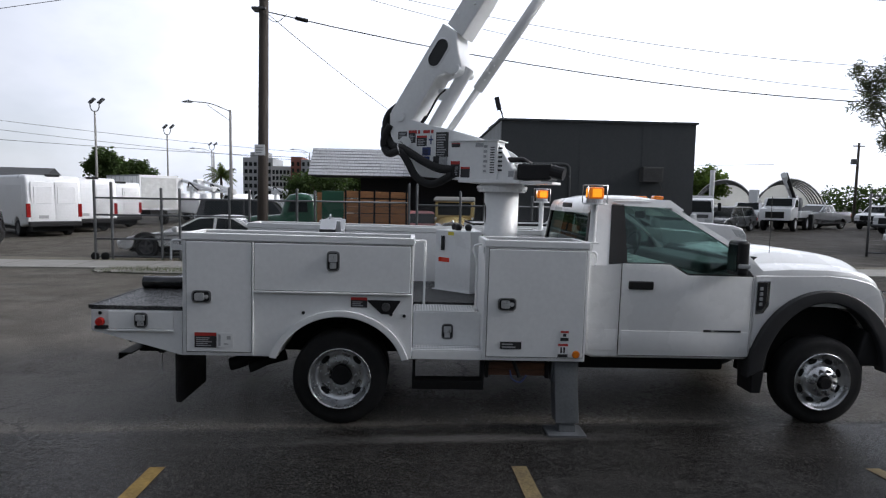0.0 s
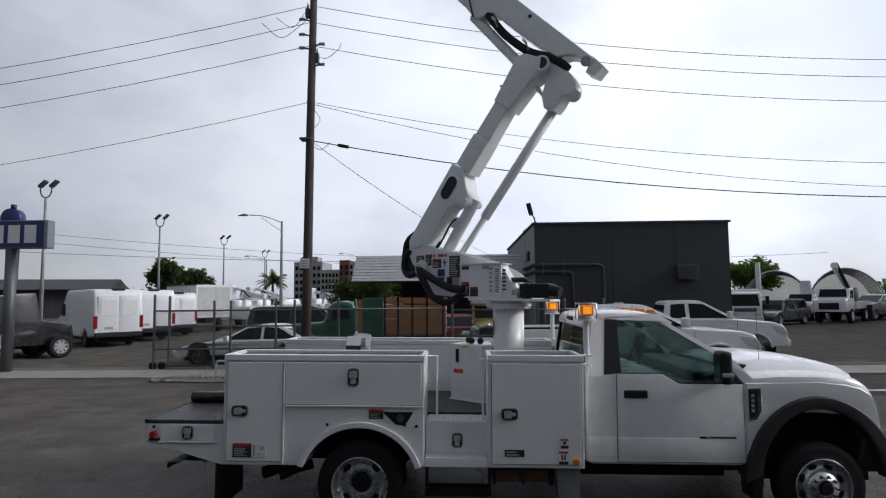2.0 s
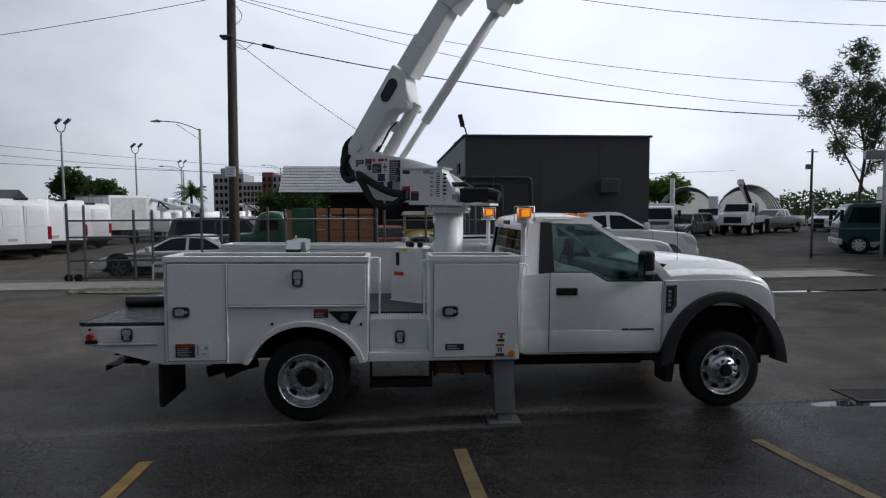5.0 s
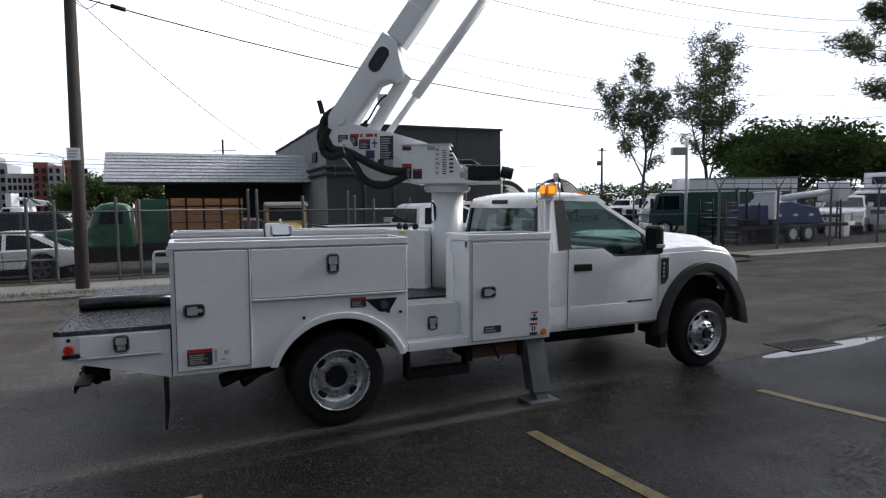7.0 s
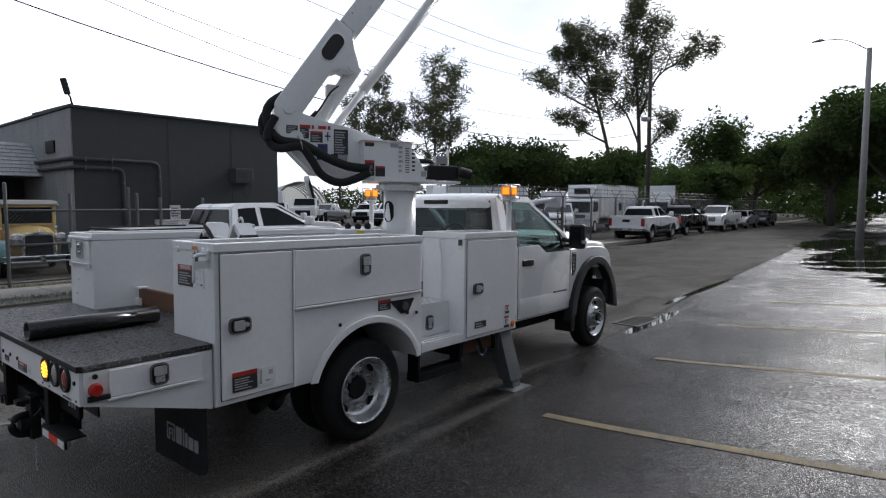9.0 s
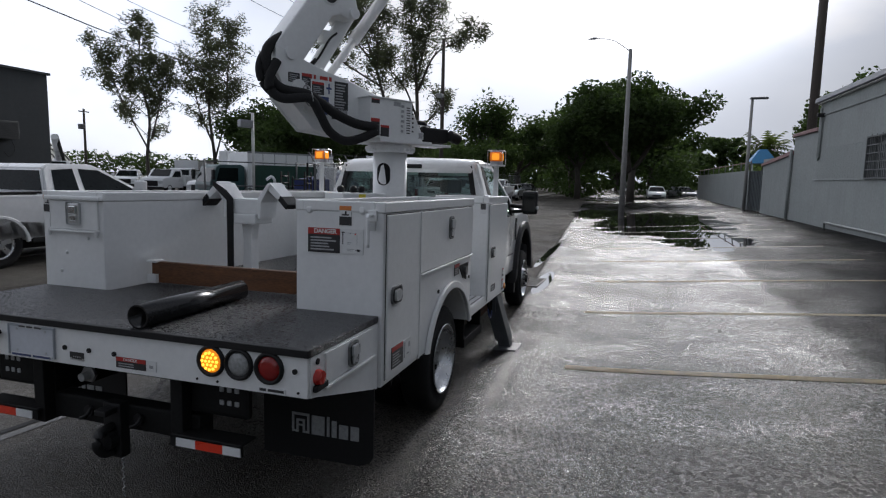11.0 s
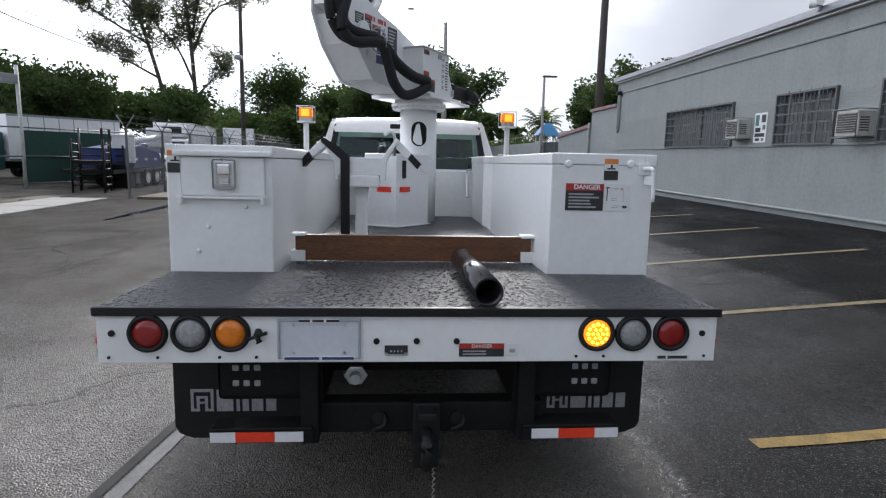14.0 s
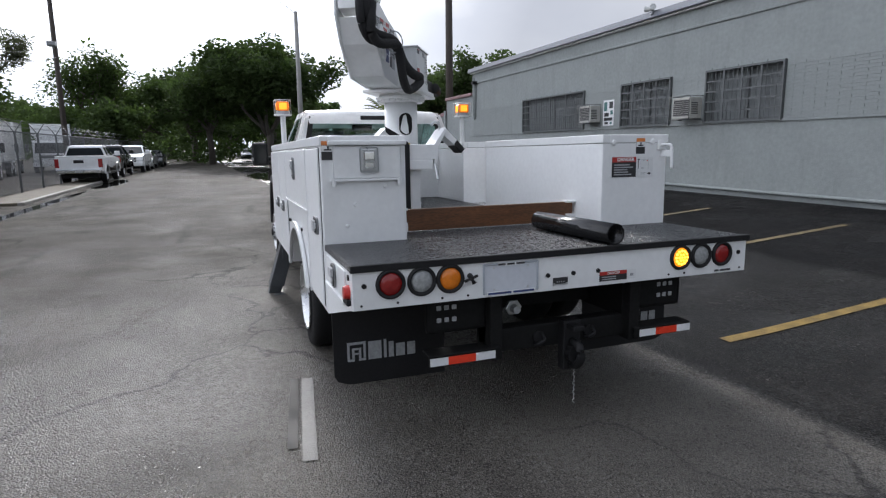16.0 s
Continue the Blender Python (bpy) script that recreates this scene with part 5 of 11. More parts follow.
box(bm, 2.93, 2.95, -0.13, 0.13, 1.80, 1.87, 0.015, 2)
part("inner_mirror", bm, BLACK, cab)

# bonnet, wings, grille and bumper
rings = []
for x, w, zs, zc in ((3.60, 0.985, 1.385, 1.48), (3.70, 0.99, 1.405, 1.525), (3.95, 0.995, 1.425, 1.55), (4.30, 0.995, 1.425, 1.545), (4.55, 0.985, 1.405, 1.515), (4.70, 0.965, 1.375, 1.475), (4.80, 0.94, 1.315, 1.425), (4.87, 0.90, 1.24, 1.35)):
    half = [(-w, zs - 0.35), (-w, zs - 0.07), (-w + 0.012, zs - 0.025), (-w + 0.045, zs - 0.002), (-0.80 * w, zs + 0.012), (-0.785 * w, zs + 0.020), (-0.70 * w, zc - 0.030), (-0.62 * w, zc - 0.010), (-0.35 * w, zc), (0, zc + 0.004)]
    rings.append([(x, y, z) for y, z in half] + [(x, -y, z) for y, z in half[-2::-1]])
bonnet = part("bonnet", smooth(loft(B(), rings), 40), WHITE, truck, "white bonnet with raised centre")
wing_pts = [(3.632, 0.60), (3.632, 1.34), (3.70, 1.345), (4.30, 1.36), (4.55, 1.335), (4.70, 1.30), (4.79, 1.24), (4.84, 1.12), (4.86, 0.95), (4.86, 0.80)] + arc(4.29, 0.40, 0.60, 0.74, 33, 162, 18)
for s in (-1, 1):
    bm = B()
    prism(bm, wing_pts, "y", *sorted((s * 1.0, s * 0.82)), 0.02, 3)
    wing = part("wing", smooth(bm), WHITE, truck, "white front wing")
    bm = B()
    prism(bm, arc(4.29, 0.40, 0.70, 0.825, 4, 178, 26) + arc(4.29, 0.40, 0.565, 0.715, 172, 8, 26), "y", *sorted((s * 0.93, s * 1.055)), 0.02, 3)
    part("arch_flare", smooth(bm), FLARE, wing, "charcoal plastic arch flare")
    bm = B()
    prism(bm, arc(4.29, 0.40, 0.58, 0.72, 0, 180, 20), "y", *sorted((s * 0.60, s * 0.78)))
    part("wheel_well", bm, CHASSIS, wing)
    bm = B()
    prism(bm, [(3.64, 0.62), (3.78, 0.62), (3.74, 0.28), (3.655, 0.28)], "y", *sorted((s * 1.02, s * 0.78)), 0.01, 2)
    part("front_mud_flap", bm, BLACK, wing)
    bm = B()
    prism(bm, [(3.645, 1.298), (3.765, 1.300), (3.765, 1.08), (3.715, 1.005), (3.645, 0.998)], "y", *sorted((s * 1.0, s * 1.015)), 0.006, 2)
    vent = part("wing_vent", bm, CHROME, wing, "chrome-edged black wing vent badge")
    bm = B()
    prism(bm, [(3.650, 1.283), (3.735, 1.283), (3.735, 1.095), (3.700, 1.035), (3.650, 1.028)], "y", *sorted((s * 1.01, s * 1.019)), 0.003, 1)
    part("vent_grille", bm, BLACK, vent)
    bm = B()
    for k in range(4):
        box(bm, 3.668, 3.698, *sorted((s * 1.018, s * 1.023)), 1.075 + k * 0.046, 1.105 + k * 0.046, 0.004, 1)
    part("badge_bar", bm, DECALGREY, vent)
    bm = B()
    prism(bm, [(4.715, 1.285), (4.81, 1.235), (4.865, 1.15), (4.875, 0.97), (4.77, 0.97), (4.735, 1.10)], "y", *sorted((s * 0.70, s * 0.985)), 0.015, 2)
    hl = part("headlamp", bm, CLEARLENS, wing, "clear headlamp")
    bm = B()
    prism(bm, [(4.745, 1.20), (4.82, 1.165), (4.83, 1.01), (4.765, 1.01)], "y", *sorted((s * 0.98, s * 0.993)), 0.005, 2)
    part("corner_marker", bm, mat("dim_amber_marker", (0.22, 0.09, 0.03), 0.25), hl, "brown amber corner marker")
bm = B()
box(bm, 4.80, 4.885, -0.72, 0.72, 0.86, 1.30, 0.03, 2)
part("grille", bm, BLACK, truck, "black front grille")
bm = B()
prism(bm, [(4.62, 0.53), (4.88, 0.53), (4.94, 0.60), (4.95, 0.80), (4.91, 0.86), (4.70, 0.86)], "y", -1.0, 1.0, 0.05, 4)
part("front_bumper", smooth(bm), BLACK, truck, "black front bumper")
bm = B()
prism(bm, [(3.62, 1.40), (3.72, 1.495), (3.64, 1.50), (3.56, 1.44)], "y", -0.85, 0.85)
part("cowl", bm, BLACK, truck, "black windscreen cowl")
part("aerial", tube(B(), [(3.86, -0.80, 1.53), (3.85, -0.80, 2.05)], 0.0025, 5), BLACK, truck, "thin black aerial")


# ---- beacons on stalks ----
def beacon(s, lit):
    bm = B()
    cyl(bm, (2.13, s * 1.055, 1.60), (2.13, s * 1.055, 1.93), 0.028, seg=14)
    box(bm, 2.09, 2.17, s * 1.055 - 0.05, s * 1.055 + 0.05, 1.59, 1.605)
    cyl(bm, (2.13, s * 1.055, 1.925), (2.13, s * 1.055, 1.94), 0.095, seg=24)
    st = part("beacon_stalk", bm, BOXWHITE, truck, "white steel beacon post")
    bm = B()
    cyl(bm, (2.13, s * 1.055, 1.94), (2.13, s * 1.055, 1.975), 0.072, 0.068, 24)
    part("beacon_base", bm, DECALGREY, st)
    bm = B()
    box(bm, 2.13 - 0.062, 2.13 + 0.062, s * 1.055 - 0.066, s * 1.055 + 0.066, 1.975, 2.075, 0.018, 3)
    part("beacon_dome", smooth(bm), BEACONDOME, st, "amber flashing beacon lens")
    bm = B()
    for f in (-1, 1):
        box(bm, 2.13 - 0.04, 2.13 + 0.04, s * 1.055 + f * 0.064 - 0.004, s * 1.055 + f * 0.064 + 0.004, 1.99, 2.06, 0.002, 1)
        box(bm, 2.13 + f * 0.062 - 0.004, 2.13 + f * 0.062 + 0.004, s * 1.055 - 0.04, s * 1.055 + 0.04, 1.99, 2.06, 0.002, 1)
    part("beacon_lamp", bm, BEACONLIT if lit else BEACONDOME, st, "glowing amber lamp")
    bm = B()
    for a in (-0.082, 0.082):
        tube(bm, [(2.13 + a, s * 1.055 - 0.08, 1.94), (2.13 + a, s * 1.055 - 0.08, 2.09), (2.13 + a, s * 1.055 + 0.08, 2.09), (2.13 + a, s * 1.055 + 0.08, 1.94)], 0.005, 6)
    for b in (-0.08, 0.08):
        tube(bm, [(2.13 - 0.082, s * 1.055 + b, 2.09), (2.13 + 0.082, s * 1.055 + b, 2.09)], 0.005, 6)
    part("beacon_cage", bm, STEEL, st, "wire beacon cage")


beacon(-1, True)
beacon(1, True)

# ---- pedestal and turret ----
AX, AY = 1.47, -0.09
bm = B()
cyl(bm, (AX, AY, 0.985), (AX, AY, 2.02), 0.172, seg=40)
ped = part("pedestal", smooth(bm), BOOMWHITE, truck, "round white pedestal with an oval port")
bm = B()
pts = [(math.copysign(1, math.sin(a)) * 0.042 + 0.07 * math.sin(a), 0.07 * math.cos(a)) for a in (0.1 + 2 * math.pi * i / 24 for i in range(24))]
vs = []
for dz, dy in [(k[0], k[1]) for k in pts]:
    dy = max(-0.16, min(0.16, dy))
    vs.append(bm.verts.new((AX - math.sqrt(0.1755 ** 2 - dy * dy), AY + dy, 1.80 + dz)))
bm.faces.new(vs)
part("port", bm, CHASSIS, ped, "dark oval port")
bm = B()
cyl(bm, (AX, AY, 2.02), (AX, AY, 2.05), 0.235, seg=40)
cyl(bm, (AX, AY, 2.05), (AX, AY, 2.075), 0.255, seg=40)
cyl(bm, (AX, AY, 2.075), (AX, AY, 2.12), 0.225, seg=40)
part("slew_ring", bm, BOOMWHITE, truck, "bolted white slewing ring")
bm = B()
for i in range(24):
    a = 2 * math.pi * i / 24
    c = (AX + 0.24 * math.cos(a), AY + 0.24 * math.sin(a))
    cyl(bm, (*c, 2.03), (*c, 2.082), 0.009, seg=6)
part_each("ring_bolt", bm, BOOMWHITE, truck)

BA = radians(30)
MB = Matrix(((-math.cos(BA), -math.sin(BA), 0, AX), (math.sin(BA), -math.cos(BA), 0, AY), (0, 0, 1, 0), (0, 0, 0, 1)))


def bpart(name, bm, material, parent, label="", sm=0):
    """A part of the boom: x rearward along the boom's plane, y to its right, z up."""
    if sm:
        smooth(bm, sm)
    bmesh.ops.transform(bm, matrix=MB, verts=bm.verts)
    bmesh.ops.recalc_face_normals(bm, faces=bm.faces)
    return (part_each if name in ("emblem", "slot", "boom_bolt", "link_bolt", "pivot_pin") else part)(name, bm, material, parent, label)


YR, YL = 0.09, -0.235
bm = B()
prism(bm, [(1.3, 2.849), (1.3, 2.646), (1.185, 2.422), (0.934, 2.17), (0.468, 2.132), (-0.328, 2.136), (-0.328, 2.204), (-0.015, 2.435), (0.229, 2.554), (0.577, 2.657), (0.799, 2.699)], "y", YR - 0.022, YR, 0.004, 1)
prism(bm, [(1.3, 2.849), (1.3, 2.646), (1.185, 2.422), (0.934, 2.17), (0.468, 2.132), (-0.328, 2.136), (-0.328, 2.204), (-0.015, 2.435), (0.229, 2.554), (0.577, 2.657), (0.799, 2.699)], "y", YL, YL + 0.022, 0.004, 1)
prism(bm, [(1.254, 2.625), (1.162, 2.422), (0.923, 2.185), (0.468, 2.142), (-0.297, 2.146), (-0.297, 2.165), (0.468, 2.172), (0.9, 2.21), (1.127, 2.431), (1.219, 2.625)], "y", YL + 0.02, YR - 0.02)
box(bm, -0.30, 0.35, -0.30, 0.30, 2.105, 2.135, 0.004)
turret = bpart("turret", bm, BOOMWHITE, truck, "white steel turret plates with warning stickers")
bm = B()
for u, z, r in ((1.162, 2.806, 0.055), (1.093, 2.522, 0.07), (1.002, 2.36, 0.045)):
    cyl(bm, (u, YR + 0.025, z), (u, YL - 0.02, z), r, seg=20)
bpart("pivot_pin", bm, BOOMWHITE, turret)
bm = B()
box(bm, -0.05, 0.455, 0.085, 0.28, 2.135, 2.505, 0.006)
prism(bm, [(-0.047, 2.484), (-0.193, 2.242), (-0.214, 2.136), (-0.005, 2.135), (-0.005, 2.484)], "y", 0.10, 0.25, 0.004, 1)
box(bm, -0.07, 0.475, 0.05, 0.295, 2.505, 2.515)
cover = bpart("valve_cover", bm, BOOMWHITE, turret, "white valve cover with black slots")
bm = B()
for k in range(6):
    box(bm, -0.09, -0.02, 0.248, 0.254, 2.22 + k * 0.042, 2.237 + k * 0.042)
for k in range(11):
    box(bm, -0.022, 0.022, 0.276, 0.2825, 2.20 + k * 0.024, 2.209 + k * 0.024)
bpart("slot", bm, BLACK, cover)


def bdecal(parent, u, z, w, h, base, bars=(), yy=None, label=""):
    yy = YR + 0.0005 if yy is None else yy
    m = MB @ Matrix.Translation((u, yy, z)) @ Matrix(((-1, 0, 0, 0), (0, 0, 1, 0), (0, 1, 0, 0), (0, 0, 0, 1)))
    decal(parent, m, w * 1.16, h * 1.16, base, bars, label=label)


RH = [(0, 0.8, 1, 1, DECALRED)]
bdecal(turret, 1.133, 2.603, 0.095, 0.07, DECALBLACK, text_bars(rng, 0.1, 0.9, 0.1, 0.9, 4, DECALGREY))
bdecal(turret, 1.013, 2.587, 0.075, 0.115, DECALBLACK, RH + text_bars(rng, 0.1, 0.9, 0.1, 0.7, 5, DECALGREY))
bdecal(turret, 0.866, 2.635, 0.20, 0.04, DECALWHITE, [(0.0, 0.1, 0.12, 0.9, DECALRED), (0.18, 0.1, 0.28, 0.9, DECALRED), (0.45, 0.15, 0.8, 0.85, DECALRED), (0.86, 0.1, 0.98, 0.9, DECALRED)])
bdecal(turret, 0.894, 2.541, 0.105, 0.095, DECALBLACK, RH + text_bars(rng, 0.1, 0.9, 0.1, 0.7, 4, DECALGREY))
bdecal(turret, 0.782, 2.549, 0.06, 0.10, DECALWHITE, [(0.4, 0.1, 0.6, 0.9, DECALBLUE), (0.1, 0.45, 0.9, 0.6, DECALBLUE)])
bdecal(turret, 0.649, 2.499, 0.125, 0.22, DECALBLACK, text_bars(rng, 0.06, 0.94, 0.05, 0.95, 9, DECALGREY), label="black instruction chart")
bdecal(turret, 0.833, 2.43, 0.085, 0.075, DECALBLUE, text_bars(rng, 0.1, 0.9, 0.1, 0.8, 3, DECALBLACK))
bdecal(turret, 0.844, 2.345, 0.085, 0.055, DECALBLUE)
bdecal(turret, 0.715, 2.33, 0.06, 0.08, DECALBLACK)
bdecal(turret, 0.632, 2.33, 0.085, 0.09, DECALGREY)
bdecal(cover, 0.396, 2.471, 0.08, 0.035, DECALBLACK, RH, 0.2805)
bdecal(cover, 0.137, 2.469, 0.075, 0.035, DECALGREY, (), 0.2805)
bdecal(cover, 0.396, 2.235, 0.085, 0.135, DECALBLACK, RH + text_bars(rng, 0.1, 0.9, 0.1, 0.7, 5, DECALGREY), 0.2805)
bdecal(cover, 0.285, 2.205, 0.085, 0.09, DECALBLACK, RH, 0.2805)
bdecal(cover, 0.072, 2.34, 0.05, 0.26, DECALWHITE, text_bars(rng, 0.15, 0.85, 0.03, 0.97, 6, DECALGREY), 0.2805)
bdecal(turret, -0.188, 2.193, 0.06, 0.06, DECALWHITE, [(0.1, 0.1, 0.9, 0.9, DECALGREY)], 0.2505)
bm = B()
tube(bm, [(-0.118, 0.18, 2.329), (-0.277, 0.18, 2.329), (-0.356, 0.16, 2.28)], 0.03, 8)
box(bm, -0.58, -0.24, 0.02, 0.24, 2.14, 2.29, 0.02, 2)
cyl(bm, (-0.586, 0.255, 2.223), (-0.707, 0.255, 2.195), 0.06, seg=14)
bpart("slew_motor", bm, BLACK, turret, "black hydraulic slew motor")
bm = B()
prism(bm, [(-0.12, 2.3), (-0.338, 2.299), (-0.38, 2.275), (-0.12, 2.357)], "y", 0.155, 0.2)
box(bm, -0.6, 0.05, -0.02, 0.26, 2.10, 2.125, 0.004)
bpart("motor_guard", bm, BOOMWHITE, turret)

# hose bundles on the turret
for r, pts in ((0.044, [(1.20, 0.02, 2.95), (1.33, 0.04, 2.85), (1.372, 0.05, 2.73), (1.335, 0.06, 2.58), (1.24, 0.09, 2.49), (1.068, 0.20, 2.455), (0.93, 0.22, 2.39), (0.789, 0.225, 2.315), (0.60, 0.26, 2.245), (0.40, 0.295, 2.225)]),
               (0.040, [(1.29, 0.09, 2.72), (1.36, 0.10, 2.58), (1.355, 0.10, 2.47), (1.26, 0.14, 2.405), (1.068, 0.235, 2.42), (0.965, 0.24, 2.30), (0.88, 0.24, 2.17), (0.77, 0.24, 2.10), (0.66, 0.245, 2.085), (0.53, 0.275, 2.125), (0.40, 0.30, 2.19)]),
               (0.034, [(1.30, 0.0, 2.86), (1.41, 0.02, 2.70), (1.40, 0.03, 2.55), (1.30, 0.06, 2.44), (1.18, 0.13, 2.43), (1.06, 0.17, 2.47)])):
    bm = B()
    tube(bm, curve_pts(pts, 60), r, 12)
    bpart("hose", bm, HOSE, turret, "black sleeved hydraulic hose bundle")
bm = B()
pts = [(1.065 + 0.055 * math.cos(a) * 0.45, 0.215 + 0.072 * math.sin(a), 2.445 + 0.085 * math.cos(a)) for a in (2 * math.pi * i / 18 for i in range(19))]
tube(bm, pts, 0.006, 6)
bpart("hose_tie", bm, DECALGREY, turret)

# ---- lower boom ----
bm = B()
prism(bm, [(1.3, 2.687), (1.294, 2.869), (0.688, 3.737), (0.53, 3.63), (0.495, 3.42), (0.46, 3.30), (0.49, 3.22), (0.56, 3.195), (0.65, 3.235), (0.74, 3.20), (0.86, 3.02), (0.98, 2.84), (1.06, 2.72), (1.14, 2.655)], "y", YL + 0.03, YR - 0.005, 0.02, 3)
lower = bpart("lower_boom", bm, BOOMWHITE, truck, "white fabricated lower boom", 40)


def stadium(c, half, r, n=12):
    d, e = Vector((-0.566, 0.825)), Vector((0.825, 0.566))
    c = Vector(c)
    out = [c + d * half + (d * math.sin(a) + e * math.cos(a)) * r for a in (math.pi * i / n for i in range(n + 1))]
    return out + [c - d * half - (d * math.sin(a) + e * math.cos(a)) * r for a in (math.pi * i / n for i in range(n + 1))]


bm = B()
o, i_ = stadium((0.727, 3.44), 0.075, 0.092), stadium((0.727, 3.44), 0.075, 0.072)
n_ = len(o)
for k in range(n_):
    j = (k + 1) % n_
    q = [bm.verts.new((p.x, yy, p.y)) for p, yy in ((o[k], YR - 0.003), (o[j], YR - 0.003), (i_[j], YR + 0.006), (i_[k], YR + 0.006))]
    bm.faces.new(q)
bpart("port_ring", bm, BOOMWHITE, lower)
bm = B()
bm.faces.new([bm.verts.new((p.x, YR - 0.002, p.y)) for p in stadium((0.727, 3.44), 0.075, 0.078)])
bpart("boom_port", bm, FLARE, lower, "dark oval boom port")
bm = B()
prism(bm, [(0.643, 3.73), (0.402, 4.062), (0.215, 3.93), (0.47, 3.58)], "y", YL + 0.045, YR - 0.02, 0.018, 3)
bpart("boom_sleeve", bm, BOOMWHITE, lower, "", 40)
bm = B()
prism(bm, [(0.413, 4.023), (0.112, 4.423), (-0.045, 4.31), (0.235, 3.90)], "y", YL + 0.06, YR - 0.035, 0.016, 3)
bpart("inner_boom", bm, BOOMWHITE, lower, "", 40)
bm = B()
prism(bm, [(0.133, 4.406), (-0.162, 4.875), (-0.276, 4.878), (-0.41, 4.81), (-0.47, 4.731), (-0.45, 4.616), (-0.33, 4.552), (-0.055, 4.26)], "y", YL + 0.03, YR - 0.01, 0.022, 3)
bpart("elbow", bm, BOOMWHITE, lower, "white boom elbow housing", 40)
bm = B()
for u, z in ((0.522, 3.813), (0.402, 3.964), (0.337, 3.891), (0.037, 4.554), (-0.047, 4.488), (-0.089, 4.678), (-0.005, 4.414)):
    cyl(bm, (u, YR - 0.03, z), (u, YR + 0.002, z), 0.013, seg=8)
bpart("boom_bolt", bm, BOOMWHITE, lower)
bm = B()
cyl(bm, (0.52, YR - 0.36, 3.262), (0.52, YR + 0.03, 3.262), 0.05, seg=20)
bpart("boom_pin", bm, BOOMWHITE, lower)
bm = B()
cyl(bm, (0.459, -0.085, 3.306), (0.901, -0.085, 2.62), 0.07, seg=20)
box(bm, 0.642, 0.775, -0.135, -0.015, 2.975, 3.098, 0.02, 2)
bpart("lift_cylinder", bm, BOOMWHITE, lower, "white lift cylinder")
bm = B()
cyl(bm, (0.912, -0.085, 2.601), (0.733, -0.085, 2.858), 0.04, seg=14)
bpart("cylinder_rod", bm, CHROME, lower)
bm = B()
tube(bm, curve_pts([(0.951, 0.025, 2.722), (0.858, 0.035, 2.82), (0.746, 0.035, 2.998), (0.66, 0.025, 3.075)], 16), 0.010, 6)
tube(bm, [(0.951, 0.025, 2.722), (0.882, 0.03, 2.801)], 0.02, 8)
bpart("boom_hose", bm, BLACK, lower)
bm = B()
cyl(bm, (0.69, -0.13, 2.657), (0.345, -0.137, 3.113), 0.036, seg=18)
cyl(bm, (0.37, -0.137, 3.08), (-0.52, -0.155, 4.275), 0.056, seg=22)
link = bpart("link_rod", bm, BOOMWHITE, truck, "long white levelling link", 40)
bm = B()
for k in range(4):
    for q in (-1, 1):
        a = Vector((0.292 - 0.051 * k, 0, 3.18 + 0.068 * k))
        cyl(bm, a + Vector((0.02 * q, -0.085, 0.013 * q)), a + Vector((0.02 * q, -0.076, 0.013 * q)), 0.009, seg=8)
bpart("link_bolt", bm, BOOMWHITE, link)
bm = B()
cyl(bm, (-0.376, -0.395, 4.694), (-0.502, YR + 0.10, 4.68), 0.085, seg=28)
cyl(bm, (-0.705, -0.26, 4.42), (-0.735, 0.045, 4.42), 0.088, seg=24)
prism(bm, [(-0.43, 4.79), (-0.53, 4.775), (-0.666, 4.665), (-0.77, 4.56), (-0.825, 4.45), (-0.82, 4.385), (-0.77, 4.345), (-0.69, 4.34), (-0.635, 4.25), (-0.57, 4.185), (-0.455, 4.235), (-0.43, 4.38), (-0.485, 4.53), (-0.425, 4.62)], "y", -0.20, 0.035, 0.02, 3)
knuckle = bpart("knuckle", bm, BOOMWHITE, truck, "white elbow knuckle with hollow pin", 40)
bm = B()
cyl(bm, (-0.502, YR + 0.099, 4.68), (-0.502, YR + 0.103, 4.68), 0.062, seg=24)
bpart("pin_bore", bm, FLARE, knuckle)
bm = B()
tube(bm, [(-0.28, -0.1, 4.60), (-0.43, -0.1, 4.37)], 0.02, 8)
for q in ((-0.35, -0.1, 4.49),):
    cyl(bm, (q[0] + 0.012, q[1], q[2] + 0.02), (q[0] - 0.012, q[1], q[2] - 0.02), 0.028, seg=10)
bpart("tie_rod", bm, BOOMWHITE, knuckle, "thin white tie rod")

# ---- upper boom ----
YUR, YUL = 0.055, -0.20
bm = B()
prism(bm, [(1.262, 6.972), (1.488, 6.78), (0.799, 6.075), (0.643, 5.85), (0.50, 5.60), (0.40, 5.455), (0.286, 5.449), (0.23, 5.488), (0.15, 5.468), (0.087, 5.397), (-0.135, 5.18), (-0.368, 4.963), (-0.636, 4.76), (-0.728, 4.772), (-0.837, 4.739), (-0.898, 4.68), (-0.955, 4.602), (-1.0, 4.60), (-1.045, 4.66)], "y", YUL, YUR, 0.018, 3)
upper = bpart("upper_boom", bm, BOOMWHITE, truck, "long white telescopic upper boom", 40)
bm = B()
prism(bm, [(0.833, 6.08), (0.799, 5.925), (0.402, 5.5), (0.489, 5.618), (0.599, 5.83), (0.754, 6.049)], "y", YUL + 0.03, YUR - 0.03, 0.006)
bpart("under_plate", bm, BOOMWHITE, upper)
bm = B()
prism(bm, [(-1.015, 4.705), (-1.129, 4.572), (-1.039, 4.478), (-0.938, 4.540)], "y", YUL + 0.02, YUR - 0.02, 0.008)
bpart("tail_cap", bm, BOOMWHITE, upper)
bm = B()
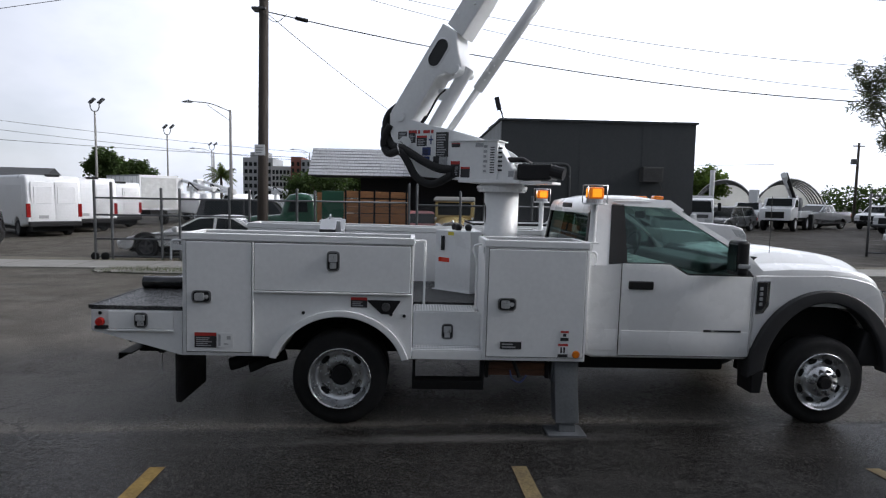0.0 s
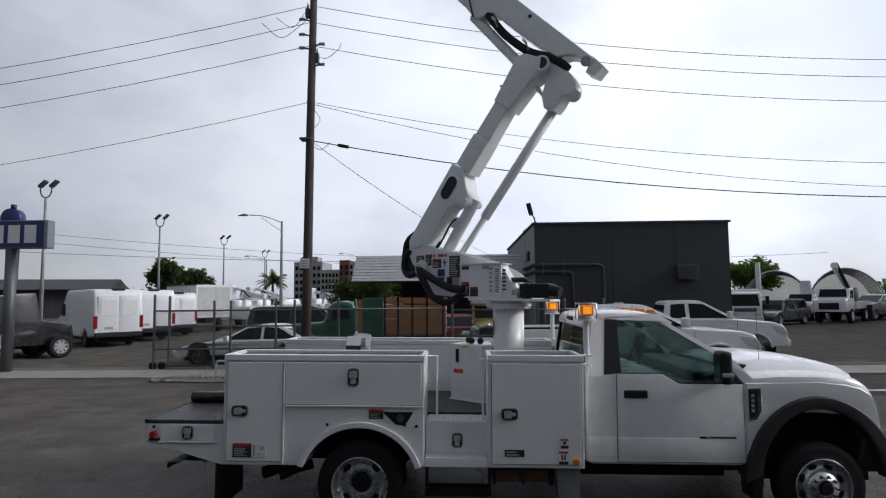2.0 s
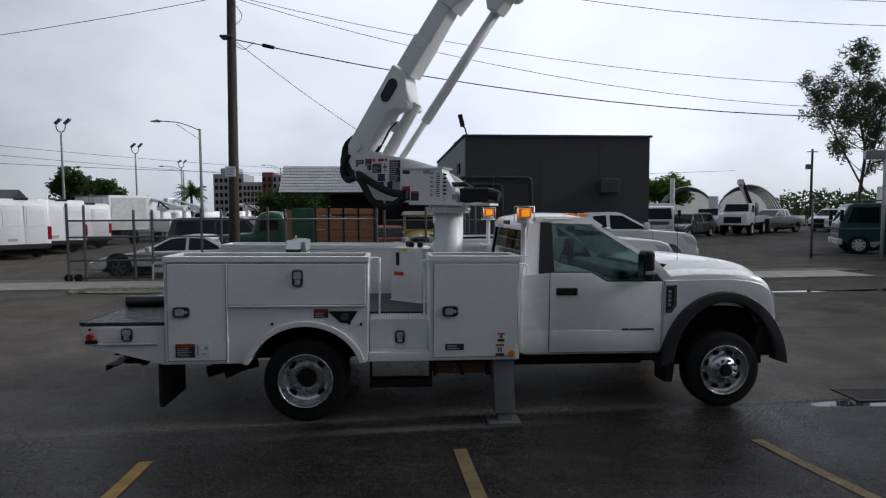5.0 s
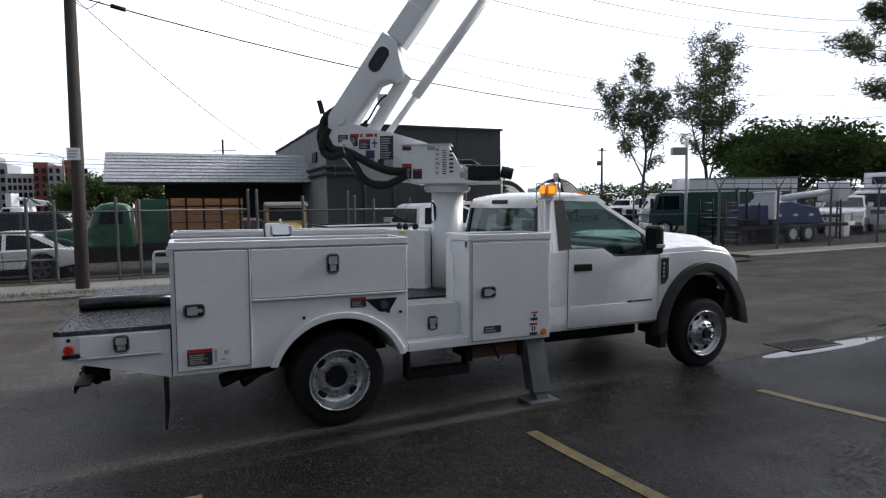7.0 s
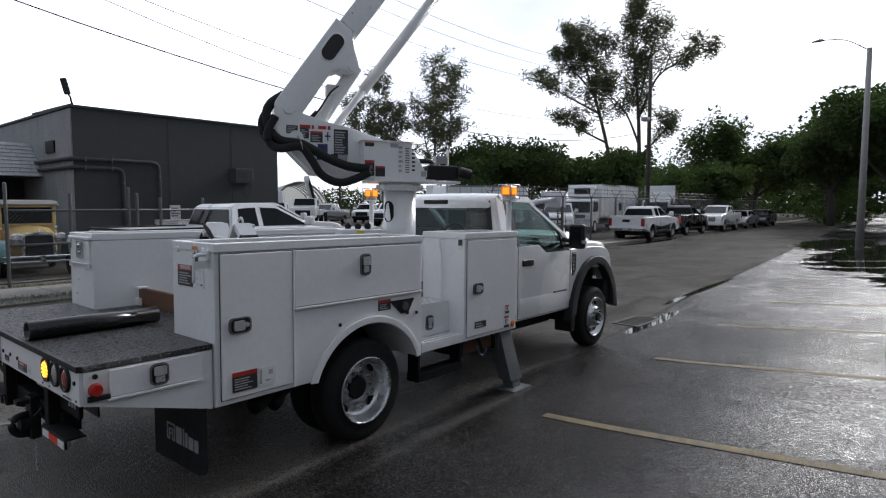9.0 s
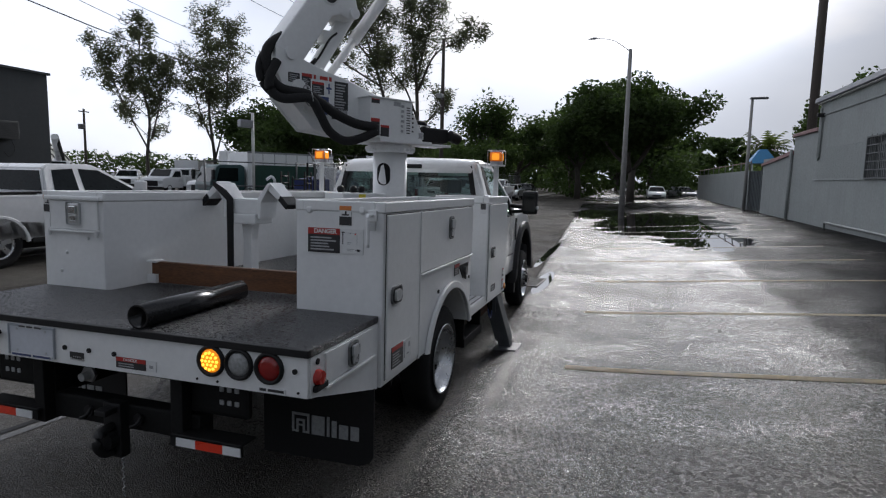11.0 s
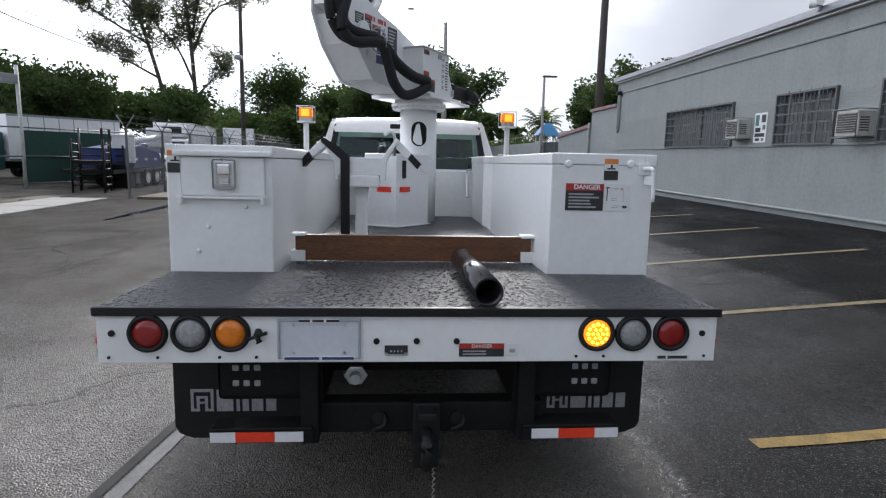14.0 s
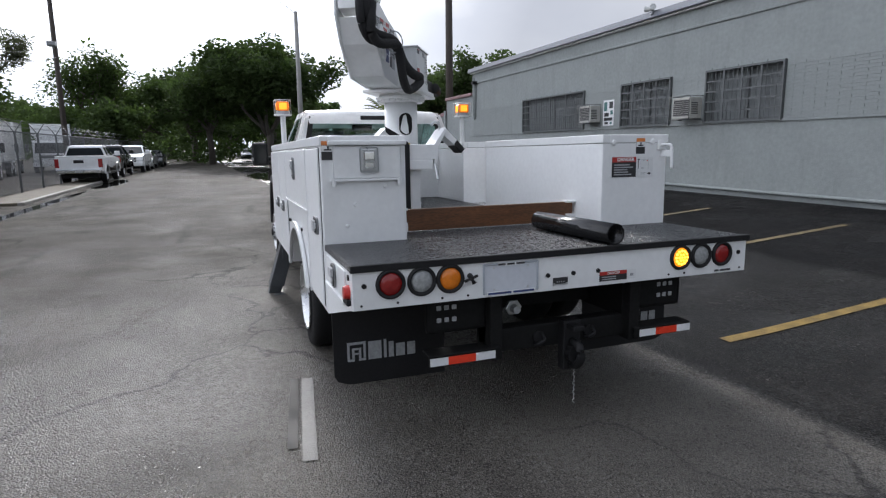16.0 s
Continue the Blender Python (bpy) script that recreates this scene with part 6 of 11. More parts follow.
cyl(bm, (-0.950, YUR - 0.01, 4.648), (-0.950, YUR + 0.012, 4.648), 0.055, seg=18)
bpart("tail_roller", bm, DECALGREY, upper)
bm = B()
cyl(bm, (0.459, -0.045, 5.535), (-0.189, -0.045, 4.766), 0.06, seg=20)
bpart("upper_cylinder", bm, BOOMWHITE, upper, "white upper boom cylinder")
bm = B()
tube(bm, curve_pts([(0.25, 0.0, 5.50), (0.206, 0.01, 5.44), (0.02, 0.02, 5.19), (-0.244, 0.03, 4.94), (-0.40, 0.035, 4.845), (-0.522, 0.03, 4.795), (-0.66, 0.02, 4.70), (-0.74, 0.0, 4.62)], 40), 0.048, 10)
bpart("hose", bm, HOSE, upper, "black hose bundle along the boom")
bm = B()
cyl(bm, (-0.316, YUR, 5.304), (-0.316, YUR + 0.006, 5.304), 0.022, seg=12)
bpart("boom_port", bm, BLACK, upper)
for u, z in ((0.115, 5.36), (-0.275, 5.0)):
    bm = B()
    tube(bm, [(u + 0.05, YUR - 0.01, z + 0.06), (u, YUR + 0.03, z), (u - 0.03, YUR + 0.02, z - 0.09)], 0.016, 6)
    bpart("hose_clip", bm, BOOMWHITE, upper)
bpart("control_cable", tube(B(), curve_pts([(0.62, YUR + 0.008, 5.97), (0.55, YUR + 0.01, 5.86), (0.47, YUR + 0.01, 5.72), (0.43, YUR + 0.01, 5.56), (0.41, YUR + 0.005, 5.48)], 18), 0.009, 5), BLACK, upper)
CD = Vector((0.709, 0, 0.705))
bm = B()
prism(bm, [(1.254, 6.928), (1.522, 7.207), (1.735, 7.048), (1.463, 6.758)], "y", YUL - 0.025, YUR + 0.025, 0.012, 2)
collar = bpart("boom_collar", bm, BOOMWHITE, upper, "white boom end collar")
bm = B()
prism(bm, [(1.44, 6.754), (1.723, 7.035), (1.747, 7.014), (1.463, 6.727)], "y", YUL, YUR)
box(bm, 1.30, 1.38, YUR + 0.002, YUR + 0.03, 6.655, 6.725)
bpart("wear_pad", bm, BLACK, collar)
bm = B()
prism(bm, [(1.565, 7.205), (2.51, 8.145), (2.70, 7.99), (1.725, 7.06)], "y", -0.175, 0.005, 0.014, 2)
tip = bpart("tip_boom", bm, BOOMWHITE, upper, "white inner tip boom")
bm = B()
prism(bm, [(2.155, 7.80), (2.176, 7.82), (2.37, 7.687), (2.351, 7.671)], "y", -0.179, 0.009)
bpart("red_band", bm, DECALRED, tip)
for mm, bars in ((DECALBLACK, ((0.0, 0.16, -0.05, 0.05), (0.19, 0.05, -0.05, 0.06), (0.26, 0.07, -0.05, 0.04), (0.36, 0.09, -0.05, 0.03), (0.48, 0.08, -0.05, 0.03))), (DECALORANGE, ((-0.20, 0.14, 0.03, 0.06), (-0.20, 0.03, -0.06, 0.03), (-0.09, 0.03, -0.06, 0.03), (-0.15, 0.05, -0.02, 0.01)))):
    bm = B()
    for a, w, z0, z1 in bars:
        a = 0.10 - a * 0.70
        pts = [Vector((0.84, 0, 6.36)) + CD * q + Vector((-0.705, 0, 0.709)) * zz * 1.2 for q, zz in ((a, z0), (a - w * 0.70, z0), (a - w * 0.70, z1), (a, z1))]
        prism(bm, [(p.x, p.z) for p in pts], "y", YUR, YUR + 0.002)
    bpart("emblem", bm, mm, upper, "maker emblem as plain blocks")

# ---- bucket ----
BKT = MB @ Matrix.Translation((3.06, 0.30, 8.32)) @ Matrix.Scale(1.12, 4)
# in this frame x runs along the emblem face, -y away from it


def kpart(name, bm, material, parent, label="", sm=0):
    if sm:
        smooth(bm, sm)
    bmesh.ops.transform(bm, matrix=BKT, verts=bm.verts)
    bmesh.ops.recalc_face_normals(bm, faces=bm.faces)
    return part(name, bm, material, parent, label)


bm = B()
vs = []
for z, k in ((0.0, 0.03), (0.05, 0.0), (0.93, -0.02)):
    vs.append([(0 + k, 0 - k, z), (0.64 - k, 0 - k, z), (0.64 - k, -0.52 + k, z), (0 + k, -0.52 + k, z)])
loft(bm, vs)
bmesh.ops.bevel(bm, geom=[e for e in bm.edges if abs(e.verts[0].co.z - e.verts[1].co.z) > 0.02], offset=0.035, segments=3, affect="EDGES")
bucket = kpart("bucket", bm, BOOMWHITE, truck, "white fibreglass personnel bucket", 40)
bm = B()
for a, b, c, d in ((-0.04, 0.68, -0.03, 0.04), (-0.04, 0.68, -0.56, -0.49), (-0.04, 0.03, -0.5, 0.0), (0.61, 0.68, -0.5, 0.0)):
    box(bm, a, b, c, d, 0.895, 0.965, 0.015)
kpart("bucket_rim", bm, BLACK, bucket, "black padded bucket rim")
bm = B()
box(bm, 0.675, 0.83, -0.44, -0.10, 0.20, 0.76, 0.03, 3)
kpart("tool_pouch", bm, BOOMWHITE, bucket, "white tool pouch")
for z in (0.24, 0.60):
    kpart("bucket_step", prism(B(), [(0.01, z), (-0.10, z + 0.02), (-0.13, z + 0.13), (-0.10, z + 0.155), (0.01, z + 0.22)], "y", -0.40, -0.14, 0.02, 3), BOOMWHITE, bucket, "moulded bucket step")
bm = B()
for a in (-0.11, -0.22, -0.34):
    box(bm, -0.026, -0.012, a - 0.04, a + 0.04, 0.78, 0.87)
kpart("label", bm, DECALGREY, bucket)
bm = B()
for a, w, h in ((0.42, 0.05, 0.10), (0.36, 0.02, 0.11), (0.31, 0.03, 0.10), (0.26, 0.045, 0.075), (0.20, 0.04, 0.075)):
    box(bm, a - w, a, 0.008, 0.019, 0.66, 0.66 + h)
kpart("emblem", bm, DECALBLACK, bucket)
bm = B()
box(bm, 0.50, 0.58, 0.008, 0.019, 0.66, 0.75)
kpart("emblem", bm, DECALORANGE, bucket)
bm = B()
tube(bm, [(2.60, -0.085, 8.02), (2.72, -0.06, 8.2), (2.78, -0.04, 8.46)], 0.085, 12)
cyl(bm, (2.80, -0.02, 8.42), (2.78, 0.0, 8.62), 0.12, 0.12, 20)
cyl(bm, (2.70, 0.0, 8.50), (2.32, 0.0, 8.80), 0.14, 0.15, 22)
prism(bm, arc(2.33, 8.97, 0.13, 0.13, -10, 170, 10) + arc(2.18, 8.68, 0.13, 0.13, 170, 350, 10), "y", -0.08, 0.15, 0.03, 3)
wrist = bpart("wrist", bm, BOOMWHITE, truck, "white bucket rotator and wrist", 40)
for du, dz in ((0.33, 0.05), (0.27, -0.07), (0.21, -0.19)):
    bpart("wrist_port", cyl(B(), (2.0 + du, 0.155, 8.95 + dz), (2.0 + du, 0.166, 8.95 + dz), 0.035, seg=14), BLACK, wrist)
bm = B()
box(bm, 2.06, 2.30, 0.06, 0.22, 8.62, 8.70, 0.02)
bpart("hose_block", bm, BLACK, wrist)
for pts, r in (([(2.16, 0.17, 8.66), (2.13, 0.2, 8.40), (2.19, 0.18, 7.97), (2.40, 0.14, 7.86), (2.62, 0.12, 7.90), (2.86, 0.1, 8.02)], 0.036),
               ([(3.26, 0.08, 8.30), (3.22, 0.1, 8.0), (2.91, 0.12, 7.72), (2.65, 0.1, 7.74), (2.45, 0.05, 7.86)], 0.046),
               ([(2.34, 0.1, 8.06), (2.30, 0.14, 7.98), (2.40, 0.08, 7.92)], 0.03)):
    bpart("hose_loop", tube(B(), curve_pts(pts, 36), r, 10), HOSE, wrist, "black hose loop at the bucket")

# ---- things on the bed, all bolted to the truck ----
bm = B()
prism(bm, [(0.98, 0.385), (0.825, 0.112), (1.165, -0.175), (1.285, -0.06), (1.285, 0.385)], "z", 0.987, 1.612, 0.01, 2)
pod = part("control_pod", bm, BOOMWHITE, truck, "white sheet-steel control cabinet")
bm = B()
prism(bm, [(0.965, 0.40), (0.80, 0.112), (1.165, -0.20), (1.29, -0.07), (1.29, 0.40)], "z", 0.986, 0.998, 0.004)
part("pod_base", bm, BOOMWHITE, pod)


def pod_strip(p, q, a, b, z0, z1, d):
    """A thin plate on the pod's rear face p-q, from share a to share b of its width."""
    n = Vector((p[1] - q[1], q[0] - p[0])).normalized() * -d
    u, v = [(p[0] + (q[0] - p[0]) * k, p[1] + (q[1] - p[1]) * k) for k in (a, b)]
    return prism(B(), [u, v, (v[0] + n.x, v[1] + n.y), (u[0] + n.x, u[1] + n.y)], "z", z0, z1)


POD_L, POD_C, POD_R = (0.98, 0.385), (0.825, 0.112), (1.165, -0.175)
part("reflector", pod_strip(POD_L, POD_C, 0.40, 0.85, 1.285, 1.330, 0.004), REFLRED, pod, "red reflector")
part("reflector", pod_strip(POD_C, POD_R, 0.10, 0.41, 1.285, 1.330, 0.004), REFLRED, pod, "red reflector")
part("pod_handle", pod_strip(POD_C, POD_R, 0.175, 0.265, 1.405, 1.555, 0.012), BLACK, pod, "black grip slot")
part("caution_sticker", pod_strip(POD_C, POD_R, 0.36, 0.52, 1.565, 1.6, 0.003), DECALYELLOW, pod, "small yellow caution sticker")
part("hose_bundle", tube(B(), curve_pts([(1.33, 0.16, 1.56), (1.36, 0.10, 1.40), (1.34, 0.08, 1.18), (1.38, 0.10, 1.0)], 20), 0.045, 10), HOSE, pod, "black hose bundle beside the cabinet")
for x, y in ((1.03, 0.24), (1.06, 0.12), (1.16, 0.08)):
    bm = B()
    cyl(bm, (x, y, 1.605), (x, y, 1.635), 0.028, seg=10)
    bmesh.ops.create_icosphere(bm, subdivisions=2, radius=0.038, matrix=Matrix.Translation((x, y, 1.645)))
    part("control_lever", smooth(bm), BLACK, pod, "black control lever")
bm = B()
prism(bm, [(0.293, 0.985), (0.30, 1.25), (0.285, 1.38), (0.385, 1.38), (0.37, 1.25), (0.377, 0.985)], "x", -0.325, -0.235, 0.008, 2)
box(bm, -0.38, -0.18, 0.26, 0.41, 0.985, 1.0, 0.004)
rest = part("boom_rest", bm, BOOMWHITE, truck, "white post of the boom rest")
bm = B()
box(bm, -0.395, -0.16, 0.215, 0.452, 1.375, 1.452, 0.012, 2)
part("rest_pan", bm, BOOMWHITE, rest, "white folded steel pan")
bm = B()
box(bm, -0.385, -0.17, 0.198, 0.476, 1.452, 1.565, 0.006)
part("cradle", bm, BOOMWHITE, rest, "white trough of the boom rest")
for s in (-1, 1):
    arm = [(0.337 + s * (0.337 - y), z) for y, z in ((0.20, 1.42), (0.20, 1.565), (0.118, 1.680), (0.095, 1.672), (0.172, 1.540), (0.178, 1.42))]
    part("cradle_arm", prism(B(), arm, "x", -0.385, -0.17, 0.004), BOOMWHITE, rest, "white angled cradle arm")
    flap = [(0.337 + s * (0.337 - y), z) for y, z in ((0.122, 1.682), (0.105, 1.69), (0.005, 1.590), (0.030, 1.555), (0.112, 1.625))]
    part("cradle_flap", prism(B(), flap, "x", -0.37, -0.21, 0.004), BOOMWHITE, rest, "white hinged flap")
    pad = [(0.337 + s * (0.337 - y), z) for y, z in ((0.012, 1.597), (0.036, 1.563), (-0.028, 1.497), (-0.054, 1.528))]
    part("cradle_pad", prism(B(), pad, "x", -0.372, -0.205, 0.004), BLACK, rest, "black rubber cradle pad")
bm = B()
prism(bm, [(0.585, 1.695), (0.46, 1.625), (0.402, 1.565), (0.402, 0.99), (0.458, 0.99), (0.46, 1.55), (0.58, 1.655)], "x", -0.402, -0.396, 0.001)
part("tie_strap", bm, BLACK, rest, "black hanging tie-down strap")
part("strap_hook", tube(B(), curve_pts([(-0.28, 0.12, 1.58), (-0.28, 0.12, 1.70), (-0.28, 0.15, 1.735), (-0.28, 0.19, 1.71)], 16), 0.010, 8), STEEL, rest)
for s in (-1, 1):
    bm = B()
    cyl(bm, (1.92, s * 0.62, 1.41), (1.80, s * 0.615, 1.20), 0.018, seg=12)
    cyl(bm, (1.95, s * 0.622, 1.46), (1.92, s * 0.62, 1.41), 0.009, seg=8)
    tube(bm, [(1.95, s * 0.66, 1.48), (1.95, s * 0.60, 1.47), (1.95, s * 0.62, 1.45)], 0.01, 6)
    part("gas_strut", bm, STEEL, truck, "small steel gas strut")
bm = B()
box(bm, 1.98, 2.06, -0.68, 0.68, 0.985, 1.46, 0.005)
part("headboard", bm, BOXWHITE, truck, "white bed headboard")
bm = B()
for s in (-1, 1):
    box(bm, -0.97, -0.88, *sorted((s * 0.675, s * 0.60)), 0.99, 1.05, 0.004)
    box(bm, -0.97, -0.88, *sorted((s * 0.675, s * 0.60)), 1.13, 1.145, 0.003)
part_each("board_bracket", bm, BOXWHITE, truck, "white board bracket")
bm = B()
box(bm, -0.945, -0.905, -0.66, 0.655, 0.992, 1.135, 0.004)
board = part("tail_board", bm, WOOD, None)
board.matrix_world = truck.matrix_world.copy()
tagged(board, "brown stained wooden plank across the truck bed", "plank")
bm = B()
out_r, in_r, n_ = 0.058, 0.050, 32
ringpts = []
for x, r in ((0.0, in_r), (0.0, out_r), (0.80, out_r), (0.80, in_r)):
    ringpts.append([bm.verts.new((x, r * math.cos(a), r * math.sin(a))) for a in (2 * math.pi * i / n_ for i in range(n_))])
for a in range(4):
    b = (a + 1) % 4
    for i in range(n_):
        j = (i + 1) % n_
        bm.faces.new((ringpts[a][i], ringpts[a][j], ringpts[b][j], ringpts[b][i])).smooth = a in (1, 3)
bmesh.ops.recalc_face_normals(bm, faces=bm.faces)
PIPE = mat("black_abs_pipe", (0.012, 0.012, 0.013), 0.14, var=0.3, scale=8, rvar=0.06)
pipe = part("pipe", bm, PIPE, None)
pipe.matrix_world = truck.matrix_world @ Matrix.Translation((-2.0, -0.26, 0.990 + out_r)) @ Matrix.Rotation(radians(1.5), 4, "Z")
tagged(pipe, "short black plastic pipe lying on the tail shelf", "pipe")


# ---- masonry, metal and street materials ----
def masonry(name, col, spread=0.12, streak=0.25, bump=0.35, bscale=35, rough=0.85, stain=(0.12, 0.12, 0.11)):
    """Painted stucco: mottling, long rain streaks below the roof line, fine relief."""
    m = mat(name, col, rough, var=spread, scale=1.3, bump=bump, bscale=bscale)
    n, l = m.node_tree.nodes, m.node_tree.links
    p = n["Principled BSDF"]
    src = p.inputs["Base Color"].links[0].from_socket
    tc, mp, k, r, mx = (n.new("ShaderNode" + q) for q in ("TexCoord", "Mapping", "TexNoise", "MapRange", "Mix"))
    mp.inputs["Scale"].default_value = (1.6, 1.6, 0.16)
    k.inputs["Scale"].default_value, k.inputs["Detail"].default_value, k.inputs["Roughness"].default_value = 2.2, 6, 0.62
    r.inputs["From Min"].default_value, r.inputs["From Max"].default_value, r.inputs["To Max"].default_value = 0.52, 0.78, streak
    mx.data_type = "RGBA"
    mx.inputs["B"].default_value = (*stain, 1)
    l.new(tc.outputs["Object"], mp.inputs["Vector"])
    l.new(mp.outputs["Vector"], k.inputs["Vector"])
    l.new(k.outputs["Fac"], r.inputs["Value"])
    l.new(r.outputs["Result"], mx.inputs["Factor"])
    l.new(src, mx.inputs["A"])
    l.new(mx.outputs["Result"], p.inputs["Base Color"])
    return m


WALLGREY = masonry("grey_painted_block_wall", (0.25, 0.268, 0.262))
BRICKGREY = mat("grey_painted_brick", (0.25, 0.268, 0.262), 0.8, var=0.10, scale=3, bump=0.3, bscale=60)
PINKCOPE = mat("faded_pink_coping", (0.25, 0.155, 0.15), 0.8, var=0.25, scale=3, bump=0.2)
DARKWALL = masonry("charcoal_stucco_wall", (0.045, 0.050, 0.053), 0.10, 0.3, 0.3, 40, 0.8, (0.07, 0.075, 0.075))
PALEWALL = masonry("weathered_pale_grey_stucco", (0.26, 0.275, 0.275), 0.18, 0.6, 0.3, 30, 0.85, (0.12, 0.12, 0.115))
METALEDGE = mat("grey_metal_roof_edge", (0.16, 0.17, 0.19), 0.45, metal=0.3, var=0.15, scale=2)
DRIPWHITE = mat("dirty_white_trim", (0.50, 0.51, 0.50), 0.6, var=0.2, scale=4)
BARGREY = mat("grey_painted_bars", (0.095, 0.102, 0.102), 0.55, var=0.2, scale=8)
WINGLASS = mat("dusty_insect_screen", (0.155, 0.165, 0.165), 0.75, var=0.2, scale=5, bump=0.3, bscale=300)
DARKROOM = mat("room_shade", (0.03, 0.032, 0.033), 0.9, var=0.3)
ACBEIGE = mat("beige_air_conditioner_case", (0.50, 0.49, 0.45), 0.5, var=0.12, scale=6, dirt=(0.22, 0.20, 0.17))
ACDARK = mat("air_conditioner_grille_dark", (0.05, 0.05, 0.05), 0.5, var=0.3)
SHINGLE = mat("pale_grey_wooden_shake", (0.43, 0.44, 0.46), 0.8, var=0.18, scale=4, stretch=(6, 1, 1), bump=0.3, bscale=30, island=False, dirt=(0.25, 0.25, 0.26))
ROOFTAR = mat("grey_roof_membrane", (0.20, 0.20, 0.20), 0.9, var=0.2, scale=2)
GALV = mat("galvanised_steel", (0.26, 0.27, 0.28), 0.45, metal=0.7, var=0.2, scale=12)
GALVDARK = mat("weathered_fence_steel", (0.12, 0.125, 0.13), 0.5, metal=0.5, var=0.2, scale=12)
CONCRETE = mat("worn_concrete", (0.25, 0.24, 0.22), 0.85, var=0.2, scale=2, bump=0.3, bscale=60, dirt=(0.16, 0.15, 0.13))
POLEWOOD = mat("creosoted_pole_wood", (0.055, 0.045, 0.038), 0.8, var=0.35, scale=4, stretch=(5, 5, 0.4), bump=0.4, bscale=40)
POLECONC = mat("concrete_lamp_pole", (0.28, 0.275, 0.265), 0.8, var=0.15, scale=5, bump=0.2)
CERAMIC = mat("brown_glazed_ceramic", (0.07, 0.05, 0.045), 0.25, var=0.2)
WIRE = mat("black_cable", (0.02, 0.02, 0.021), 0.6, var=0.2)
GRAVEL = mat("gravel_verge", (0.12, 0.118, 0.10), 0.9, var=0.5, scale=5, bump=0.9, bscale=45, dirt=(0.055, 0.068, 0.03))
SOIL = mat("bare_verge_soil", (0.11, 0.095, 0.07), 0.95, var=0.4, scale=3, bump=0.6, bscale=40, dirt=(0.05, 0.06, 0.03))


def wall_with_holes(bm, x0, x1, z0, z1, y0, y1, holes):
    """A straight wall along x built up of solid lengths round its openings (hx0, hx1, hz0, hz1), all of one sill and head."""
    if not holes:
        return box(bm, x0, x1, y0, y1, z0, z1)
    a, b = holes[0][2], holes[0][3]
    box(bm, x0, x1, y0, y1, z0, a)
    box(bm, x0, x1, y0, y1, b, z1)
    p = x0
    for h in sorted(holes):
        box(bm, p, h[0], y0, y1, a, b)
        p = h[1]
    box(bm, p, x1, y0, y1, a, b)
    return bm


# ---- long grey building beside the lot ----
WY = -8.55
LX0, LX1 = -24.0, 19.3
WINS = [(10.85, 14.6), (7.2, 9.0), (4.1, 6.0), (-1.6, 1.05), (-8.2, -5.4), (-15.5, -12.0)]
long_b = thing("long_building", Matrix(), "long low grey painted block building with barred windows", "building")
bm = B()
wall_with_holes(bm, LX0, LX1, 0.0, 4.58, WY - 0.25, WY, [(a, b, 2.02, 3.10) for a, b in WINS])
box(bm, LX1 - 0.25, LX1, -22, WY - 0.25, 0, 4.58)
box(bm, LX0, LX0 + 0.25, -22, WY - 0.25, 0, 4.58)
box(bm, LX0, LX1, -22.25, -22, 0, 4.58)
part("wall", bm, WALLGREY, long_b, "grey painted block walls")
bm = B()
box(bm, LX0, LX1 + 0.05, -22.2, WY - 0.01, 4.58, 4.64)
part("roof", bm, ROOFTAR, long_b, "flat grey roof")
bm = B()
prism(bm, [(WY + 0.0, 4.58), (WY + 0.15, 4.58), (WY + 0.17, 4.60), (WY + 0.15, 4.745), (WY + 0.0, 4.77)], "x", LX0 - 0.1, LX1 + 0.15, 0.01, 1)
part("roof_edge", bm, METALEDGE, long_b, "grey metal roof edge")
bm = B()
box(bm, LX0, LX1 + 0.06, WY + 0.002, WY + 0.10, 4.535, 4.575, 0.008)
part("drip_trim", bm, DRIPWHITE, long_b, "dirty white trim below the roof edge")
bm = B()
prism(bm, [(WY, 4.115), (WY + 0.035, 4.125), (WY + 0.04, 4.165), (WY, 4.185)], "x", LX0, LX1)
part("string_course", bm, WALLGREY, long_b)
bm = B()
box(bm, LX0, LX1, WY, WY + 0.03, 1.965, 2.015, 0.008)
part("sill_course", bm, WALLGREY, long_b)
# added back wall and floor, coloured dark for room shade, unseen behind the screens
bm = B()
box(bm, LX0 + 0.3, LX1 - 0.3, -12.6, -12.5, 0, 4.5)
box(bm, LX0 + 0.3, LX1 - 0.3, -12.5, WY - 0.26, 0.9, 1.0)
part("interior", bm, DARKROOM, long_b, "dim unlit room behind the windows")


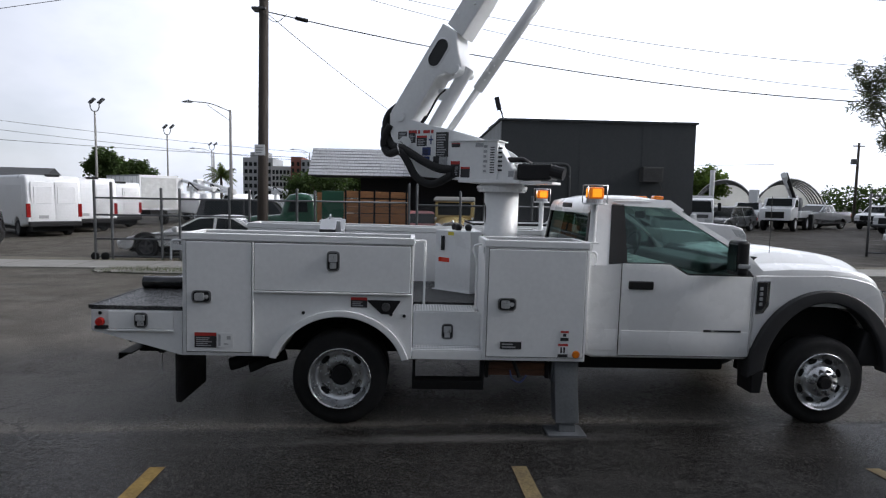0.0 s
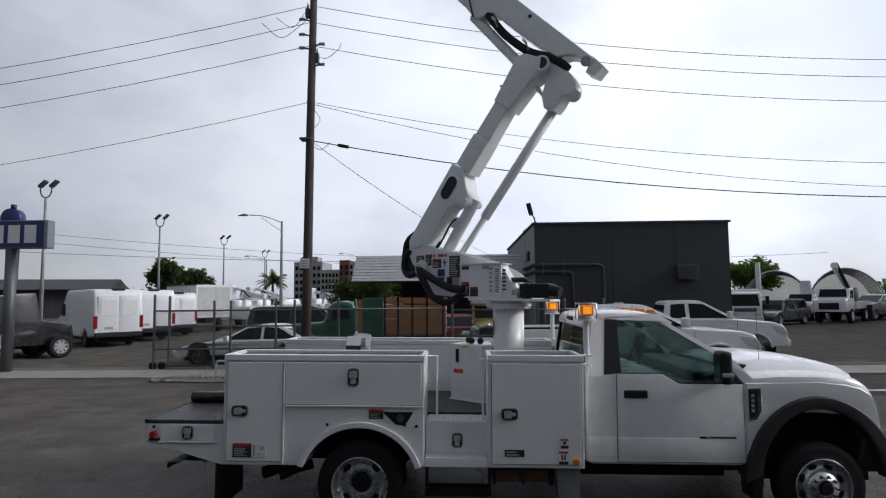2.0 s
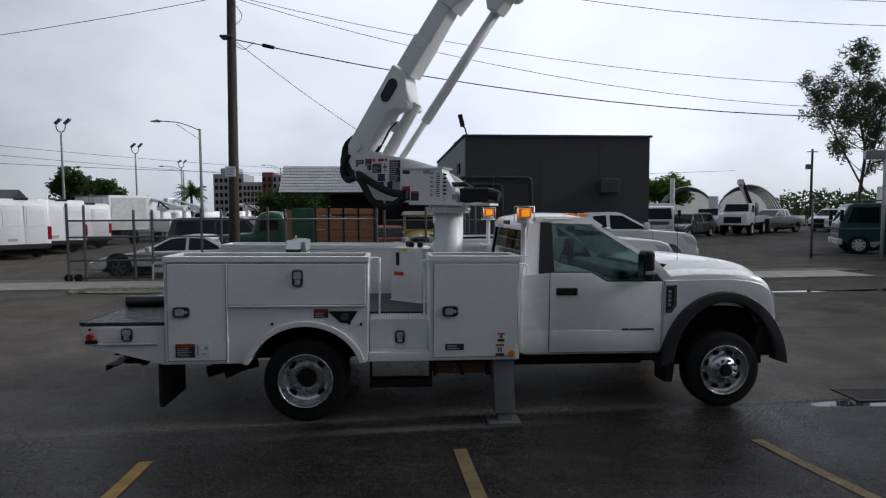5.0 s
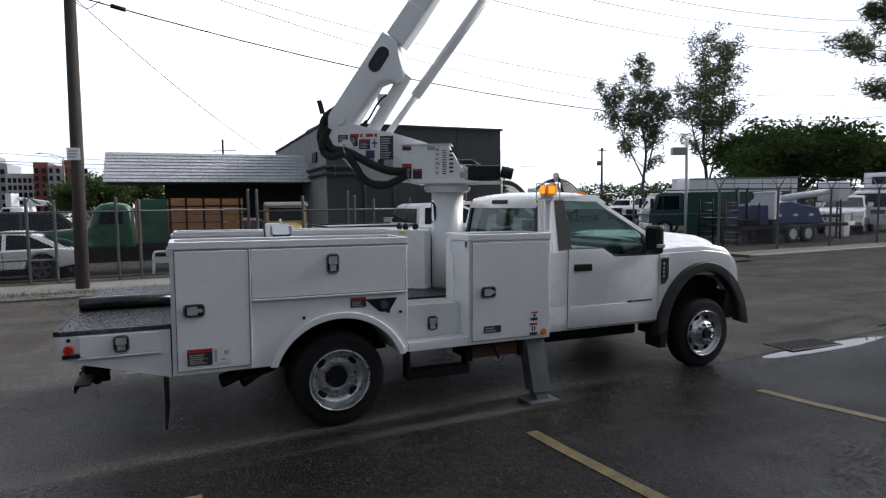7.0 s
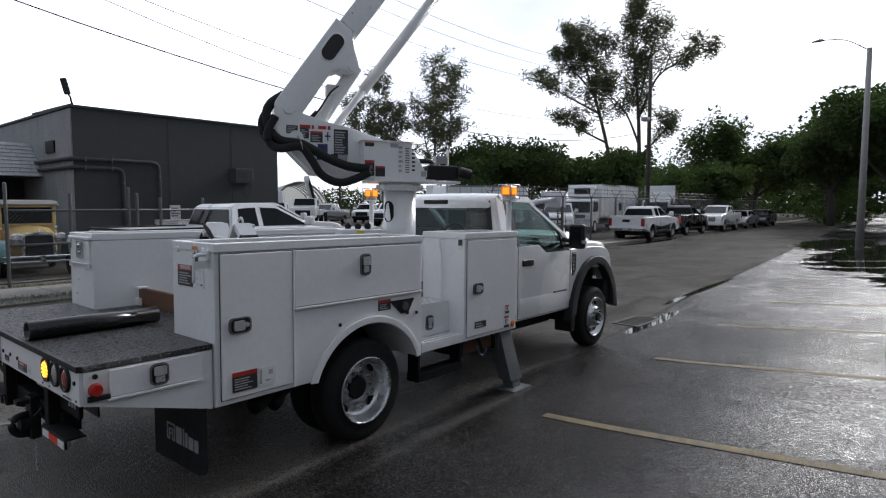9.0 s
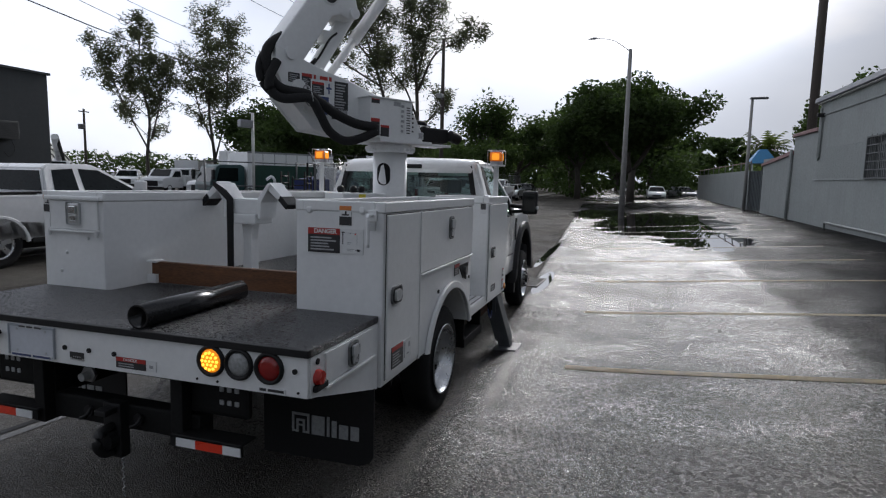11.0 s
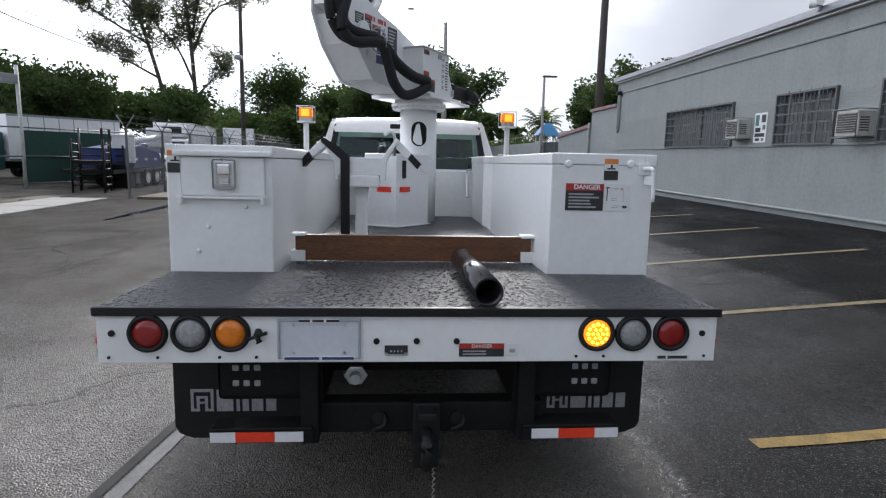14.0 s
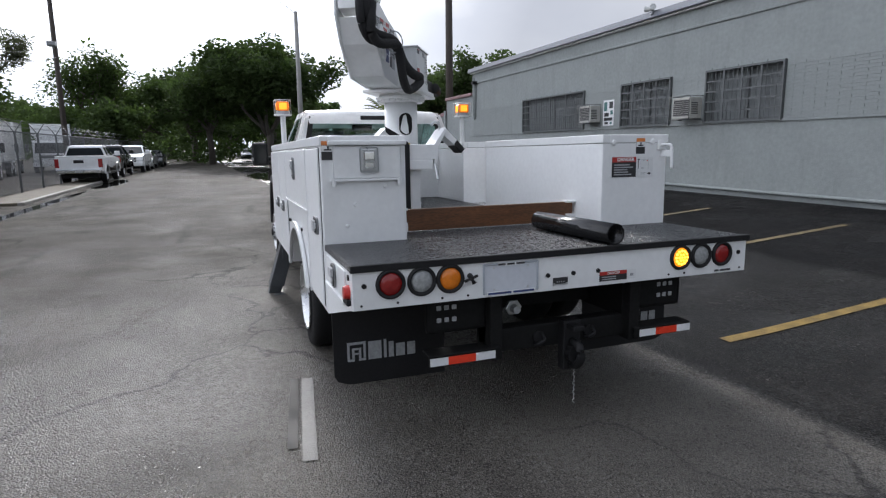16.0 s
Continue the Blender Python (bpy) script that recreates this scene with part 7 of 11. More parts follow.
def barred_window(a, b):
    w = part("window", box(B(), a, b, WY - 0.16, WY - 0.152, 2.02, 3.10), WINGLASS, long_b, "dim screened window behind grey bars")
    bm = B()
    for x0, x1, z0, z1 in ((a, b, 2.02, 2.07), (a, b, 3.05, 3.10), (a, a + 0.05, 2.07, 3.05), (b - 0.05, b, 2.07, 3.05), ((a + b) / 2 - 0.03, (a + b) / 2 + 0.03, 2.07, 3.05)):
        box(bm, x0, x1, WY - 0.17, WY - 0.12, z0, z1)
    part("window_frame", bm, BARGREY, w)
    bm = B()
    y = WY + 0.05
    for x0, x1, z0, z1 in ((a - 0.05, b + 0.05, 1.99, 2.03), (a - 0.05, b + 0.05, 3.09, 3.13), (a - 0.05, a - 0.01, 2.03, 3.09), (b + 0.01, b + 0.05, 2.03, 3.09)):
        box(bm, x0, x1, WY, y + 0.02, z0, z1)
    n = int((b - a) / 0.115)
    for i in range(1, n):
        x = a + (b - a) * i / n
        cyl(bm, (x, y, 2.0), (x, y, 3.12 + (0.05 if i % 3 == 0 else 0)), 0.009, seg=5)
    for k in range(1, 5):
        z = 2.02 + 1.08 * k / 5
        box(bm, a, b, y - 0.006, y + 0.012, z - 0.014, z + 0.014)
    for i in range(1, 4):
        x = a + (b - a) * i / 4
        box(bm, x - 0.022, x + 0.022, y - 0.004, y + 0.018, 2.0, 3.12)
    part("window_grille", bm, BARGREY, w, "grey welded window grille")


for a, b in WINS:
    barred_window(a, b)


def air_conditioner(x, z, w, h, y, out, material, label, brace=True):
    """A window unit standing out of a wall that faces +y (out > 0) or -y (out < 0)."""
    s = 1 if out > 0 else -1
    ac = thing("air_conditioner", Matrix.Translation((x, y, z)), label, "air conditioner")
    bm = B()
    box(bm, -w / 2, w / 2, *sorted((-s * 0.02, out)), -h / 2, h / 2, 0.015, 2)
    case = part("case", bm, material, ac)
    bm = B()
    box(bm, -w * 0.44, w * 0.44, *sorted((out, out + s * 0.006)), -h * 0.40, h * 0.40, 0.004)
    grille = part("grille", bm, ACDARK, case, "dark vent grille")
    for k in range(9):
        z0 = -h * 0.38 + k * h * 0.76 / 8
        part("slat", box(B(), -w * 0.42, w * 0.42, *sorted((out + s * 0.004, out + s * 0.016)), z0 - 0.003, z0 + 0.003), material, grille)
    for q in (-1, 1):
        bm = B()
        for k in range(6):
            z0 = -h * 0.3 + k * h * 0.1
            box(bm, q * w / 2 - 0.004, q * w / 2 + 0.004, *sorted((out * 0.35, out * 0.9)), z0, z0 + h * 0.05)
        part("side_vent", bm, ACDARK, case)
    if brace:
        bm = B()
        for q in (-1, 1):
            tube(bm, [(q * w * 0.56, 0, h * 0.56), (q * w * 0.56, out + s * 0.05, h * 0.56), (q * w * 0.56, out + s * 0.05, -h * 0.56), (q * w * 0.56, 0, -h * 0.56)], 0.012, 5)
        for zz in (-h * 0.56, h * 0.56):
            tube(bm, [(-w * 0.56, out + s * 0.05, zz), (w * 0.56, out + s * 0.05, zz)], 0.012, 5)
        part("cage", bm, BARGREY, ac, "grey steel guard cage")
    return ac


air_conditioner(10.30, 2.41, 0.54, 0.46, WY, 0.34, ACBEIGE, "beige air conditioner in a guard cage on the grey wall")
air_conditioner(6.44, 2.35, 0.56, 0.46, WY, 0.34, ACBEIGE, "beige air conditioner in a guard cage on the grey wall")
sign = thing("wall_sign", Matrix.Translation((9.62, WY + 0.012, 2.42)), "small white and green notice on the grey wall", "sign")
part("sign_board", box(B(), -0.24, 0.24, -0.012, 0.01, -0.35, 0.35, 0.004), DECALWHITE, sign)
SIGNGREEN = mat("sign_green", (0.06, 0.16, 0.15), 0.5, var=0.2)
for x0, x1, z0, z1, mm in ((-0.20, -0.04, 0.12, 0.30, DECALBLACK), (0.06, 0.20, 0.05, 0.30, SIGNGREEN), (-0.20, -0.10, -0.05, 0.06, SIGNGREEN), (-0.02, 0.18, -0.10, 0.0, DECALBLACK), (-0.19, 0.19, -0.215, -0.13, DECALBLACK), (-0.17, -0.08, -0.31, -0.25, SIGNGREEN), (0.0, 0.16, -0.31, -0.25, DECALBLACK)):
    part("sign_bar", box(B(), x0, x1, 0.0095, 0.014, z0, z1), mm, sign)
bm = B()
tube(bm, [(18.9, WY + 0.05, 4.15), (18.9, WY + 0.05, 2.75), (18.98, WY + 0.05, 2.66), (19.06, WY + 0.05, 2.75), (19.06, WY + 0.05, 4.4)], 0.035, 8)
part("downpipe", bm, WALLGREY, long_b, "grey painted downpipe")
bm = B()
box(bm, 18.75, 18.95, WY + 0.0, WY + 0.22, 4.08, 4.2, 0.02)
tagged(part("wall_lamp", bm, BLACK, None), "small black wall lamp at the roof corner", "lamp")
bm = B()
tube(bm, [(17.6, WY + 0.06, 0.35), (17.6, WY + 0.06, 0.62), (17.4, WY + 0.06, 0.62), (2.0, WY + 0.06, 0.56), (-12.0, WY + 0.06, 0.55)], 0.035, 8)
part("base_conduit", bm, WALLGREY, long_b, "grey painted conduit along the foot of the wall")
flood = thing("flood_lamp", Matrix.Translation((7.8, WY + 0.16, 4.66)), "twin grey flood lamp on the roof edge", "lamp")
bm = B()
cyl(bm, (0, 0, 0), (0, 0, 0.10), 0.05, seg=12)
part("base", bm, GALV, flood)
for q in (-1, 1):
    bm = B()
    cyl(bm, (0, 0.02, 0.12), (q * 0.14, 0.10, 0.15), 0.04, 0.075, 14)
    part("lamp_head", bm, DRIPWHITE, flood)
part("mast", tube(B(), [(5.6, WY - 0.4, 4.66), (5.6, WY - 0.4, 5.9)], 0.012, 5), GALV, long_b, "thin roof mast")

# bricks of the bands between the windows
brick_me = {}


def brick_mesh(w, h=0.056):
    key = round(w, 3)
    if key not in brick_me:
        bm = B()
        box(bm, -w / 2 + 0.003, w / 2 - 0.003, -0.012, 0.012, -h / 2 + 0.002, h / 2 - 0.002)
        me = bpy.data.meshes.new("brick")
        bm.to_mesh(me)
        bm.free()
        me.materials.append(BRICKGREY)
        brick_me[key] = me
    return brick_me[key]


# ---- low walls beyond the corner ----
bm = B()
box(bm, 19.32, 22.45, WY - 0.28, WY - 0.02, 0, 3.66)
wall2 = tagged(part("wall_low", bm, WALLGREY, None), "grey painted block wall with a faded pink coping", "wall", kind="structure")
part("coping", box(B(), 19.32, 22.5, WY - 0.36, WY + 0.06, 3.66, 3.79, 0.02), PINKCOPE, wall2, "faded pink coping")
bm = B()
box(bm, 22.46, 27.9, WY - 0.28, WY - 0.02, 0, 3.0)
wall3 = tagged(part("wall_low", bm, WALLGREY, None), "grey painted block wall with a faded pink coping", "wall", kind="structure")
part("coping", prism(B(), [(22.46, 3.0), (27.95, 2.68), (27.95, 2.80), (22.46, 3.16)], "y", WY - 0.36, WY + 0.06), PINKCOPE, wall3, "faded pink coping")
part("downpipe", tube(B(), [(22.5, WY + 0.06, 0.3), (22.5, WY + 0.06, 3.2)], 0.06, 8), WALLGREY, wall3)
bm = B()
box(bm, 28.0, 31.4, WY - 0.16, WY - 0.08, 0.48, 2.5)
gate = tagged(part("yard_gate", bm, mat("dark_grey_gate_sheet", (0.06, 0.075, 0.08), 0.5, var=0.2, scale=3), None), "dark grey sheet-metal yard gate", "gate")
for k in range(9):
    part("gate_rib", box(B(), 28.2 + k * 0.38, 28.24 + k * 0.38, WY - 0.08, WY - 0.05, 0.5, 2.48), GALVDARK, gate)
bm = B()
box(bm, 31.5, 56.0, WY - 0.28, WY - 0.05, 0, 2.55)
wall4 = tagged(part("wall_far", bm, WALLGREY, None), "long low grey painted yard wall", "wall", kind="structure")
part("rail", tube(B(), [(31.6, WY - 0.15, 3.0), (56, WY - 0.15, 3.0)], 0.03, 6), PINKCOPE, wall4, "rusty rail over the wall")
for k in range(9):
    part("post", tube(B(), [(31.7 + k * 3, WY - 0.15, 2.5), (31.7 + k * 3, WY - 0.15, 3.1)], 0.035, 6), GALVDARK, wall4)

# playground roof over the wall
play = thing("play_tower", Matrix.Translation((37.5, -10.3, 0.3)) @ Matrix.Diagonal((0.62, 0.62, 0.88, 1)), "playground tower with a blue pyramid roof and red panel", "play tower")
BLUE = mat("faded_blue_plastic", (0.05, 0.22, 0.42), 0.5, var=0.15)
bm = B()
v = [bm.verts.new(p) for p in ((-1.3, -1.3, 3.2), (1.3, -1.3, 3.2), (1.3, 1.3, 3.2), (-1.3, 1.3, 3.2), (-0.35, -0.35, 4.2), (0.35, -0.35, 4.2), (0.35, 0.35, 4.2), (-0.35, 0.35, 4.2))]
for f in ((0, 1, 5, 4), (1, 2, 6, 5), (2, 3, 7, 6), (3, 0, 4, 7), (4, 5, 6, 7), (3, 2, 1, 0)):
    bm.faces.new([v[i] for i in f])
part("tower_roof", bm, BLUE, play, "blue pyramid roof")
for x, y in ((-1, -1), (1, -1), (1, 1), (-1, 1)):
    part("post", tube(B(), [(x, y, 0), (x, y, 3.25)], 0.07, 8), DRIPWHITE, play)
part("deck", box(B(), -1.1, 1.1, -1.1, 1.1, 1.4, 1.5), RED, play)
part("panel", box(B(), -1.05, 1.05, 1.0, 1.06, 1.5, 2.3), mat("yellow_play_panel", (0.5, 0.36, 0.06), 0.5), play)

# ---- charcoal building across the street ----
dark_b = thing("charcoal_building", Matrix(), "flat-roofed charcoal stucco building with surface pipes", "building")
bm = B()
box(bm, 3.90, 11.5, 16.7, 30, 0, 4.94)
part("wall", bm, DARKWALL, dark_b, "charcoal stucco walls")
bm = B()
box(bm, 3.86, 3.898, 16.73, 30, 0, 4.92)
part("side_wall", bm, PALEWALL, dark_b, "weathered pale grey side wall")
bm = B()
box(bm, 3.80, 11.58, 16.62, 30, 4.94, 5.02, 0.01)
part("parapet_cap", bm, DARKWALL, dark_b)
# added slim strips stand for faint vertical shading; the wall has no joints
for xs in (6.95, 9.4):
    part("shading_strip", box(B(), xs, xs + 0.03, 16.690, 16.705, 0, 4.94), DARKWALL, dark_b)
for k, (z, xd, y) in enumerate(((3.32, 6.55, 16.62), (3.05, 5.35, 16.63))):
    pts = [(3.79, 29.5, z), (3.79, 16.72, z), (3.81, 16.66, z), (3.87, y, z)] + [(xd - 0.25, y, z), (xd - 0.1, y, z - 0.03), (xd - 0.02, y, z - 0.12), (xd, y, z - 0.3), (xd, y, 0)]
    part("surface_pipe", tube(B(), pts, 0.065, 10), DARKWALL, dark_b, "painted surface pipe")
    for xx in (4.2, 5.0, xd):
        part("pipe_clip", box(B(), xx - 0.02, xx + 0.02, y - 0.07, 16.7, z - 0.5 if xx == xd else z - 0.08, z - 0.44 if xx == xd else z + 0.08), GALVDARK, dark_b)
bm = B()
box(bm, 3.80, 3.87, 18.2, 19.0, 3.6, 4.0)
part("vent", bm, CHASSIS, dark_b, "dark wall vent")
air_conditioner(9.72, 2.98, 0.78, 0.56, 16.7, -0.42, mat("grimy_dark_air_conditioner", (0.07, 0.07, 0.068), 0.6, var=0.3), "grimy dark air conditioner on the charcoal wall", False)
bm = B()
tube(bm, curve_pts([(10.05, 16.65, 2.8), (10.2, 16.64, 2.4), (10.0, 16.64, 2.15), (9.85, 16.65, 2.3)], 16), 0.012, 5)
part("cable", bm, WIRE, dark_b)
bm = B()
box(bm, 6.92, 7.30, 16.66, 16.69, 1.30, 1.83, 0.006)
ws = tagged(part("wall_sign", bm, DECALWHITE, None), "small white notice low on the charcoal wall", "sign")
for k in range(4):
    part("sign_bar", box(B(), 6.96, 6.96 + (0.26, 0.18, 0.29, 0.22)[k], 16.656, 16.662, 1.70 - k * 0.09, 1.74 - k * 0.09), DECALBLACK, ws)
rl = thing("roof_lamp", Matrix.Translation((3.95, 16.75, 5.0)), "black flood lamp on an arm at the roof corner", "lamp")
part("arm", tube(B(), [(0, 0, 0), (-0.08, -0.1, 0.25), (-0.16, -0.18, 0.32)], 0.03, 6), BLACK, rl)
bm = B()
box(bm, -0.09, 0.09, -0.05, 0.05, 0.0, 0.5, 0.03, 2, Matrix.Translation((-0.18, -0.2, 0.30)) @ Matrix.Rotation(radians(-14), 4, "Y"))
part("lamp_head", bm, BLACK, rl)
part("lamp_cable", tube(B(), [(0, 0.0, 0.05), (0.0, 1.4, 0.08), (-0.12, 3.5, 0.06)], 0.03, 6), BLACK, rl)

# ---- building with the shingled awning ----
awn = thing("awning_building", Matrix(), "low dark building with a pale shingled mansard awning", "building")
bm = B()
box(bm, -1.9, 3.8, 21.6, 30, 0, 3.7)
part("wall", bm, mat("near_black_stucco", (0.022, 0.022, 0.024), 0.85, var=0.2, scale=2, bump=0.2), awn, "dark stucco wall under the awning")
bm = B()
prism(bm, [(19.55, 2.86), (19.65, 2.80), (21.8, 2.80), (21.8, 4.02), (20.85, 4.02)], "x", -3.85, 3.80)
part("awning_body", bm, mat("awning_underside", (0.06, 0.06, 0.065), 0.85, var=0.2), awn)
part("flat_roof", box(B(), -3.7, 3.7, 20.9, 30, 3.72, 3.95), ROOFTAR, awn)
SHG = []
rs = random.Random(5)
rows = 9
for r in range(rows):
    x = -3.95
    p0, p1 = Vector((0, 19.5, 2.82)), Vector((0, 20.85, 4.06))
    d = (p1 - p0)
    up = Vector((0, -d.z, d.y)).normalized()
    if up.z < 0:
        up = -up
    while x < 3.84:
        w = min(rs.uniform(0.22, 0.38), 3.86 - x)
        a = p0 + d * (r / rows)
        b = p0 + d * min(1.0, (r + 1.15) / rows)
        t = 0.030 + rs.uniform(0, 0.012)
        vs = [(x + 0.004, *(a + up * t).yz), (x + w - 0.004, *(a + up * t).yz), (x + w - 0.004, *(b + up * 0.008).yz), (x + 0.004, *(b + up * 0.008).yz),
              (x + 0.004, *a.yz), (x + w - 0.004, *a.yz)]
        SHG.append(vs)
        x += w
for vs in SHG[:290]:
    mesh_part("shingle", vs, [(0, 1, 2, 3), (4, 5, 1, 0), (4, 0, 3), (5, 2, 1)], SHINGLE, awn)
# the end slope of the awning
mesh_part("end_slope", [(-3.95, 19.5, 2.82), (-3.72, 20.85, 4.05), (-3.72, 22.0, 4.05), (-3.95, 22.0, 2.82)], [(0, 1, 2, 3)], SHINGLE, awn)
am = thing("roof_mast", Matrix.Translation((0.6, 24, 3.9)), "short black mast on the awning roof", "mast")
part("pole", tube(B(), [(0, 0, 0), (0, 0, 1.1)], 0.05, 6), BLACK, am)
part("cross_arm", tube(B(), [(-0.5, 0, 0.55), (0.6, 0, 0.6)], 0.02, 5), BLACK, am)

# ---- footway, kerb and verge on the far side ----
bm = B()
box(bm, -70, 15.0, 9.15, 10.75, -0.15, 0.045, 0.012)
tagged(part("pavement", bm, CONCRETE, None), "worn pale concrete footway along the fence", "footway", kind="structure")
for k in range(40):
    part("expansion_joint", box(B(), -60 + k * 1.85, -59.985 + k * 1.85, 9.16, 10.74, 0.03, 0.0475), SOIL, bpy.data.objects["pavement"])
bm = B()
box(bm, -70, 16, 10.75, 11.6, -0.15, 0.03, 0.01)
tagged(part("fence_strip", bm, SOIL, None), "bare soil strip under the fence", "soil", kind="structure")
bm = B()
prism(bm, [(-7.2, 8.6), (-6.0, 8.25), (-2.0, 8.2), (1.2, 8.35), (2.0, 8.8), (2.1, 9.14), (-7.4, 9.14)], "z", -0.1, 0.04)
verge = tagged(part("gravel_verge", bm, GRAVEL, None), "gravelly verge with sparse grass", "gravel", kind="structure")
rs = random.Random(11)
st_v, st_f = [], []
for i in range(1500):
    x, y = rs.uniform(-7.1, 2.0), rs.uniform(8.35, 9.13)
    s = rs.uniform(0.012, 0.05)
    k = len(st_v)
    a = rs.uniform(0, 3.1)
    for q in range(5):
        r = s * rs.uniform(0.7, 1.2)
        st_v.append((x + r * math.cos(a + q * 1.257), y + r * math.sin(a + q * 1.257), 0.035))
    st_v.append((x, y, 0.04 + s * rs.uniform(0.5, 0.9)))
    st_f += [(k + q, k + (q + 1) % 5, k + 5) for q in range(5)]
tagged(mesh_part("stones", st_v, st_f, mat("loose_limestone", (0.19, 0.185, 0.17), 0.85, var=0.3, scale=3, island=True), None), "loose pale stones on the verge", "stones", kind="stuff")
gr_v, gr_f = [], []
for i in range(9000):
    if i < 6200:
        x, y = rs.uniform(-7.0, 2.0), 8.80 + rs.gauss(0, 0.26)
    else:
        x, y = rs.uniform(-8.0, 14.0), 10.95 + rs.gauss(0, 0.12)
    k = len(gr_v)
    h, a, w = rs.uniform(0.03, 0.11), rs.uniform(0, 6.28), 0.004
    dx, dy = math.cos(a), math.sin(a)
    gr_v += [(x - dy * w, y + dx * w, 0.02), (x + dy * w, y - dx * w, 0.02), (x + dx * h * 0.5, y + dy * h * 0.5, 0.03 + h)]
    gr_f.append((k, k + 1, k + 2))
tagged(mesh_part("grass_tufts", gr_v, gr_f, mat("dull_grass", (0.07, 0.085, 0.03), 0.8, var=0.3, island=True), None), "thin dull grass along the footway", "grass", kind="stuff")
# kerb and footway further along the street
bm = B()
box(bm, 15.2, 90, 7.05, 7.22, -0.15, 0.10, 0.02)
kerb = tagged(part("kerb", bm, CONCRETE, None), "worn concrete kerb along the street", "kerb", kind="structure")
bm = B()
box(bm, 15.2, 90, 7.22, 8.35, -0.15, 0.085)
tagged(part("footway_far", bm, SOIL, None), "dirt footway behind the kerb", "footway", kind="structure")

# ---- yard fences ----
def chain_link(x0, x1, y, z0, z1, parent, pitch=0.085, r=0.0036, name="chain_link"):
    vs, fs = [], []
    h = z1 - z0
    for sgn in (-1, 1):
        k = x0 - h
        while k < x1 + h:
            a, b = (k, k + h) if sgn > 0 else (k + h, k)
            # clip the diagonal (a, z0)->(b, z1) to the panel
            t0, t1 = 0.0, 1.0
            for lim, inside in ((x0, 1), (x1, -1)):
                da, db = (a - lim) * inside, (b - lim) * inside
                if da < 0 and db < 0:
                    t0, t1 = 1, 0
                elif da < 0:
                    t0 = max(t0, da / (da - db))
                elif db < 0:
                    t1 = min(t1, da / (da - db))
            if t1 > t0 + 0.02:
                n = len(vs)
                for t in (t0, t1):
                    px, pz = a + (b - a) * t, z0 + h * t
                    vs += [(px - r * 1.4, y, pz), (px + r * 1.4, y, pz), (px, y + r * 2, pz)]
                for q in range(3):
                    w = (q + 1) % 3
                    fs.append((n + q, n + w, n + 3 + w, n + 3 + q))
            k += pitch
    ob = mesh_part(name, vs, fs, GALVDARK, parent, "diamond chain-link mesh")
    return tagged(ob, "diamond chain-link mesh", kind="stuff")


FY = 11.1
fence = thing("yard_fence", Matrix(), "grey chain-link yard fence with pipe posts and rails", "fence")
for x, h in ((-8.42, 2.25), (-7.95, 2.2), (-6.57, 2.05), (-6.06, 2.05), (-4.67, 2.1), (-4.1, 2.05), (-2.76, 2.1), (-2.25, 2.05), (0.45, 2.3), (0.68, 2.3), (1.94, 2.1), (3.25, 2.25), (3.45, 2.1), (4.04, 2.0), (5.2, 2.0)):
    bm = B()
    cyl(bm, (x, FY, 0), (x, FY, h), 0.038, seg=10)
    bmesh.ops.create_icosphere(bm, subdivisions=1, radius=0.045, matrix=Matrix.Translation((x, FY, h)))
    part("post", bm, GALVDARK, fence)
for z, a, b in ((1.78, -8.4, 0.45), (1.30, -8.4, -4.1), (0.62, -8.4, -4.1), (0.12, -8.4, 5.2), (1.72, 0.68, 5.2), (0.95, 0.68, 3.4)):
    part("rail", tube(B(), [(a, FY, z), (b, FY, z)], 0.026, 8), GALVDARK, fence)
chain_link(-8.4, 0.45, FY + 0.03, 0.12, 1.8, fence)
chain_link(0.68, 5.2, FY + 0.03, 0.12, 1.72, fence)
for q in (-0.14, 0.14):
    bm = B()
    lathe(bm, [(0.0, -0.03), (0.10, -0.03), (0.12, -0.015), (0.12, 0.015), (0.10, 0.03), (0.0, 0.03)], (-8.3 + q, FY, 0.12), 16)
    part("gate_wheel", bm, RUBBER, fence, "small rubber gate wheel")

sf = thing("street_fence", Matrix(), "chain-link fence with barbed-wire arms along the street", "fence")
for k in range(16):
    x = 15.5 + k * 2.9
    bm = B()
    cyl(bm, (x, 8.7, 0), (x, 8.7, 2.25), 0.04, seg=8)
    tube(bm, [(x, 8.7, 2.2), (x - 0.02, 8.42, 2.62)], 0.02, 5)
    tube(bm, [(x, 8.7, 2.2), (x + 0.02, 8.98, 2.62)], 0.02, 5)
    part("post", bm, GALVDARK, sf)
part("rail", tube(B(), [(15.5, 8.7, 2.22), (59, 8.7, 2.22)], 0.024, 6), GALVDARK, sf)
for q, z in ((-0.26, 2.6), (-0.13, 2.4), (0.26, 2.6), (0.13, 2.4)):
    part("barbed_wire", tube(B(), [(15.5, 8.7 + q, z), (59, 8.7 + q, z)], 0.006, 4), GALVDARK, sf)
chain_link(15.5, 59, 8.72, 0.05, 2.2, sf, 0.11, 0.0028)
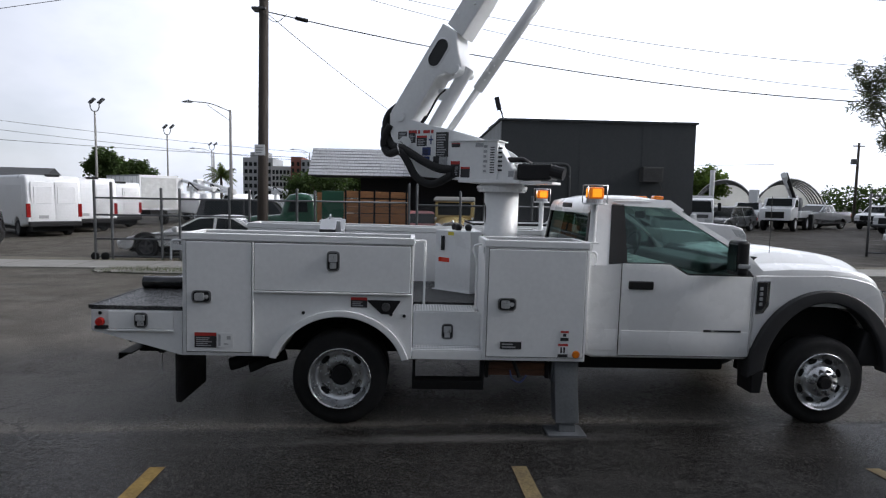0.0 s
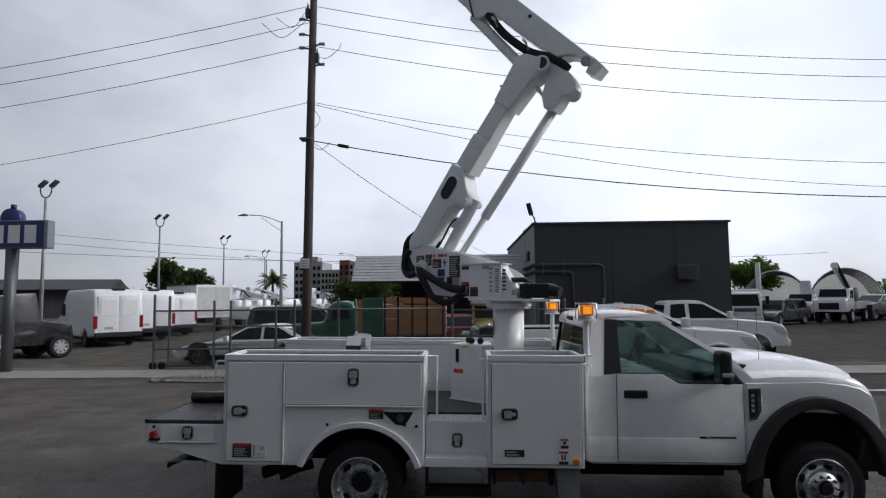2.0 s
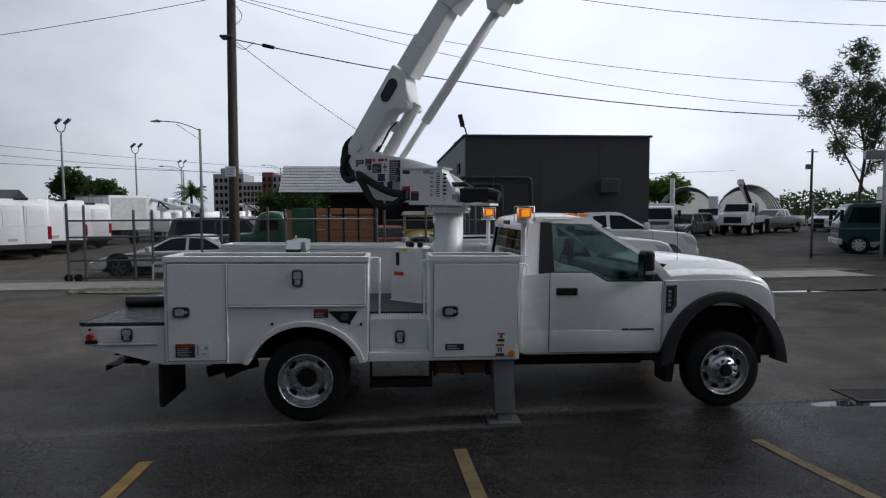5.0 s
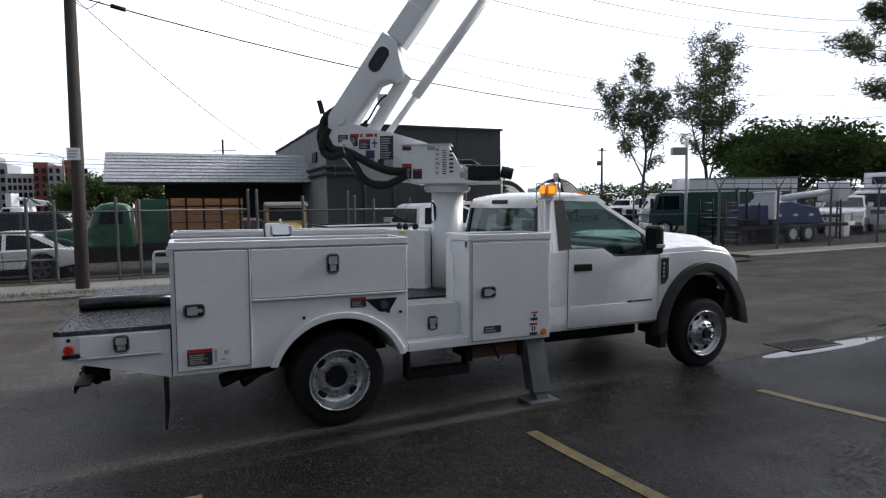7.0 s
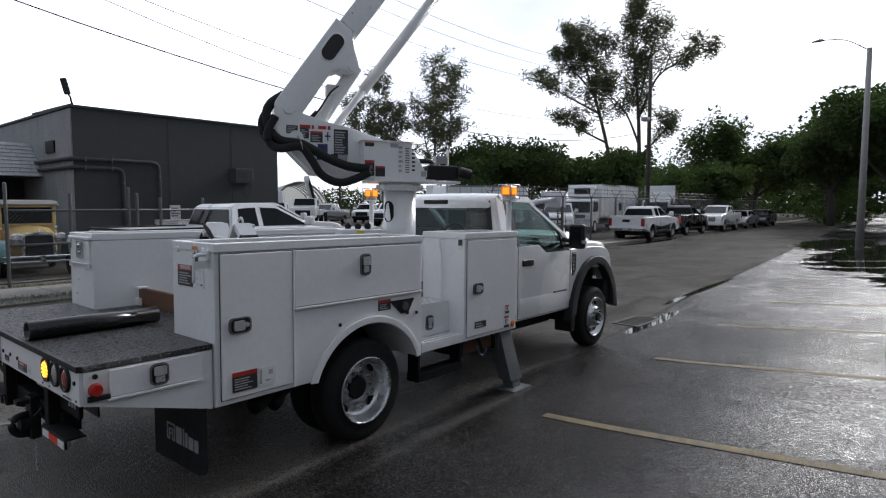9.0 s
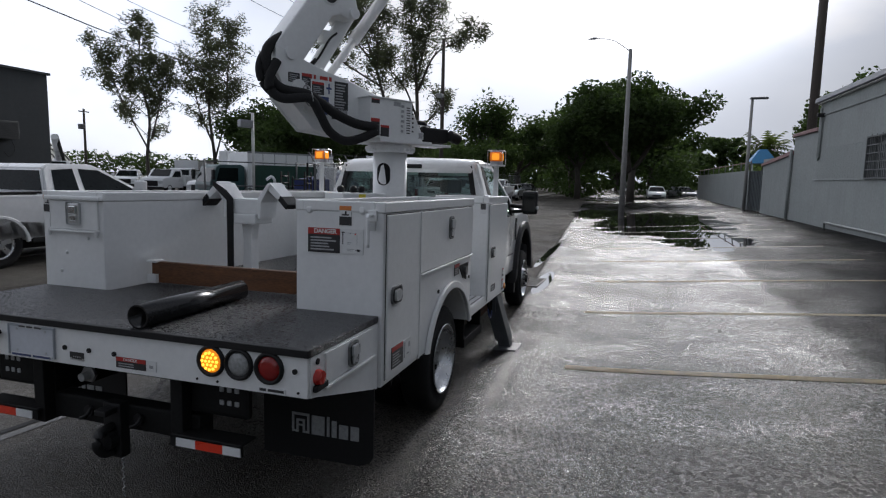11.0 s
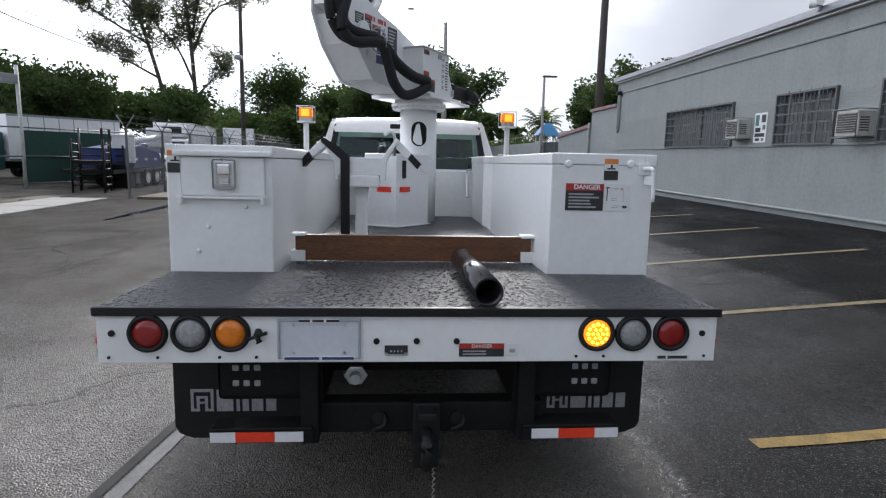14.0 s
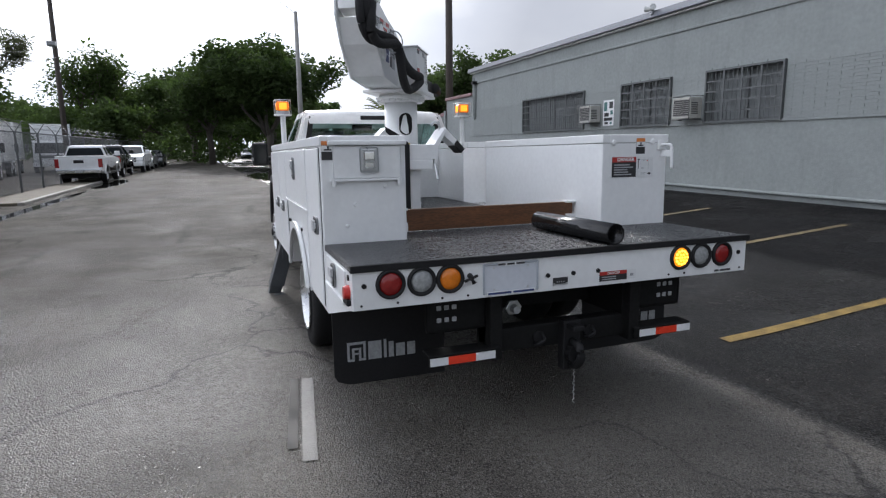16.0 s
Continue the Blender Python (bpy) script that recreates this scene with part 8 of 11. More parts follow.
# gate at the corner of the yard
yg = thing("rolling_gate", Matrix.Translation((17.8, 15.5, 0)) @ Matrix.Rotation(radians(-24), 4, "Z"), "tall grey chain-link rolling gate", "gate")
GREENMESH = mat("green_privacy_mesh", (0.02, 0.06, 0.045), 0.9, var=0.25, scale=6)
for x in (0, 2.4, 4.8, 7.2):
    part("gate_post", tube(B(), [(x, 0, 0), (x, 0, 4.6 if x == 2.4 else 2.4)], 0.07 if x == 2.4 else 0.045, 8), DRIPWHITE if x == 2.4 else GALVDARK, yg)
for z in (0.15, 1.2, 2.3):
    part("gate_rail", tube(B(), [(0, 0, z), (7.2, 0, z)], 0.03, 6), GALVDARK, yg)
part("privacy_mesh", box(B(), 2.45, 7.15, 0.03, 0.04, 0.2, 2.2), GREENMESH, yg, "green privacy mesh on the gate")
part("lamp_box", box(B(), 1.7, 2.35, -0.15, 0.15, 3.9, 4.25, 0.03), GALV, yg, "grey box lamp on the gate post")


# ---- poles, wires, lamps ----
pole = thing("utility_pole", Matrix.Translation((-3.38, 9.62, 0)), "tall dark wooden utility pole with insulators", "utility pole")
bm = B()
tube(bm, [(0, 0, -0.1), (0.05, 0, 3), (0.10, 0, 7), (0.17, 0, 10.75)], 0.145, 14, 0.10)
part("shaft", bm, POLEWOOD, pole)
for z, side in ((10.1, -1), (9.65, -1), (9.25, -1), (9.35, 1), (8.75, 1)):
    bm = B()
    lean = 0.14
    tube(bm, [(lean, 0, z), (lean + side * 0.22, -0.05, z + 0.05)], 0.025, 6)
    for k in range(3):
        cyl(bm, (lean + side * (0.22 + k * 0.055), -0.05, z + 0.05), (lean + side * (0.26 + k * 0.055), -0.05, z + 0.055), 0.055, 0.04, 10)
    part("insulator", bm, CERAMIC, pole, "brown glazed insulator")
for z, side in ((10.35, -1), (9.0, 1)):
    bm = B()
    box(bm, *sorted((0.14 + side * 0.08, 0.14 + side * 0.20)), -0.07, 0.07, z - 0.14, z + 0.14, 0.02)
    cyl(bm, (0.14 + side * 0.14, 0, z + 0.14), (0.14 + side * 0.14, 0, z + 0.3), 0.03, 0.015, 8)
    part("cutout", bm, CERAMIC, pole, "dark fuse cutout")
bm = B()
box(bm, -0.12, 0.14, -0.19, -0.175, 2.95, 3.22)
tag = part("tag", bm, DECALWHITE, pole, "small white pole tag with bars")
for k in range(3):
    part("tag_bar", box(B(), -0.09, 0.06 + 0.02 * k, -0.193, -0.189, 3.0 + k * 0.065, 3.03 + k * 0.065), DECALGREY, tag)
part("band", box(B(), -0.18, 0.18, -0.18, 0.18, 6.6, 6.66, 0.03), GALVDARK, pole)


def wire(p0, p1, sag, r, label="thin black overhead power cable", n=22):
    p0, p1 = Vector(p0), Vector(p1)
    pts = [p0.lerp(p1, i / n) - Vector((0, 0, 4 * sag * (i / n) * (1 - i / n))) for i in range(n + 1)]
    return tagged(part("wire", tube(B(), pts, r, 5), WIRE, None), label, "cable", "overhead wires")


for z in (10.62, 10.12, 9.42):
    wire((-3.3, 9.7, z), (-59.5, 9.7, z), 3.05, 0.009)
    wire((-3.3, 9.7, z), (34.7, 9.85, z), 2.02, 0.009)
wire((-3.3, 9.7, 7.75), (-59.5, 9.7, 7.7), 3.1, 0.008)
wire((-3.3, 9.7, 7.75), (34.7, 9.85, 7.75), 2.1, 0.008)
wire((-3.3, 9.7, 7.70), (34.7, 9.85, 7.4), 2.6, 0.008)
wire((-3.3, 9.7, 6.62), (34.7, 9.85, 6.62), 1.92, 0.015, "thick black sagging telephone cable")
wire((-3.3, 9.55, 6.62), (2.6, 21.0, 3.9), 0.25, 0.009, "thin black service drop cable")
bm = B()
tube(bm, [(-2.5, 9.7, 6.47), (-2.2, 9.7, 6.41)], 0.05, 8)
tagged(part("cable_splice", bm, BLACK, None), "black cable splice near the pole", "cable fitting")
for k, pts in enumerate(([(-3.3, 9.6, 7.7), (-2.9, 9.6, 7.2), (-3.1, 9.6, 6.9), (-3.3, 9.6, 6.65)], [(-3.3, 9.6, 10.1), (-4.0, 9.6, 9.6), (-4.5, 9.6, 9.95), (-4.6, 9.6, 10.05)], [(-3.3, 9.6, 9.3), (-2.8, 9.6, 8.95), (-2.4, 9.6, 9.2), (-2.3, 9.6, 9.4)], [(-3.3, 9.6, 10.4), (-3.7, 9.6, 9.9), (-4.2, 9.6, 10.2)], [(-3.3, 9.58, 6.6), (-2.9, 9.58, 6.3), (-2.6, 9.6, 6.5)])):
    part("jumper", tube(B(), [q - Vector((-3.3, 9.7, 0)) for q in curve_pts(pts, 16)], 0.009, 5), WIRE, pole)


def twin_lamp(x, y, h, s=1.0, yaw=0):
    L = thing("lot_lamp", Matrix.Translation((x, y, 0)) @ Matrix.Rotation(radians(yaw), 4, "Z"), "grey twin-headed flood lamp pole over the yard", "lamp post", "yard lamps")
    part("shaft", tube(B(), [(0, 0, 0), (0, 0, h - 1.5 * s)], 0.14 * s, 8, 0.08 * s), POLECONC, L)
    for q in (-1, 1):
        arm = part("arm", tube(B(), curve_pts([(0, 0, h - 1.5 * s), (q * 0.22 * s, 0, h - 1.44 * s), (q * 0.38 * s, 0, h - 1.15 * s), (q * 0.40 * s, 0, h - 0.8 * s)], 12), 0.045 * s, 6), GALVDARK, L)
        bm = B()
        box(bm, -0.09 * s, 0.09 * s, -0.2 * s, 0.2 * s, -0.34 * s, 0.34 * s, 0.05 * s, 2, Matrix.Translation((q * 0.40 * s + 0.18 * s, 0, h - 0.55 * s)) @ Matrix.Rotation(radians(48), 4, "Y"))
        part("lamp_head", bm, GALVDARK, arm)


twin_lamp(-27.05, 47, 10.3, 0.95)
twin_lamp(-27.5, 63, 10.0, 0.95)
twin_lamp(-29.6, 84, 9.9, 0.95)
twin_lamp(-26.65, 31.3, 10.4, 0.95)


def arm_lamp(x, y, h, yaw, reach, label, material=None, r=0.13, lift=0.2, tip=1.0):
    L = thing("street_lamp", Matrix.Translation((x, y, 0)) @ Matrix.Rotation(radians(yaw), 4, "Z"), label, "street lamp")
    part("shaft", tube(B(), [(0, 0, -0.1), (0, 0, h)], r, 10, r * 0.6), material or POLECONC, L)
    part("arm", tube(B(), curve_pts([(0, 0, h - 0.1), (reach * 0.5, 0, h + lift * 0.75 * reach), (reach, 0, h + lift * reach)], 12), 0.035 * tip, 6), GALV, L)
    if tip == 1.0:
        part("stay", tube(B(), [(0, 0, h - 0.75), (reach * 0.6, 0, h + 0.12 * reach)], 0.02, 5), GALV, L)
    bm = B()
    z = h + lift * reach
    prism(bm, [(reach - 0.06, z - 0.03), (reach + 0.1, z - 0.09 * tip), (reach + 0.62 * tip, z - 0.07 * tip), (reach + 0.66 * tip, z - 0.02), (reach + 0.3 * tip, z + 0.05 * tip), (reach, z + 0.04)], "y", -0.13 * tip, 0.13 * tip, 0.02, 2)
    part("lamp_head", bm, GALV, L)
    part("photocell", cyl(B(), (reach + 0.22 * tip, 0, z + 0.03 * tip), (reach + 0.22 * tip, 0, z + 0.12 * tip), 0.04 * tip), GALVDARK, L)


arm_lamp(-12.2, 36.0, 7.75, 180, 2.6, "grey street lamp on a long arm")
arm_lamp(-15.0, 12.0, 9.6, 180, 3.5, "tall concrete street lamp on a long arm", None, 0.17)
arm_lamp(-26.2, 74.6, 7.5, 180, 2.5, "grey street lamp on a long arm")
arm_lamp(-16.7, 92.4, 9.0, 180, 2.5, "grey street lamp on a long arm")
arm_lamp(26.1, -2.15, 8.05, 90, 1.6, "weathered street lamp pole standing in a puddle", None, 0.15, 0.36, 0.6)
# slim lamp by the yard gate
sl = thing("street_lamp", Matrix.Translation((31.2, -8.42, 0.3)), "slim grey lamp post with a flat head", "street lamp")
part("shaft", tube(B(), [(0, 0, 0), (0, 0, 6.0)], 0.10, 8, 0.07), POLECONC, sl)
part("lamp_head", box(B(), -0.15, 0.15, -0.75, 0.1, 5.98, 6.08, 0.04, 2), GALVDARK, sl)
# dark pole behind the long building
p2 = thing("utility_pole", Matrix.Translation((25.4, -9.85, 0)), "dark wooden utility pole behind the grey building", "utility pole")
part("shaft", tube(B(), [(0, 0, 0), (0.02, 0, 13.5)], 0.21, 12, 0.165), POLEWOOD, p2)
p6 = thing("utility_pole", Matrix.Translation((34.7, 9.9, 0)), "wooden utility pole by the street fence", "utility pole")
part("shaft", tube(B(), [(0, 0, 0), (0, 0, 11)], 0.16, 10, 0.11), POLEWOOD, p6)
part("lamp_head", box(B(), -0.9, -0.35, -0.2, 0.2, 7.1, 7.35, 0.05, 2), GALV, p6, "grey lamp head")
part("lamp_arm", tube(B(), [(-0.4, 0, 7.2), (0, 0, 7.0)], 0.03, 6), GALV, p6)
p4 = thing("utility_pole", Matrix.Translation((50.9, 59.4, 0)), "distant wooden utility pole with a transformer", "utility pole")
part("shaft", tube(B(), [(0, 0, 0), (0, 0, 9.0)], 0.17, 8, 0.12), POLEWOOD, p4)
part("transformer", box(B(), -0.7, -0.2, -0.25, 0.25, 6.6, 7.2, 0.08), GALVDARK, p4)
part("cross_arm", box(B(), -0.7, 0.7, -0.05, 0.05, 8.6, 8.72), POLEWOOD, p4)
p5 = thing("utility_pole", Matrix.Translation((-60, 72, 0)), "distant wooden utility pole with cross arms", "utility pole")
part("shaft", tube(B(), [(0, 0, 0), (0.4, 0, 12)], 0.2, 8, 0.14), POLEWOOD, p5)
part("cross_arm", box(B(), -1.2, 1.4, -0.06, 0.06, 11.0, 11.15), POLEWOOD, p5)
wire((-59.7, 72, 11.6), (20, 150, 12), 1.5, 0.03)
wire((-59.7, 72, 10.4), (20, 150, 10), 1.5, 0.03)
wire((-59.7, 72, 8.8), (60, 90, 8.5), 1.5, 0.03)

# ---- blue entrance sign ----
sg = thing("entrance_sign", Matrix.Translation((-12.6, 10.6, 0)), "blue yard entrance sign with a domed crest", "sign")
SIGNBLUE = mat("sign_blue_panel", (0.012, 0.025, 0.13), 0.35, var=0.12, scale=2)
part("post", tube(B(), [(0, 0, 0), (0, 0, 3.75)], 0.16, 10), GALVDARK, sg)
part("cabinet", box(B(), -1.25, 1.2, -0.16, 0.16, 3.70, 4.55, 0.02), GALV, sg)
part("face", box(B(), -1.22, 1.08, -0.175, -0.161, 3.73, 4.52), SIGNBLUE, sg, "blue panel face")
for k, x in enumerate((-1.0, -0.5, 0.0, 0.5)):
    part("number_bar", box(B(), x, x + 0.36, -0.182, -0.1755, 3.86, 4.40, 0.0), DECALWHITE, sg)
part("crest", lathe(B(), [(0.0, -0.14), (0.30, -0.14), (0.30, 0.14), (0.0, 0.14)], (0, 0, 0), 20), SIGNBLUE, sg, "blue domed crest").matrix_local = Matrix.Translation((0.0, 0.0, 4.62))
part("finial", tube(B(), [(0, 0, 4.9), (0, 0, 5.05)], 0.08, 8), SIGNBLUE, sg)


# ---- parked vehicles ----
PAINTGREY = mat("dark_grey_car_paint", (0.05, 0.055, 0.06), 0.3, coat=0.6, var=0.08, scale=2)
PAINTSILVER = mat("silver_car_paint", (0.40, 0.41, 0.42), 0.35, metal=0.4, coat=0.4, var=0.06, scale=2)
PAINTBLACK = mat("black_car_paint", (0.015, 0.015, 0.017), 0.25, coat=0.6, var=0.1, scale=2)
PAINTGREEN = mat("vintage_green_paint", (0.012, 0.085, 0.045), 0.3, coat=0.5, var=0.12, scale=2)
PAINTCREAM = mat("vintage_cream_paint", (0.52, 0.40, 0.16), 0.35, coat=0.4, var=0.1, scale=3)
PAINTTEAL = mat("vintage_teal_paint", (0.05, 0.14, 0.15), 0.35, coat=0.3, var=0.12)
PAINTRED = mat("faded_red_paint", (0.24, 0.03, 0.028), 0.45, var=0.2, scale=3)
PAINTBLUE = mat("navy_blue_paint", (0.02, 0.035, 0.15), 0.4, coat=0.2, var=0.15, scale=3)
STAKEWOOD = mat("orange_varnished_boards", (0.36, 0.165, 0.065), 0.6, var=0.35, scale=3, stretch=(1, 6, 6))
CANVAS = mat("grey_canvas_top", (0.16, 0.16, 0.15), 0.9, var=0.2, scale=6)
HEADLENS = mat("headlamp_lens", (0.55, 0.57, 0.58), 0.1, var=0.3, scale=25, coat=0.6)


def road_wheel(parent, x, y, r, w, side, rim=RIM, spokes=6):
    """A tyre with a rounded shoulder, a dished rim and spokes."""
    bm = B()
    lathe(bm, [(r * 0.62, -w * 0.42), (r * 0.80, -w * 0.5), (r * 0.95, -w * 0.47), (r, -w * 0.34), (r, w * 0.34), (r * 0.95, w * 0.47), (r * 0.80, w * 0.5), (r * 0.62, w * 0.42)], (x, y, r), 26, side)
    tyre = part("tyre", bm, RUBBER, parent)
    bm = B()
    lathe(bm, [(r * 0.64, w * 0.43), (r * 0.60, w * 0.46), (r * 0.56, w * 0.36), (r * 0.54, w * 0.10), (0.0, w * 0.10)], (x, y, r), 26, side)
    part("rim_dish", bm, HUB, tyre)
    bm = B()
    for k in range(spokes):
        a = 2 * math.pi * k / spokes + 0.3
        c, s = math.cos(a), math.sin(a)
        t = r * 0.09
        yy = y + side * w * 0.36
        q = [(x + c * r * 0.10 - s * t, yy + side * 0.02, r + s * r * 0.10 + c * t), (x + c * r * 0.10 + s * t, yy + side * 0.02, r + s * r * 0.10 - c * t),
             (x + c * r * 0.58 + s * t * 1.3, yy, r + s * r * 0.58 - c * t * 1.3), (x + c * r * 0.58 - s * t * 1.3, yy, r + s * r * 0.58 + c * t * 1.3)]
        f = [bm.verts.new(p) for p in q]
        g = [bm.verts.new((p[0], p[1] - side * w * 0.1, p[2])) for p in q]
        bm.faces.new(f)
        bm.faces.new(g[::-1])
        for i in range(4):
            bm.faces.new((f[i], g[i], g[(i + 1) % 4], f[(i + 1) % 4]))
    lathe(bm, [(0.0, w * 0.40), (r * 0.15, w * 0.39), (r * 0.18, w * 0.30)], (x, y, r), 14, side)
    lathe(bm, [(r * 0.63, w * 0.44), (r * 0.57, w * 0.45), (r * 0.55, w * 0.32)], (x, y, r), 26, side)
    bmesh.ops.recalc_face_normals(bm, faces=bm.faces)
    part("rim", bm, rim, tyre)
    return tyre


def body_outline(L, low, prof, axles, ra):
    """The side outline of a car body: profile along the top from tail to nose, wheel arches along the bottom."""
    out = list(prof)
    for ax in sorted(axles, reverse=True):
        out += [(ax + ra * math.cos(radians(a)), max(low, 0.36 + ra * math.sin(radians(a)))) for a in (-2 + 182 * i / 12 for i in range(13))]
    return out


def cabin(parent, pts, wb, wt, z0, z1, paint, glass_rows, label="cabin"):
    """A tapering passenger cabin with side, front and rear glass set in it."""
    def half(z):
        return wb + (wt - wb) * (z - z0) / (z1 - z0)
    bm = B()
    a = [bm.verts.new((x, half(z), z)) for x, z in pts]
    b = [bm.verts.new((x, -half(z), z)) for x, z in pts]
    bm.faces.new(a)
    bm.faces.new(b[::-1])
    n = len(pts)
    for i in range(n):
        j = (i + 1) % n
        bm.faces.new((a[i], b[i], b[j], a[j]))
    bmesh.ops.recalc_face_normals(bm, faces=bm.faces)
    bmesh.ops.bevel(bm, geom=list(bm.edges), offset=0.035, segments=2, affect="EDGES")
    cab_ = part("cabin", smooth(bm, 40), paint, parent)
    for row in glass_rows["side"]:
        for s in (-1, 1):
            bm = B()
            o = [bm.verts.new((x, s * (half(z) + 0.006), z)) for x, z in row]
            i_ = [bm.verts.new((x, s * (half(z) - 0.02), z)) for x, z in row]
            bm.faces.new(o)
            for k in range(len(row)):
                j = (k + 1) % len(row)
                bm.faces.new((o[k], i_[k], i_[j], o[j]))
            bmesh.ops.recalc_face_normals(bm, faces=bm.faces)
            part("side_window", bm, DARKGLASS, cab_)
    for nm, (p, q) in glass_rows["ends"].items():
        d = Vector((q[0] - p[0], 0, q[1] - p[1]))
        nrm = Vector((d.z, 0, -d.x)).normalized()
        if (nm == "windscreen") != (nrm.x > 0):
            nrm = -nrm
        bm = B()
        P, Q = Vector((p[0], 0, p[1])) + d * 0.06 + nrm * 0.006, Vector((p[0], 0, p[1])) + d * 0.92 + nrm * 0.006
        hp, hq = half(P.z) - 0.07, half(Q.z) - 0.07
        v = [bm.verts.new(t) for t in ((P.x, hp, P.z), (P.x, -hp, P.z), (Q.x, -hq, Q.z), (Q.x, hq, Q.z))]
        bm.faces.new(v)
        w = [bm.verts.new(t.co - nrm * 0.03) for t in v]
        for k in range(4):
            bm.faces.new((v[k], v[(k + 1) % 4], w[(k + 1) % 4], w[k]))
        bmesh.ops.recalc_face_normals(bm, faces=bm.faces)
        part(nm, bm, DARKGLASS, cab_)
    return cab_


def mirrors(parent, x, y, z, paint, big=1.0):
    for s in (-1, 1):
        bm = B()
        box(bm, x - 0.07, x + 0.07, *sorted((s * (y + 0.06), s * (y + 0.06 + 0.2 * big))), z, z + 0.2 * big, 0.04, 2)
        box(bm, x - 0.03, x + 0.03, *sorted((s * (y - 0.05), s * (y + 0.1))), z + 0.02, z + 0.07)
        part("mirror", bm, paint, parent)


def pickup(m, paint, label, L=5.8, crew=True, W=1.96, cover=None, spokes=6, trim=CHROME, rake=None, group="parked pickups", h=1.0):
    """A pickup truck, nose towards +x."""
    t = thing("pickup_truck", m, label, "pickup truck", group)
    hw, n, b = W / 2, L / 2, -L / 2
    af, ar, r = n - 0.98, b + 1.22, 0.415
    belt = 1.20 * h
    cr = n - (3.72 if crew else 3.1)
    prof = [(b, 0.62), (b, belt + 0.05), (b + 0.05, belt + 0.08), (cr - 0.02, belt + 0.06), (cr, belt + 0.10), (n - 1.62, belt + 0.08), (n - 1.40, belt + 0.05), (n - 0.42, belt - 0.02), (n - 0.16, belt - 0.10), (n - 0.05, belt - 0.28), (n - 0.01, 0.75), (n - 0.02, 0.52), (n - 0.3, 0.46)]
    out = body_outline(L, 0.46, prof, (af, ar), 0.47)
    bm = B()
    prism(bm, out, "y", -hw, hw, 0.05, 3)
    body = part("body", smooth(bm, 40), paint, t)
    # bed hollow, shown as a liner let into the body top, with rails
    bm = B()
    box(bm, b + 0.10, cr - 0.10, -hw + 0.11, hw - 0.11, belt + 0.055, belt + 0.092)
    part("bed_cover" if cover else "bed_liner", bm, cover or BLACK, body)
    bm = B()
    for s in (-1, 1):
        box(bm, b + 0.03, cr - 0.04, *sorted((s * (hw - 0.10), s * (hw - 0.02))), belt + 0.08, belt + 0.125, 0.012)
    box(bm, b + 0.01, b + 0.07, -hw + 0.05, hw - 0.05, belt + 0.08, belt + 0.12, 0.01)
    part("bed_rail", bm, paint if not cover else BLACK, body)
    z0, z1 = belt + 0.06, 1.84 * h
    fx = n - 1.45
    pts = [(cr + 0.0, z0), (cr + 0.10, z1 - 0.10), (cr + 0.22, z1 - 0.01), (fx - 1.15, z1 + 0.01), (fx - 0.98, z1 - 0.05), (fx, z0)]
    mid = (cr + fx - 0.75) / 2
    if crew:
        side = [[(cr + 0.20, z0 + 0.05), (cr + 0.27, z1 - 0.12), (mid - 0.06, z1 - 0.09), (mid - 0.06, z0 + 0.05)], [(mid + 0.06, z0 + 0.05), (mid + 0.06, z1 - 0.09), (fx - 1.02, z1 - 0.11), (fx - 0.24, z0 + 0.05)]]
    else:
        side = [[(cr + 0.18, z0 + 0.05), (cr + 0.24, z1 - 0.12), (cr + 0.46, z1 - 0.10), (cr + 0.46, z0 + 0.05)], [(cr + 0.54, z0 + 0.05), (cr + 0.54, z1 - 0.10), (fx - 1.02, z1 - 0.11), (fx - 0.24, z0 + 0.05)]]
    cabin(t, pts, hw - 0.04, hw - 0.25, z0, z1, paint, {"side": side, "ends": {"windscreen": ((fx, z0), (fx - 0.98, z1 - 0.05)), "rear_window": ((cr, z0 + 0.05), (cr + 0.10, z1 - 0.10))}})
    seams = ((mid, fx - 0.05, cr + 0.1) if crew else (cr + 0.5, fx - 0.05))
    for s in (-1, 1):
        for sx in seams:
            part("door_seam", box(B(), sx - 0.006, sx + 0.006, *sorted((s * (hw - 0.01), s * (hw + 0.002))), 0.56, belt), BLACK, body)
        for sx in seams[:2 if crew else 1]:
            part("door_handle", box(B(), sx - 0.28 if crew and sx != seams[0] else sx + 0.08, sx - 0.08 if crew and sx != seams[0] else sx + 0.28, *sorted((s * hw, s * (hw + 0.03))), belt - 0.20, belt - 0.15, 0.012), paint, body)
        part("side_sill", box(B(), ar + 0.55, af - 0.55, *sorted((s * (hw - 0.08), s * (hw + 0.01))), 0.40, 0.50, 0.02), BLACK, body)
        for ax in (af, ar):
            bm = B()
            prism(bm, arc(ax, 0.40, 0.515, 0.515, 4, 176, 16) + arc(ax, 0.40, 0.46, 0.46, 176, 4, 16), "y", *sorted((s * (hw - 0.03), s * (hw + 0.025))), 0.008, 1)
            part("arch_lip", bm, paint, body)
            road_wheel(t, ax, s * (hw - 0.14), r, 0.26, s, RIM, spokes)
        bm = B()
        prism(bm, [(n - 0.52, belt - 0.11), (n - 0.14, belt - 0.17), (n - 0.02, belt - 0.36), (n - 0.04, belt - 0.46), (n - 0.34, belt - 0.36)], "y", *sorted((s * (hw - 0.42), s * (hw + 0.008))), 0.015, 1)
        part("headlamp", bm, HEADLENS, body, "clear headlamp")
        bm = B()
        box(bm, b - 0.012, b + 0.11, *sorted((s * (hw - 0.16), s * (hw + 0.008))), belt - 0.40, belt + 0.0, 0.02)
